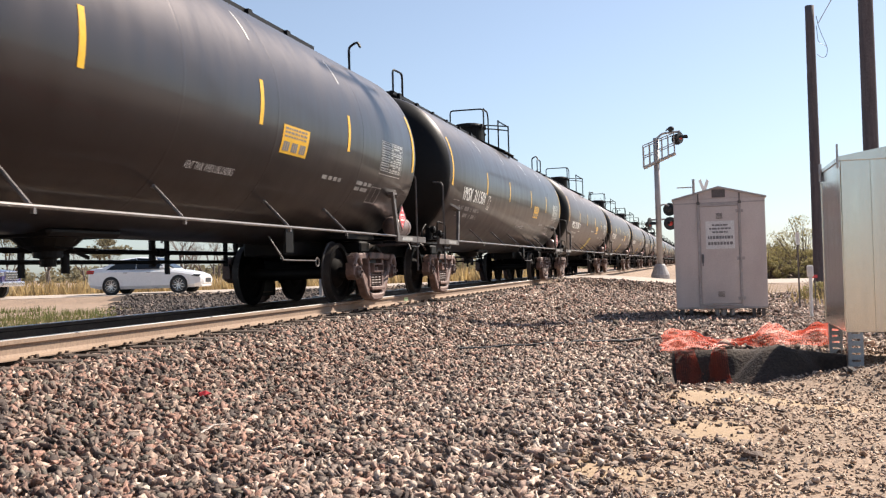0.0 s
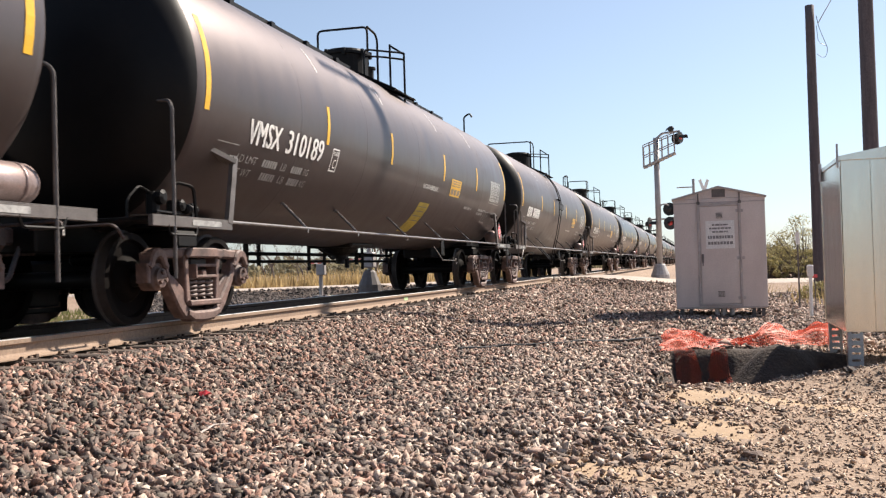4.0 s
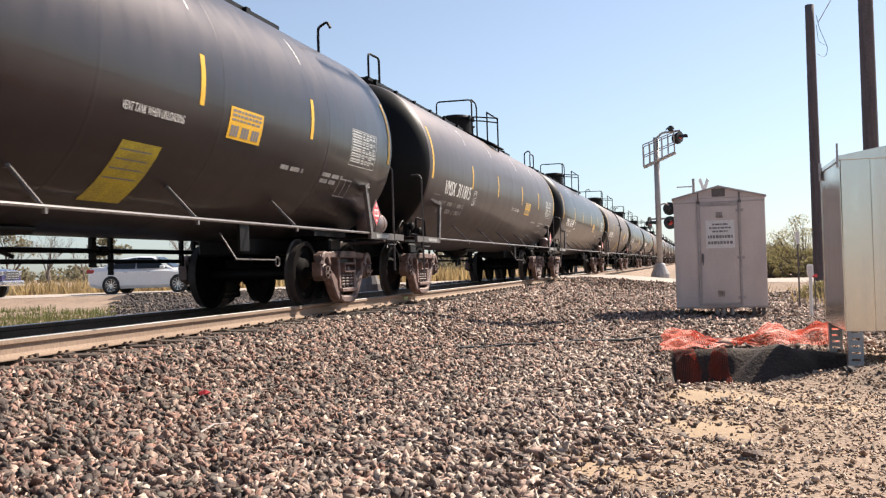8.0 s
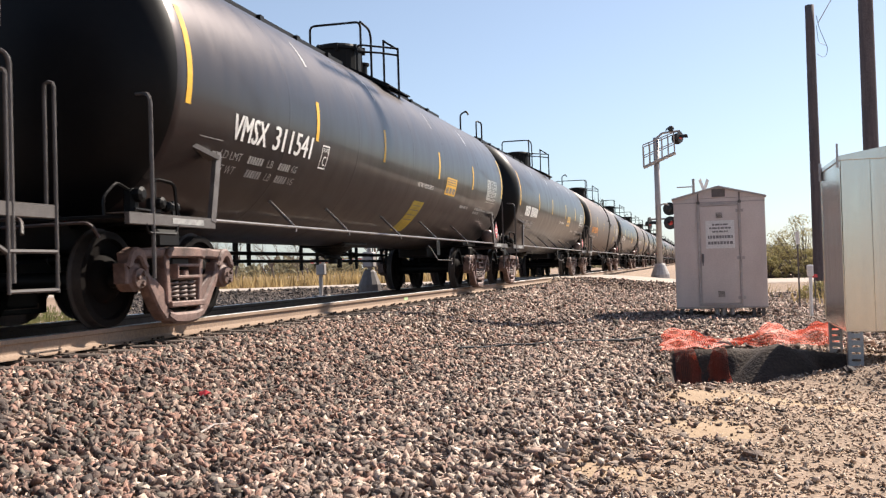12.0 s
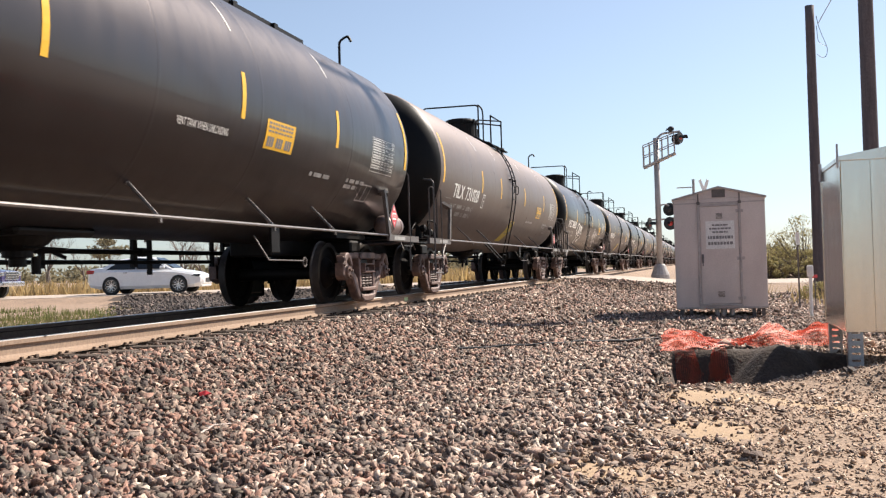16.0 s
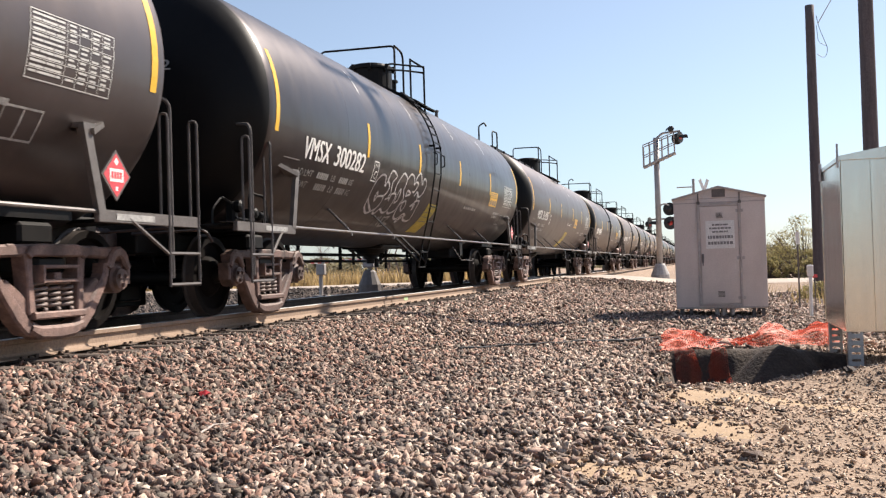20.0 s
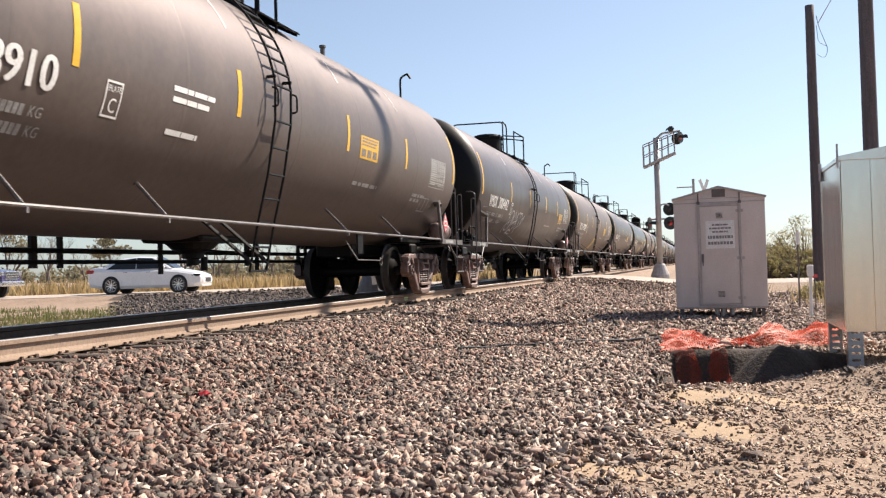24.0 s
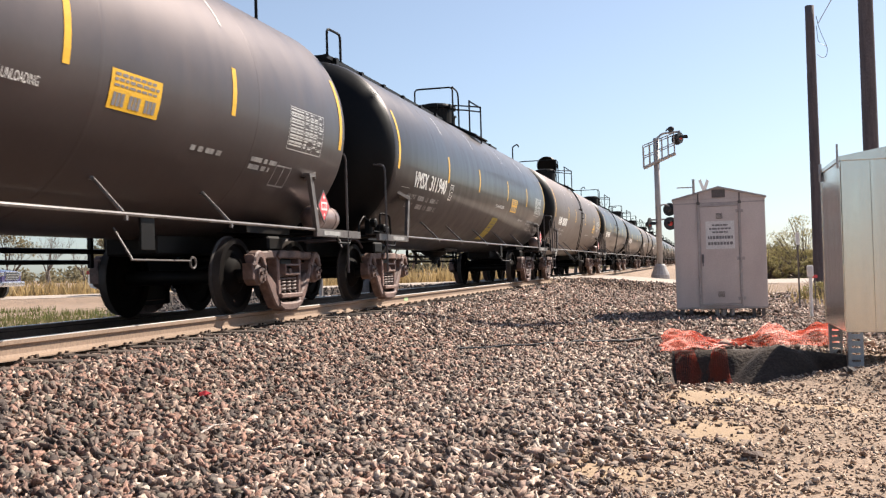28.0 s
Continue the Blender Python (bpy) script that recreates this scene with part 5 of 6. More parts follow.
def graffiti(tank, extras, k):
    if "tag" in extras:
        b = bm_new()
        for line, w in ((((.19, .36), (.18, .5), (.05, .55), (0, .75), (.08, .95), (.2, .98), (.3, .8), (.35, .62), (.28, .44)), .075),
                        (((.28, .44), (.36, .95), (.33, .6), (.44, .92), (.37, .6), (.48, .55), (.5, .4)), .05),
                        (((.54, .9), (.46, .78), (.54, .66), (.5, .45), (.42, .42)), .05),
                        (((.62, .88), (.56, .7), (.6, .42), (.68, .5), (.7, .75), (.62, .88)), .05),
                        (((.63, .75), (.64, .55)), .05),
                        (((.7, .62), (.84, .85), (.78, .55), (.82, .5), (.86, .55), (.8, .6)), .05),
                        (((.9, .75), (.9, .6), (1, .42), (.96, .2), (.84, .14), (.72, .24), (.7, .36)), .05),
                        (((.36, .3), (.44, .34), (.38, .18), (.48, .3), (.56, .02), (.38, .16)), .04)):
            add_stroke(b, rounded([(-3.75 + 1.8 * u, 1.33 + .8 * v) for u, v in line]), w)
        part("graffiti", b, WHITE_MARK, tank, "white sprayed graffiti tag")
        b = bm_new()
        spray(b, ("0,99 33,53 63,100 39,8", "41,65 97,68", "76,97 66,42 100,52 72,0", "22,80 55,84"), .03, 1.32, 1.33, 1.98, .045)
        part("graffiti", b, SPRAY, tank, "pale sprayed graffiti scrawl")
        b = bm_new()
        spray(b, ("11,98 5,83 5,63 11,55 15,77 9,100", "0,73 5,53 13,46 19,58", "25,94 19,90 17,62 19,39 36,44", "26,95 28,77 18,79", "16,59 32,62",
                  "31,78 30,53 30,29 43,30", "40,79 38,51 43,25 55,22 53,55 50,77 45,47", "49,71 50,35 56,17 66,16 68,46 65,65 49,68",
                  "81,61 68,60 67,31 68,11 100,0", "81,61 83,41", "69,28 89,24"), 2.42, 4.7, 1.33, 2.15, .06)
        part("graffiti", b, SPRAY, tank, "broad pale sprayed graffiti letters")
        b = bm_new()
        spray(b, ("9,21 18,24 31,19 43,5",), 2.42, 4.7, 1.33, 2.15, .045)
        part("graffiti", b, FAINT_MARK, tank, "single faint sprayed stroke")
    if "loops" in extras:
        b = bm_new()
        spray(b, ("13,47 11,52 10,45 13,38 14,45 23,47 25,39 24,28 20,23 13,18 5,25 2,33 0,55 3,71 9,80 15,79 17,69 19,64 21,71 26,67 27,56 23,47", "1,40 8,31 17,22",
                  "20,67 22,83 26,91 35,83 30,72 33,56 32,48", "29,43 36,47 36,42 36,53 44,54 45,40 44,25 38,22 31,27 27,19 23,20 23,25",
                  "40,56 39,71 44,86 48,92 55,85 56,73 55,64 61,50 59,40 58,28 51,22 46,25", "49,65 47,54 48,41 52,45 51,58 49,65",
                  "56,83 62,94 69,90 72,78 76,83 81,79 77,65 73,66", "63,57 64,65 71,60 63,55", "66,47 65,37 71,29 72,39 68,47 61,40 61,29 65,18 73,15 79,25 86,22",
                  "73,84 76,94 82,100 89,81 92,93 98,85 97,69 91,58 84,66 80,57", "85,65 89,51 82,39 89,44 90,33 87,48 96,51 97,36 100,16 88,15 82,21 78,11 75,12 80,20"),
              -3.76, -.95, 1.21, 2.14, .032)
        part("graffiti", b, SPRAY, tank, "outlined bubble-letter graffiti in pale grey")
        b = bm_new()
        spray(b, ("39,15 43,9 43,16 48,1", "53,0 48,15 51,14 51,7", "52,15 58,17 56,8 65,4 53,0"), -3.76, -.95, 1.21, 2.14, .025)
        part("graffiti", b, FAINT_MARK, tank, "small faint sprayed letters")
    if "script" in extras:
        b = bm_new()
        spray(b, ("11,82 14,97 22,95 25,74 27,31 20,15 10,18 4,36 3,63 11,82", "10,37 12,55 15,35 17,68 15,46", "29,24 25,69 31,28 28,82",
                  "38,27 30,87 36,44 36,100 42,80 51,33 58,30 49,82", "37,32 41,49 59,59", "72,23 64,37 51,98 55,88 71,95 78,40 79,32",
                  "86,42 82,37 73,86 84,94 88,47 81,35 71,25 78,7", "84,74 93,46 92,80 95,52 96,77 100,87 100,74 91,76",
                  "33,9 44,17 53,17 57,8 54,0 40,5 32,5 38,19 47,21", "4,3 0,17 1,42"), -3.84, -1.7, 1.35, 1.95, .03)
        part("graffiti", b, SPRAY, tank, "white sprayed handwriting graffiti")


V, D = "vent", "patch"
TRAIN = {
    -1: ("", "A", "black", (V,)),
    0: ("VMSX  311501", "A", "black", (V,)),
    1: ("VMSX  311900", "A", "dusty", (V, D)),
    2: ("VMSX  310848", "A", "dusty", (V, D)),
    3: ("VMSX  310189", "A", "dusty", (V, D)),
    4: ("#", "B", "dusty", ()),
    5: ("VMSX  311427", "A", "dusty", (V,)),
    6: ("VMSX  310723", "A", "black", (V, D)),
    7: ("VMSX  311815", "A", "dusty", (V,)),
    8: ("VMSX  311447", "A", "black", ()),
    9: ("TILX  730521", "B", "brown", (D,)),
    10: ("VMSX  311541", "A", "black", (V, D)),
    11: ("#", "A", "black", (V,)),
    12: ("NATX  302854", "B", "brown", ("orange",)),
    13: ("VMSX  311266", "A", "black", (V,)),
    14: ("TILX  731028", "B", "brown", (D,)),
    15: ("VMSX  300838", "B", "black", ("tag",)),
    16: ("VMSX  300205", "B", "dusty", (D,)),
    17: ("VMSX  300282", "B", "black", (D, "loops")),
    18: ("VMSX  311057", "A", "dusty", (V, D)),
    19: ("#", "B", "dusty", ()),
    20: ("GBRX  708910", "B", "brown", ()),
    21: ("VMSX  300442", "B", "dusty", ("script",)),
    22: ("TILX  730839", "B", "brown", (D,)),
    23: ("VMSX  311771", "A", "dusty", (V,)),
    24: ("VMSX  311940", "A", "black", (V, D)),
    25: ("#", "B", "brown", ("lid",)),
}
LATER = [("VMSX", "A", "dusty", ()), ("VMSX", "B", "black", ()), ("VMSX", "A", "black", ()), ("TILX", "B", "brown", ()), ("VMSX", "A", "dusty", ())]
PITCH = 18.2


def travel(t):
    """How far the train has come: it slows a little."""
    return 16.31 * t - 0.5 * 0.041 * t * t


# a little slack between the couplers sets some cars back or forward
SLACK = {-1: -0.31, 0: -0.17, 1: -0.09, 5: 0.1, 6: 0.1, 7: 0.08, 8: 0.03, 9: -0.05, 10: 0.08, 11: 0.08, 12: 0.05, 13: 0.15,
         14: 0.04, 15: -0.06, 17: -0.03, 18: 0.1, 21: 0.08, 22: 0.03, 23: -0.03}
CARS = []
for k in range(-1, 39):
    ob, wheels = tank_car(k, TRAIN[k] if k in TRAIN else LATER[k % len(LATER)])
    CARS.append((k, ob, wheels))

# ---------------------------------------------------------------- relay shed
GS = -0.70
shed = tagged(new("relay_shed"), "weathered grey metal relay shed on short legs", "shed")
shed.location = (0.41, 20.75, 0)
x0, x1, d = -.89, .89, 1.75
bm = bm_new()
add_box(bm, x0, x1, 0, d, -.51, 1.72, bevel=.01)
part("wall", bm, SHED_PAINT, shed)
bm = bm_new()
sec = [(x0 - .03, 1.70), (0, 1.925), (x1 + .03, 1.70), (x1 + .03, 1.735), (0, 1.965), (x0 - .03, 1.735)]
A = [bm.verts.new((x, -.05, z)) for x, z in sec]
B = [bm.verts.new((x, d + .05, z)) for x, z in sec]
for i in range(6):
    bm.faces.new((A[i], A[(i + 1) % 6], B[(i + 1) % 6], B[i]))
bm.faces.new(A[::-1])
bm.faces.new(B)
part("roof", bm, SHED_TRIM, shed)
for y, s in ((.002, 1), (d - .012, 1)):
    bm = bm_new()
    vs = [(x0, 1.72), (x1, 1.72), (0, 1.93)]
    P, Q = [bm.verts.new((x, y, z)) for x, z in vs], [bm.verts.new((x, y + .01, z)) for x, z in vs]
    bm.faces.new(P)
    bm.faces.new(Q[::-1])
    for i in range(3):
        bm.faces.new((P[i], Q[i], Q[(i + 1) % 3], P[(i + 1) % 3]))
    part("gable", bm, SHED_PAINT, shed)
bm = bm_new()
add_box(bm, -.13, .13, -.012, 0, 1.74, 1.9)
part("vent_cover", bm, SHED_DARK, shed, "dark vent below the ridge")
DX0, DX1, DZ0, DZ1 = -.38, .37, -.41, 1.56
bm = bm_new()
for a in ((DX0 - .05, DX0, DZ0 - .05, DZ1 + .05), (DX1, DX1 + .05, DZ0 - .05, DZ1 + .05), (DX0, DX1, DZ1, DZ1 + .05), (DX0, DX1, DZ0 - .05, DZ0)):
    add_box(bm, a[0], a[1], -.03, .0, a[2], a[3], bevel=.004)
part("door_frame", bm, SHED_TRIM, shed)
bm = bm_new()
add_box(bm, DX0 + .008, DX1 - .008, -.022, 0, DZ0 + .008, DZ1 - .008, bevel=.004)
door = part("door", bm, SHED_PAINT, shed, "closed metal door")
for zc in (1.36, -.22):
    bm = bm_new()
    for k in range(5):
        add_box(bm, -.065, .065, -.034, -.022, zc - .05 + k * .024, zc - .038 + k * .024)
    part("louvre", bm, SHED_DARK, door)
bm = bm_new()
add_box(bm, -.27, .29, -.027, -.0221, .70, 1.26)
sign = part("sign", bm, SIGN_WHITE, door, "white sign panel with dark lettering")
rnd = random.Random(8)
bm = bm_new()
for z, h, a, b_ in ((1.16, .035, -.14, .17), (1.09, .035, -.2, .22), (1.02, .035, -.14, .16), (.90, .06, -.23, .26), (.78, .06, -.23, .26)):
    xx = a
    while xx < b_:
        w = rnd.uniform(.03, .06) if h > .05 else rnd.uniform(.03, .09)
        add_box(bm, xx, min(xx + w, b_), -.0295, -.0272, z, z + h)
        xx += w + .014
tagged(part("sign_print", bm, SIGN_INK, shed), kind="stuff")
bm = bm_new()
add_box(bm, DX0 + .02, DX0 + .06, -.06, -.022, .42, .6, bevel=.008)
add_beam(bm, (DX0 + .04, -.055, .52), (DX0 + .04, -.055, .36), .02, .025)
part("handle", bm, SHED_DARK, door, "dark latch handle")
for z in (1.45, .5, -.3):
    bm = bm_new()
    add_lathe(bm, [(z - .05, .018), (z + .05, .018)], "z", (DX1 + .03, -.035, 0), 8)
    add_box(bm, DX1 - .05, DX1 + .1, -.034, -.03, z - .03, z + .03)
    part("hinge", bm, SHED_TRIM, shed)
for xx in (-.4, .4):
    bm = bm_new()
    add_tube(bm, [(xx, -.045, 1.62), (xx, -.045, 1.82)], .012, 6)
    add_box(bm, xx - .03, xx + .03, -.05, 0, 1.6, 1.66)
    part("lifting_eye", bm, SHED_DARK, shed)
bm = bm_new()
add_box(bm, x0, x1, -.012, 0, 1.62, 1.645)
add_box(bm, x0, x1, -.012, 0, -.5, -.47)
part("seam_strip", bm, SHED_TRIM, shed)
for xx, yy in ((-.78, .08), (-.6, .08), (.62, .12), (.8, .08), (-.8, d - .1), (.8, d - .1), (.1, d - .1)):
    bm = bm_new()
    add_box(bm, xx - .035, xx + .035, yy - .035, yy + .035, GS - .1, -.505)
    part("leg", bm, SHED_DARK, shed)
for xx, r_ in ((-.1, .05), (.03, .055), (.2, .05)):
    bm = bm_new()
    add_tube(bm, [(xx, .12, GS - .1), (xx, .12, -.505)], r_, 10)
    part("conduit", bm, SHED_TRIM, shed)

# ---------------------------------------------------------------- aluminium cabinet
cab = tagged(new("signal_cabinet"), "tall bare aluminium signal cabinet on slotted legs", "cabinet")
cab.location = (1.5, 11.42, 0)
bm = bm_new()
add_box(bm, 0, 1.5, 0, 1.78, -.35, 1.52, bevel=.012)
part("body", bm, ALUMINIUM, cab)
bm = bm_new()
sec = [(-.015, 1.505), (.75, 1.506), (1.515, 1.505), (1.515, 1.55), (.75, 1.68), (-.015, 1.55)]
A = [bm.verts.new((x, -.03, z)) for x, z in sec]
B = [bm.verts.new((x, 1.8, z)) for x, z in sec]
for i in range(6):
    bm.faces.new((A[i], A[(i + 1) % 6], B[(i + 1) % 6], B[i]))
bm.faces.new(A[::-1])
bm.faces.new(B)
part("roof", bm, ALUMINIUM, cab)
for xa, xb in ((.004, .298), (.302, 1.496)):
    bm = bm_new()
    add_box(bm, xa, xb, -.012, 0, -.345, 1.5, bevel=.002)
    dr = part("door", bm, ALUMINIUM, cab, "flush metal door panel")
bm = bm_new()
add_box(bm, .1, .2, -.0155, -.012, 1.27, 1.37)
part("plate", bm, ALUMINIUM, cab)
bm = bm_new()
add_tube(bm, [(-.03, -.05, 1.42), (-.03, -.05, 1.68)], .012, 6)
part("lifting_eye", bm, GALVANISED, cab)
bm = bm_new()
add_tube(bm, [(-.02, 1.6, 1.4), (-.02, 1.6, 1.62)], .02, 6)
part("lifting_eye", bm, GALVANISED, cab)
for y in (.02, 1.74):
    bm = bm_new()
    add_box(bm, -.006, .0, y, y + .025, -.3, 1.45)
    part("side_flange", bm, ALUMINIUM, cab)
for xx, yy in ((.02, .0), (.02, 1.62), (1.33, 0), (1.33, 1.62)):
    bm = bm_new()
    for k in range(12):
        z0 = -1.24 + k * .075
        add_box(bm, xx, xx + .03, yy, yy + .012, z0, z0 + .075)
        add_box(bm, xx + .12, xx + .15, yy, yy + .012, z0, z0 + .075)
        add_box(bm, xx + .03, xx + .12, yy, yy + .012, z0, z0 + .05)
    add_box(bm, xx, xx + .012, yy + .012, yy + .1, -1.24, -.345)
    part("leg", bm, GALVANISED, cab, "slotted steel leg")

# ---------------------------------------------------------------- poles


def pole(x, y, top, r, label, lean=0.0):
    p = tagged(new("utility_pole"), label, "pole", group="utility poles")
    p.location = (x, y, 0)
    bm = bm_new()
    n = 14
    pts = [(lean * (top + .9) * i / n, 0, -.9 + (top + .9) * i / n) for i in range(n + 1)]
    add_tube(bm, pts, [r * (1.12 - .25 * i / n) for i in range(n + 1)], 14)
    part("shaft", bm, POLE_WOOD, p, smooth=True)
    return p


p1 = pole(3.6, 32.9, 8.36, .155, "weathered wooden utility pole, cut off at the top")
bm = bm_new()
add_tube(bm, bent((.18, -.1, 8.0), (.26, -.05, 7.6), (.42, 0, 7.2), (.5, 0, 6.95), (.44, 0, 6.72), (.3, -.1, 6.68), (.17, -.1, 6.8), r=.2), .009, 5)
add_tube(bm, bent((.17, -.1, 7.7), (.22, -.05, 7.2), (.36, 0, 7.1), (.48, 0, 7.05), r=.15), .008, 5)
part("wire", bm, CABLE, p1, "loose dangling wires")
bm = bm_new()
add_tube(bm, [(.22, -.1, 7.75), (.9, -.2, 8.9), (3.2, -.6, 13.0)], .014, 5)
part("guy_wire", bm, GALVANISED, p1)
p2 = pole(4.02, 25.25, 16.95, .165, "tall weathered wooden utility pole with a crossarm")
bm = bm_new()
add_box(bm, -.2, -.1, -1.9, .65, 16.4, 16.53, bevel=.01)
part("crossarm", bm, POLE_WOOD, p2)

# ---------------------------------------------------------------- crossing mast with flashing lights


def lamp_head(parent, m, r=.3):
    """Round black background, hood and red lens."""
    bm = bm_new()
    add_lathe(bm, [(-.03, r), (.02, r), (.03, r * .9)], "y", (0, 0, 0), 22)
    add_lathe(bm, [(.0, .14), (.16, .11), (.2, .05)], "y", (0, 0, 0), 14)
    base = part("lamp_head", bm, LAMP_BLACK, parent, "round black lamp background", m=m)
    bm = bm_new()
    n = 12
    A = [bm.verts.new((.12 * math.cos(a), -.03, .12 * math.sin(a))) for a in np.linspace(-.2, 3.34, n)]
    B = [bm.verts.new((.13 * math.cos(a), -.34, .13 * math.sin(a) - .03)) for a in np.linspace(-.2, 3.34, n)]
    for i in range(n - 1):
        bm.faces.new((A[i], A[i + 1], B[i + 1], B[i]))
    part("hood", bm, LAMP_BLACK, base)
    bm = bm_new()
    add_lathe(bm, [(-.06, .02), (-.055, .09), (-.03, .115)], "y", (0, 0, 0), 16)
    part("lens", bm, LENS_RED, base, "red glass lens")
    return base


mast = tagged(new("crossing_signal"), "grey crossing signal mast with railed platform and flashing lamps", "crossing signal")
mast.location = (-1.76, 46.6, -.18)
bm = bm_new()
add_lathe(bm, [(-.3, .42), (.05, .42), (.5, .24), (.56, .2)], "z", (0, 0, 0), 16)
part("base", bm, MAST_GREY, mast, "flared grey metal base")
bm = bm_new()
add_tube(bm, [(0, 0, .5), (0, 0, 6.35)], .13, 14)
part("mast", bm, MAST_GREY, mast, smooth=True)
bm = bm_new()
for k in range(8):
    f = k / 7
    add_box(bm, -.55 + f * 1.3, -.42 + f * 1.3, -.35, .35, 5.0 + f * .55, 5.04 + f * .55)
add_beam(bm, (-.6, -.36, 5.0), (.85, -.36, 5.6), .05, .07, (0, 1, 0))
add_beam(bm, (-.6, .36, 5.0), (.85, .36, 5.6), .05, .07, (0, 1, 0))
part("platform", bm, MAST_GREY, mast, "sloping grated platform")
for y in (-.38, .38):
    bm = bm_new()
    for k in range(6):
        f = k / 5
        add_tube(bm, [(-.58 + f * 1.4, y, 5.0 + f * .58), (-.58 + f * 1.4, y, 6.0 + f * .5)], .025, 5)
    add_tube(bm, [(-.58, y, 6.0), (.82, y, 6.5)], .025, 5)
    add_tube(bm, [(-.58, y, 5.5), (.82, y, 6.05)], .022, 5)
    part("railing", bm, MAST_GREY, mast)
bm = bm_new()
add_tube(bm, bent((0, 0, 6.3), (.3, 0, 6.55), (1.1, 0, 6.6), r=.1), .05, 8)
part("arm", bm, MAST_GREY, mast)
lamp_head(mast, pose(.68, 0, 6.72, 0, 0, 200), .13)
lamp_head(mast, pose(1.08, -.1, 6.3, 0, 0, 60), .26)
lamp_head(mast, pose(.95, .3, 6.28, 0, 0, 200), .26)
bm = bm_new()
add_tube(bm, [(-.45, 0, 2.6), (.6, 0, 2.6)], .04, 8)
add_tube(bm, bent((.1, 0, 3.25), (.35, 0, 3.3), (.5, 0, 3.2), r=.08), .035, 8)
part("crossarm", bm, MAST_GREY, mast)
lamp_head(mast, pose(-.4, -.1, 2.4, 0, 0, 75), .3)
lamp_head(mast, pose(.52, -.1, 2.4, 0, 0, 20), .3)
lamp_head(mast, pose(.5, .05, 3.05, 0, 0, 160), .3)

# crossbuck behind the shed
xb = tagged(new("crossbuck"), "white crossed boards on a thin post", "crossbuck")
xb.location = (.12, 48.6, 0.0)
bm = bm_new()
add_tube(bm, [(-.28, 0, 0), (-.28, 0, 4.35)], .06, 8)
add_box(bm, -1.05, -.3, -.03, .03, 3.95, 4.0)
part("post", bm, MAST_GREY, xb)
for a in (28, -28):
    bm = bm_new()
    add_box(bm, -.09, .09, -.012, .012, -.62, .62, bevel=.004)
    part("board", bm, SIGN_WHITE, xb, m=pose(.2, -.06 if a > 0 else -.03, 3.75, 0, a, 50))

# gate mast on the far side of the track, its striped arm lowered
gate = tagged(new("crossing_gate"), "crossing gate with a lowered red and white arm", "crossing gate")
gate.location = (-11.3, 33.3, -.14)
bm = bm_new()
add_lathe(bm, [(-.2, .42), (.1, .4), (.55, .22), (.62, .16)], "z", (0, 0, 0), 12)
part("base", bm, SHED_DARK, gate)
bm = bm_new()
add_tube(bm, [(0, 0, .5), (0, 0, 4.2)], .075, 10)
part("mast", bm, MAST_GREY, gate)
bm = bm_new()
add_box(bm, -.2, .2, -.2, .2, .7, 1.25, bevel=.04)
part("motor_box", bm, MAST_GREY, gate)
for k in range(14):
    bm = bm_new()
    u0, u1 = .25 + k * .5, .75 + k * .5
    add_beam(bm, (-.62 * u0, .78 * u0, 1.0), (-.62 * u1, .78 * u1, 1.0), .1, .03, (0, 0, 1))
    part("arm_section", bm, PLACARD_RED if k % 2 else SIGN_WHITE, gate)
lamp_head(gate, pose(-.45, 0, 2.9, 0, 0, 200), .28)
lamp_head(gate, pose(.45, 0, 2.9, 0, 0, 200), .28)

# small galvanised post with a terminal box beside the track
tb = tagged(new("junction_post"), "short galvanised post with a terminal box", "post")
tb.location = (-12.0, 30.4, -.42)
bm = bm_new()
add_tube(bm, [(0, 0, -.2), (0, 0, 1.0)], .07, 8)
part("post", bm, MAST_GREY, tb)
bm = bm_new()
add_box(bm, -.13, .16, -.1, .1, .78, 1.14, bevel=.02)
part("box", bm, MAST_GREY, tb)
bm = bm_new()
add_box(bm, -.25, .3, -.2, .2, -.1, .12, bevel=.03)
part("footing", bm, CONCRETE, tb)

# marker posts on the right
mp = tagged(new("marker_post"), "thin dark post with a narrow pale plate", "post")
mp.location = (2.24, 24.6, -.72)
bm = bm_new()
add_box(bm, -.018, .018, -.012, .012, -.2, 1.62)
part("post", bm, SHED_DARK, mp)
bm = bm_new()
add_box(bm, -.045, .045, -.035, -.021, 1.5, 1.8, bevel=.02)
part("plate", bm, SIGN_WHITE, mp)
mp = tagged(new("marker_post"), "white plastic cable marker post with a cap", "post")
mp.location = (2.12, 20.9, -.72)
bm = bm_new()
add_tube(bm, [(0, 0, -.2), (0, 0, .95)], .034, 10)
part("post", bm, SIGN_WHITE, mp)
bm = bm_new()
add_box(bm, -.06, .06, -.05, .05, .8, 1.04, bevel=.02)
part("cap", bm, SIGN_WHITE, mp)
mp = tagged(new("marker_flag"), "small red marker on a wire stake", "marker")
mp.location = (2.32, 22.0, -.72)
bm = bm_new()
add_tube(bm, [(0, 0, -.1), (0, 0, .85)], .012, 5)
part("stake", bm, SHED_DARK, mp)
bm = bm_new()
add_box(bm, -.07, .05, -.012, .012, .76, .83, bevel=.005)
part("flag", bm, PLACARD_RED, mp)
mp = tagged(new("wooden_stake"), "short wooden stake with a painted top", "stake")
mp.location = (1.83, 14.6, -.74)
bm = bm_new()
add_box(bm, -.02, .02, -.02, .02, -.1, .32)
add_box(bm, -.04, .04, -.03, .03, .3, .42)
part("stake", bm, TWIG, mp)

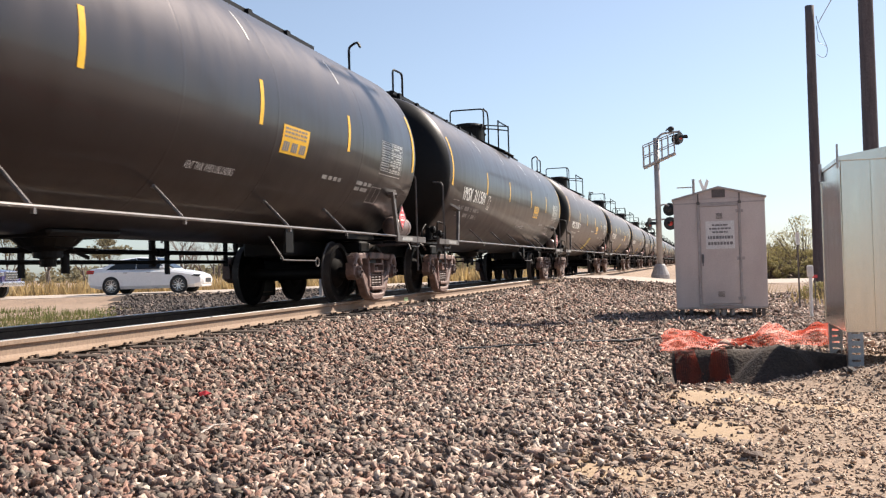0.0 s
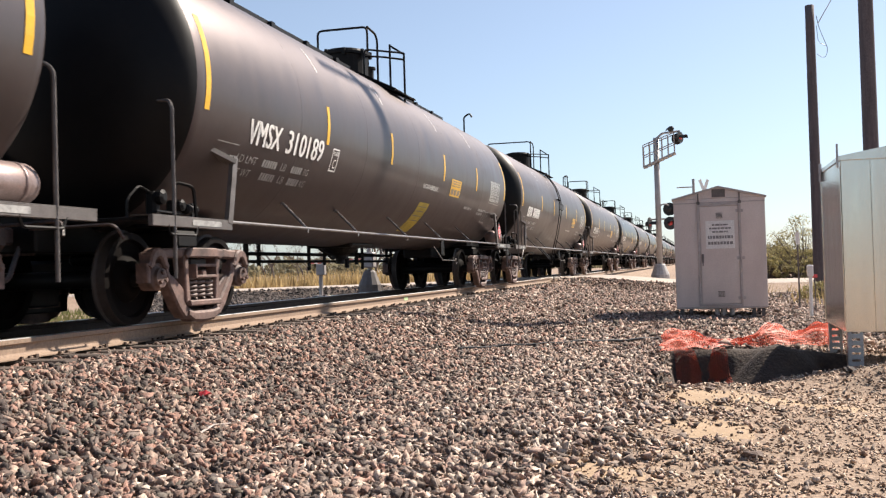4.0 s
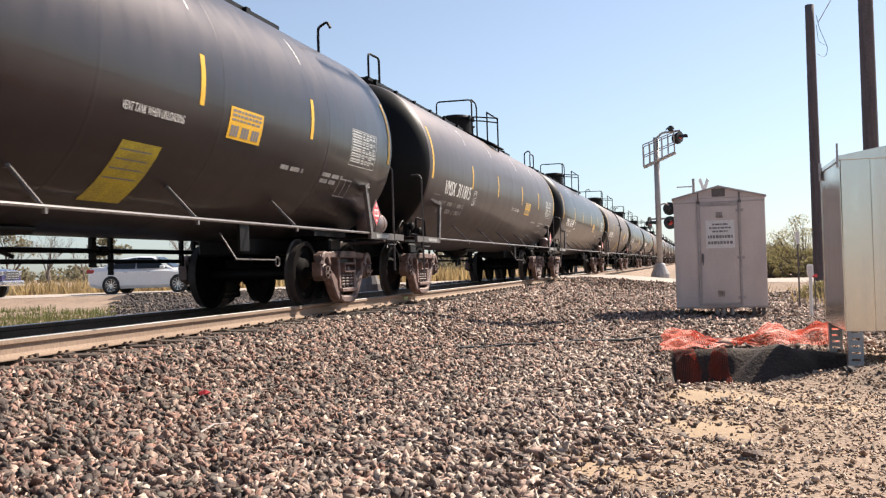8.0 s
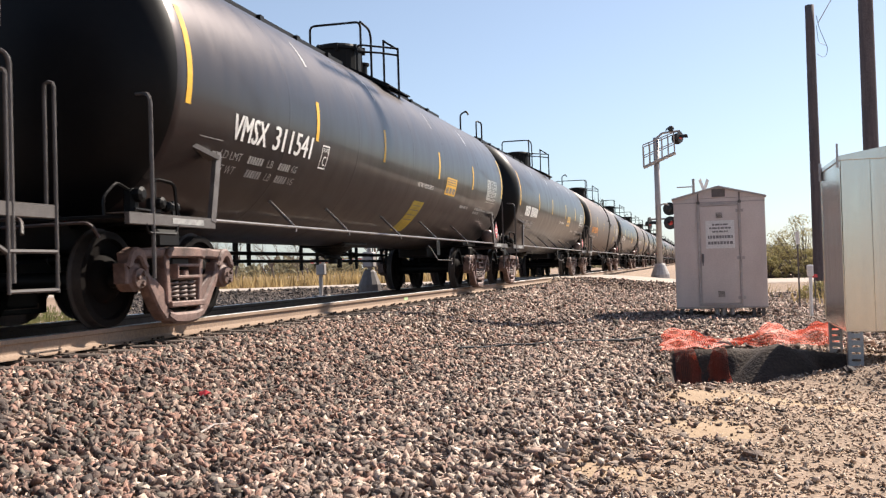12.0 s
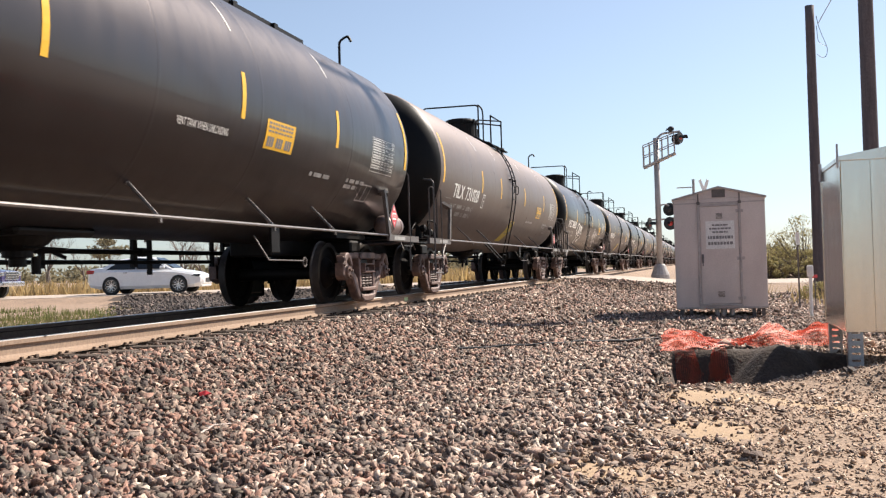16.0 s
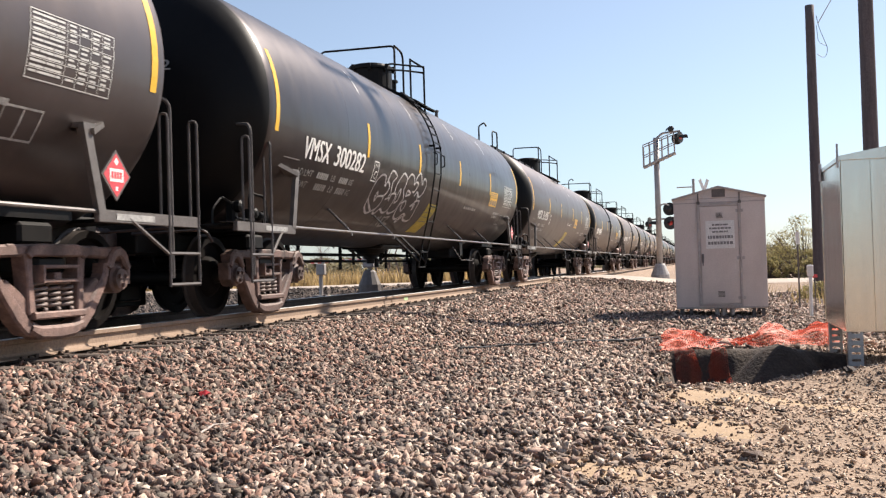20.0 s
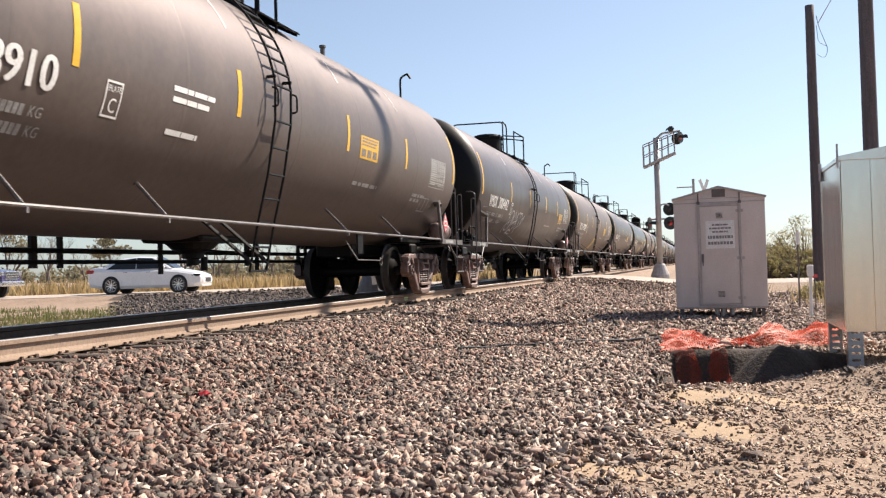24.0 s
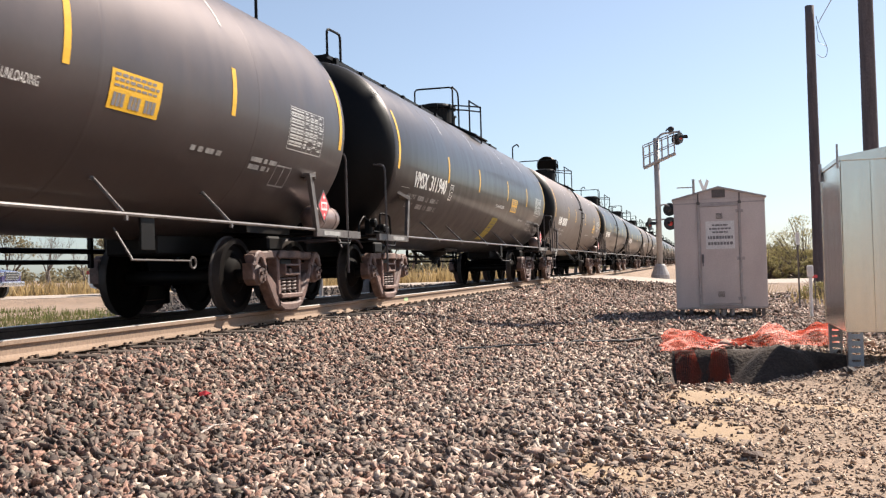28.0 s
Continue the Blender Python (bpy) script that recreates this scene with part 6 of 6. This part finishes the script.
# dark tube along the gravel that draws a pole's thin cast shadow
bm = bm_new()
pts = []
for i in range(30):
    f = i / 29
    x = -2.95 + f * 2.35
    y = 12.05 + f * 2.5 + .06 * math.sin(f * 9)
    pts.append((x, y, float(ground_z(x, y)) + .045))
add_tube(bm, pts, .016, 6)
tagged(part("cable", bm, CABLE, None), "thin black cable lying on gravel", "cable")

# ---------------------------------------------------------------- orange safety netting
NU, NV = 100, 30


def net_place(u, v):
    """Where the sheet lies: wide at one end, drawn together in the middle, heaped at the other."""
    deep = 0.45 + 2.1 * smooth_step(.34, .16, u) + .75 * smooth_step(.5, .7, u)
    near = 12.85 - .2 * smooth_step(.34, .1, u) + .75 * smooth_step(.2, .45, u) + .12 * np.sin(u * 9)
    return -0.52 + 2.25 * u + .03 * np.sin(v * 19), near + deep * v


U, W = np.meshgrid(np.linspace(0, 1, NU + 1), np.linspace(0, 1, NV + 1), indexing="ij")
NX, NY = net_place(U, W)
heap = .03 + .2 * np.exp(-((U - .64) / .1) ** 2) + .22 * np.exp(-((U - .93) / .12) ** 2) + .06 * np.exp(-((U - .1) / .12) ** 2)
NZ = ground_z(NX, NY) + .03 + heap * np.sin(np.clip(W * 1.25, 0, 1) * math.pi * .75) + .018 * np.sin(U * 41 + W * 13) + .014 * np.sin(U * 23 - W * 31)
grid = [[Vector((NX[i, j], NY[i, j], NZ[i, j])) for j in range(NV + 1)] for i in range(NU + 1)]
verts, faces = [], []


def strand(a, b, w):
    d = (b - a).normalized()
    s = d.cross(Vector((0, 0, 1))).normalized() * w
    k = len(verts)
    t = Vector((0, 0, w * .8))
    verts.extend([a + s, a - s, a + t, b + s, b - s, b + t])
    faces.extend([(k, k + 3, k + 5, k + 2), (k + 1, k + 2, k + 5, k + 4), (k, k + 1, k + 4, k + 3)])


for i in range(NU + 1):
    for j in range(NV + 1):
        if i < NU:
            strand(grid[i][j], grid[i + 1][j], .0055)
        if j < NV:
            strand(grid[i][j], grid[i][j + 1], .005)
me = bpy.data.meshes.new("safety_netting")
me.from_pydata([v[:] for v in verts], [], faces)
me.materials.append(NET_ORANGE)
tagged(new("safety_netting", me), "crumpled orange plastic safety netting beside the excavation", "safety netting")
# a torn length of it hangs down the end of the excavation
verts, faces = [], []
U, W = np.meshgrid(np.linspace(0, 1, 27), np.linspace(.0, .3, 71), indexing="ij")
NX = -.34 + .6 * U + .05 * np.sin(W * 7) + .1 * W
NY = 12.75 - 2.75 * W + .06 * np.sin(U * 8)
NZ = ground_z(NX, NY) + .025 + .015 * np.sin(U * 17 + W * 21)
grid = [[Vector((NX[i, j], NY[i, j], NZ[i, j])) for j in range(71)] for i in range(27)]
for i in range(27):
    for j in range(71):
        if i < 26:
            strand(grid[i][j], grid[i + 1][j], .0018)
        if j < 70:
            strand(grid[i][j], grid[i][j + 1], .0015)
me = bpy.data.meshes.new("safety_netting")
me.from_pydata([v[:] for v in verts], [], faces)
me.materials.append(NET_ORANGE)
tagged(new("safety_netting", me), "torn orange netting hanging into the shaded excavation", "safety netting")

# ---------------------------------------------------------------- waiting cars


def loft(bm, sections, mi=0):
    """Joins cross-sections (lists of points) into a closed skin."""
    rings = [[bm.verts.new(p) for p in s] for s in sections]
    n = len(rings[0])
    for A, B in zip(rings, rings[1:]):
        for i in range(n):
            f = bm.faces.new((A[i], A[(i + 1) % n], B[(i + 1) % n], B[i]))
            f.material_index = mi
    bm.faces.new(rings[0][::-1])
    bm.faces.new(rings[-1])
    bmesh.ops.recalc_face_normals(bm, faces=bm.faces[:])


def body_section(x, w, z0, z1, zs):
    """Half-barrel section of a car body at station x."""
    return [(x, -w * .9, z0), (x, -w, z0 + .12), (x, -w, zs), (x, -w * .9, z1 - .03), (x, -w * .55, z1), (x, w * .55, z1), (x, w * .9, z1 - .03), (x, w, zs),
            (x, w, z0 + .12), (x, w * .9, z0)]


def cabin_section(x, w0, w1, z0, z1):
    return [(x, -w0, z0), (x, -(w0 + w1) / 2 - .02, (z0 + z1) / 2), (x, -w1, z1 - .05), (x, -w1 * .7, z1), (x, w1 * .7, z1), (x, w1, z1 - .05),
            (x, (w0 + w1) / 2 + .02, (z0 + z1) / 2), (x, w0, z0)]


def road_wheel(parent, x, y, r, s):
    bm = bm_new()
    add_lathe(bm, [(-.11, r * .68), (-.11, r * .93), (-.08, r), (.08, r), (.11, r * .93), (.11, r * .68)], "y", (0, 0, 0), 28)
    w = part("wheel", bm, TYRE, parent, "black tyre", m=pose(x, y, r))
    bm = bm_new()
    add_lathe(bm, [(s * .06, r * .72), (s * .112, r * .72), (s * .112, r * .69), (s * .07, r * .66)], "y", (0, 0, 0), 24)
    for k in range(10):
        a = k * math.pi / 5
        add_beam(bm, (.05 * math.cos(a), s * .1, .05 * math.sin(a)), (r * .62 * math.cos(a + .12), s * .105, r * .62 * math.sin(a + .12)), .022, .032, (0, 1, 0))
    add_lathe(bm, [(s * .06, .07), (s * .12, .06)], "y", (0, 0, 0), 12)
    part("rim", bm, CHROME, w)


def sedan(x, y, z, yaw):
    car = tagged(new("sedan"), "white four-door sedan waiting on the road", "car")
    car.matrix_basis = pose(x, y, z, 0, 0, yaw) @ Matrix.Diagonal((.93, 1, 1, 1))
    bm = bm_new()
    st = [(-2.42, .74, .42, .92, .8), (-2.3, .86, .3, 1.03, .86), (-1.9, .91, .22, 1.07, .88), (-1.0, .92, .2, .99, .87), (0, .92, .2, .95, .86), (.9, .92, .2, .95, .84),
          (1.5, .9, .2, .9, .78), (2.1, .87, .22, .8, .68), (2.35, .8, .28, .7, .6), (2.45, .66, .36, .6, .5)]
    loft(bm, [body_section(*s) for s in st])
    part("body", bm, CAR_WHITE, car, smooth=False)
    bm = bm_new()
    loft(bm, [cabin_section(*s) for s in ((-1.95, .76, .66, .98, 1.02), (-1.2, .8, .62, .95, 1.36), (-.3, .82, .62, .93, 1.455), (.35, .82, .62, .92, 1.42), (1.2, .8, .7, .9, .95))])
    cabin = part("cabin", bm, CAR_WHITE, car)
    for s in (1, -1):
        bm = bm_new()
        for a in (((-1.6, .97), (-1.02, 1.31), (-.36, 1.39), (-.36, .96)), ((-.32, .96), (-.32, 1.395), (.3, 1.37), (.98, .96))):
            vs = [bm.verts.new((px, s * (.835 - (pz - .95) * .36 + .02), pz)) for px, pz in a]
            bm.faces.new(vs if s < 0 else vs[::-1])
        part("side_window", bm, CAR_GLASS, cabin, "dark tinted window")
        bm = bm_new()
        add_box(bm, .72, .92, *sorted((s * .9, s * 1.06)), .95, 1.07, bevel=.03)
        part("mirror", bm, CAR_WHITE, car)
        bm = bm_new()
        add_box(bm, 1.95, 2.34, *sorted((s * .62, s * .875)), .62, .71, bevel=.03)
        part("headlight", bm, CAR_GLASS, car)
        bm = bm_new()
        add_box(bm, -2.43, -2.1, *sorted((s * .6, s * .9)), .82, .96, bevel=.03)
        part("tail_lamp", bm, TAIL_RED, car)
        for px in (-1.38, 1.46):
            bm = bm_new()
            add_lathe(bm, [(s * .80, .37), (s * .926, .37)] if s > 0 else [(s * .926, .37), (s * .80, .37)], "y", (px, 0, .335), 24)
            part("wheel_arch", bm, TYRE, car)
            road_wheel(car, px, s * .83, .335, s)
        bm = bm_new()
        for px in (-.85, .12):
            add_box(bm, px, px + .16, *sorted((s * .918, s * .935)), .82, .85)
        part("door_handle", bm, CHROME, car)
    bm = bm_new()
    vs = [bm.verts.new(p) for p in ((1.19, -.6, .985), (1.19, .6, .985), (.42, .52, 1.41), (.42, -.52, 1.41))]
    bm.faces.new(vs)
    part("windscreen", bm, CAR_GLASS, cabin)
    bm = bm_new()
    add_box(bm, 2.36, 2.46, -.42, .42, .36, .58, bevel=.03)
    part("grille", bm, LAMP_BLACK, car)
    bm = bm_new()
    add_box(bm, 2.2, 2.4, -.7, .7, .22, .34, bevel=.03)
    part("bumper", bm, CAR_WHITE, car)
    return car


def pickup(x, y, z, yaw):
    car = tagged(new("pickup_truck"), "dark blue pickup truck with a chrome front", "pickup truck")
    car.matrix_basis = pose(x, y, z, 0, 0, yaw)
    bm = bm_new()
    loft(bm, [body_section(*s) for s in ((-2.9, .92, .5, 1.2, 1.1), (-1.0, .97, .42, 1.22, 1.1), (.8, .97, .42, 1.22, 1.1), (2.2, .96, .45, 1.16, 1.0), (2.75, .9, .5, 1.08, .95), (2.86, .8, .55, 1.0, .9))])
    part("body", bm, CAR_DARK, car)
    bm = bm_new()
    loft(bm, [cabin_section(*s) for s in ((-1.1, .86, .7, 1.18, 1.25), (-.95, .86, .7, 1.18, 1.85), (.5, .86, .7, 1.18, 1.88), (1.35, .86, .78, 1.16, 1.2))])
    cabin = part("cabin", bm, CAR_DARK, car)
    for s in (1, -1):
        bm = bm_new()
        vs = [bm.verts.new((px, s * (.875 - (pz - 1.18) * .27 + .012), pz)) for px, pz in ((-.8, 1.25), (-.8, 1.75), (.42, 1.78), (.95, 1.25))]
        bm.faces.new(vs if s < 0 else vs[::-1])
        part("side_window", bm, CAR_GLASS, cabin)
        bm = bm_new()
        add_box(bm, 2.55, 2.87, *sorted((s * .58, s * .9)), .86, 1.04, bevel=.03)
        part("headlight", bm, CHROME, car)
        for px in (-1.85, 1.85):
            bm = bm_new()
            add_lathe(bm, [(s * .80, .45), (s * .978, .45)] if s > 0 else [(s * .978, .45), (s * .80, .45)], "y", (px, 0, .4), 20)
            part("wheel_arch", bm, TYRE, car)
            road_wheel(car, px, s * .88, .4, s)
    bm = bm_new()
    add_box(bm, 2.82, 2.92, -.55, .55, .72, 1.06, bevel=.03)
    g = part("grille", bm, CHROME, car)
    bm = bm_new()
    for k in range(3):
        add_box(bm, 2.918, 2.93, -.48, .48, .76 + k * .1, .81 + k * .1)
    part("slot", bm, LAMP_BLACK, g)
    bm = bm_new()
    add_box(bm, 2.75, 2.98, -.95, .95, .46, .66, bevel=.05)
    part("bumper", bm, CHROME, car)
    return car


sedan(-21.12, 35.27, -.175, 13)
pickup(-29.15, 33.07, -.2, 13)

# ---------------------------------------------------------------- plants


def leaf_cloud(name, blobs, count, size, mat, seed):
    """Many small leaves gathered in uneven clumps."""
    r = np.random.RandomState(seed)
    w = np.array([b[3] ** 2 for b in blobs])
    pick = r.choice(len(blobs), count, p=w / w.sum())
    C = np.array([b[:3] for b in blobs])[pick]
    rad = np.array([b[3] for b in blobs])[pick]
    d = r.normal(size=(count, 3))
    d /= np.linalg.norm(d, axis=1)[:, None]
    P = C + d * (rad * r.uniform(.35, 1.05, count) ** .6)[:, None] * np.array([1, 1, .75])
    a, b = r.normal(size=(count, 3)), r.normal(size=(count, 3))
    a /= np.linalg.norm(a, axis=1)[:, None]
    b -= a * (a * b).sum(1)[:, None]
    b /= np.linalg.norm(b, axis=1)[:, None]
    s = size * r.uniform(.5, 1.3, count)[:, None]
    V = np.stack([P - a * s, P + b * s * .5, P + a * s, P - b * s * .5], 1).reshape(-1, 3)
    F = np.arange(count * 4).reshape(-1, 4)
    me = bpy.data.meshes.new(name)
    me.from_pydata(V.tolist(), [], F.tolist())
    me.materials.append(mat)
    return me


def tree(x, y, h, seed, leaves, label, mat=LEAF, spread=.45, leaf=.1):
    r = random.Random(seed)
    t = tagged(new("tree"), label, "tree", group="trees beyond the road")
    t.location = (x, y, float(ground_z(x, y)) - .05)
    bm = bm_new()
    tips = []

    def grow(p, d, ln, rad, depth):
        pts, rr = [p], [rad]
        for i in range(3):
            d = (d + Vector((r.uniform(-.22, .22), r.uniform(-.22, .22), r.uniform(-.05, .14)))).normalized()
            p = p + d * ln / 3
            pts.append(p)
            rr.append(rad * (1 - .22 * (i + 1)))
        add_tube(bm, pts, rr, 5 if depth < 2 else 3)
        if depth >= 4 or ln < .35:
            tips.append(p)
            return
        for _ in range(r.choice((2, 3, 3))):
            nd = (d + Vector((r.uniform(-1, 1), r.uniform(-1, 1), r.uniform(-.15, .7))) * (.75 + spread * .4)).normalized()
            grow(pts[r.choice((2, 3))], nd, ln * r.uniform(.6, .8), rad * .5, depth + 1)
    for _ in range(r.choice((1, 2, 3)) if leaves else 1):
        grow(Vector((r.uniform(-.2, .2), r.uniform(-.2, .2), 0)), Vector((r.uniform(-.3, .3), r.uniform(-.3, .3), 1)).normalized(), h * .36, h * .03, 0)
    part("trunk", bm, BARK if leaves else TWIG, t)
    if leaves:
        blobs = [(p.x, p.y, p.z, h * r.uniform(.07, .14)) for p in tips]
        put("crown", leaf_cloud("crown", blobs, leaves, leaf, mat, seed), t)
    return t


def thicket(x, y, h, w, seed):
    """A broad bush: many stems and uneven leaf clumps down to the ground."""
    r = random.Random(seed)
    t = tagged(new("bush"), "broad olive-green mesquite bush beyond the road", "bush", group="bushes beyond the road")
    t.location = (x, y, float(ground_z(x, y)) - .05)
    bm = bm_new()
    blobs = []
    for i in range(46):
        a, q = r.uniform(0, 6.28), r.uniform(.05, 1) ** .6
        z = h * r.uniform(.25, 1) * (1 - .45 * q * q)
        px, py = w * q * math.cos(a), w * q * math.sin(a)
        blobs.append((px, py, z, h * r.uniform(.07, .17)))
        add_tube(bm, [(px * .1, py * .1, 0), (px * .5, py * .5, z * .55), (px, py, z)], [.05, .03, .012], 4)
        for _ in range(3):
            add_tube(bm, [(px * .6, py * .6, z * .62), (px + r.uniform(-.5, .5), py + r.uniform(-.5, .5), z + r.uniform(0, .45))], [.018, .005], 3)
    part("stems", bm, TWIG, t)
    put("leaves", leaf_cloud("leaves", blobs, 8000, .045, LEAF, seed), t)


for i, (x, y, h, w) in enumerate(((5.6, 58, 3.5, 2.0), (8.3, 60, 2.6, 1.9), (10.4, 62, 2.2, 1.8), (4.0, 61, 2.5, 1.6), (12.6, 64, 2.3, 2.0), (5.2, 54, 1.6, 1.6), (6.9, 53, 1.4, 1.5), (3.4, 54, 1.3, 1.4), (7.4, 55, 1.5, 1.3), (9.4, 55, 1.3, 1.2))):
    thicket(x, y, h, w, 40 + i)
rr_ = random.Random(3)
for i in range(40):
    x = -66 + i * 1.5 + rr_.uniform(-1.2, 1.2)
    y = 66 + rr_.uniform(0, 34) - .2 * x
    leafy = rr_.random() < .3
    tree(x, y, rr_.uniform(4.0, 7.5), 300 + i, 1500 if leafy else 0,
         "thin olive-green tree beyond the dry grass" if leafy else "bare leafless tree beyond the dry grass", FAR_LEAF, .6, .14)


def blades(name, n, area, h, mat, seed, label, cat):
    r = np.random.RandomState(seed)
    X, Y = area(r, n)
    n = len(X)
    Z = ground_z(X, Y)
    a = r.uniform(0, 6.283, n)
    H = h * r.uniform(.4, 1.2, n)
    w = H * .05 + .006
    lean = r.normal(size=(n, 2)) * .25 * H[:, None]
    V = np.stack([np.stack([X - np.cos(a) * w, Y - np.sin(a) * w, Z - .02], 1), np.stack([X + np.cos(a) * w, Y + np.sin(a) * w, Z - .02], 1),
                  np.stack([X + lean[:, 0], Y + lean[:, 1], Z + H], 1)], 1).reshape(-1, 3)
    me = bpy.data.meshes.new(name)
    me.from_pydata(V.tolist(), [], np.arange(n * 3).reshape(-1, 3).tolist())
    me.materials.append(mat)
    return tagged(new(name, me), label, cat, kind="stuff")


def dry_area(r, n):
    x = r.uniform(-70, -9.5, n)
    w = 8.6 + 22 * r.uniform(0, 1, n) ** 1.6
    y = 36.8 + (x + 5.9) * math.tan(radians(14)) + w / math.cos(radians(14))
    return x, y


def green_area(r, n):
    x, y = r.uniform(-24, -11.0, n), r.uniform(11, 28, n)
    ok = (road_offset(x, y) < -1.6) & (x < bank_edge(x, y) - .1) & (lumps(x, y, 1.3, 31) + r.normal(size=n) * .35 > .12) & (y < 24 + lumps(x, y, 2, 7))
    return x[ok], y[ok]


def verge_area(r, n):
    x, y = r.uniform(2.0, 9, n), r.uniform(25, 36, n)
    ok = (lumps(x, y, 1.6, 17) > .35) & (road_offset(x, y) < -.3)
    return x[ok], y[ok]


blades("dry_grass", 16000, dry_area, .85, DRY_GRASS, 11, "tall dry yellow grass beyond the road", "grass")
blades("green_weeds", 40000, green_area, .16, GREEN_GRASS, 12, "low green weeds beside the track", "grass")
blades("dry_weeds", 1500, verge_area, .38, DRY_GRASS, 13, "tufts of dry weeds on gravel", "weeds")
# a scrubby bush by the road and far woods
bush = tagged(new("bush"), "low scrubby bush on the gravel verge", "bush")
bush.location = (3.3, 29.5, -.72)
put("leaves", leaf_cloud("leaves", [(0, 0, .25, .4), (.4, .2, .2, .35), (-.35, .1, .18, .3)], 900, .05, LEAF, 5), bush)
bm = bm_new()
for i in range(26):
    a = rr_.uniform(0, 6.28)
    add_tube(bm, [(0, 0, 0), (.25 * math.cos(a), .25 * math.sin(a), .3), (.6 * math.cos(a), .6 * math.sin(a), rr_.uniform(.4, .75))], [.012, .008, .003], 3)
part("stems", bm, TWIG, bush)
carport = tagged(new("carport"), "low pale-roofed open shelter far beyond the bushes", "shelter")
carport.location = (14.6, 84.0, -.5)
bm = bm_new()
add_box(bm, -2.4, 6.0, -1.6, 3.0, 2.1, 2.28, bevel=.02)
part("roof", bm, SIGN_WHITE, carport)
for px in (-2.2, 1.6, 5.6):
    bm = bm_new()
    add_box(bm, px - .06, px + .06, -1.4, -1.28, -.3, 2.1)
    part("post", bm, SHED_DARK, carport)
bm = bm_new()
add_box(bm, -1.6, 5.4, 2.4, 2.7, -.3, 1.7)
part("wall", bm, MAST_GREY, carport)
fr = np.random.RandomState(9)
blobs = []
for i in range(260):
    x = fr.uniform(-330, 160)
    y = 190 + fr.uniform(0, 60) - (.25 * x if x < 0 else 0)
    h = fr.uniform(1.5, 4.2)
    blobs.append((x, y, h * .45 - .4, h))
tagged(put("far_woods", leaf_cloud("far_woods", blobs, 26000, .8, FAR_LEAF, 8)), "distant line of scrub and trees", "woods", kind="stuff")


# ---------------------------------------------------------------- motion
def motions():
    for k, ob, wheels in CARS:
        start = 26.88 + PITCH * k + SLACK.get(k, 0.0)
        walk(ob, [(float(t), pose(XC, start - travel(t), 0)) for t in range(0, 29)])
        if k > 25:
            continue
        # the wheels turn from frame to frame while the car is near enough for it to be seen
        turning = [f for f in range(frame(CLIP)) if -16 < start - travel(f / FPS) < 62]
        for ax, yc in wheels:
            rows = [(f / FPS, pose(0, yc, .457, math.degrees(travel(f / FPS) / .457) % 360)) for f in turning]
            if turning[0] > 0:
                rows.insert(0, (0.0, rows[0][1]))
            if turning[-1] < frame(CLIP) - 1:
                rows.append((CLIP, rows[-1][1]))
            walk(ax, rows)


motions()
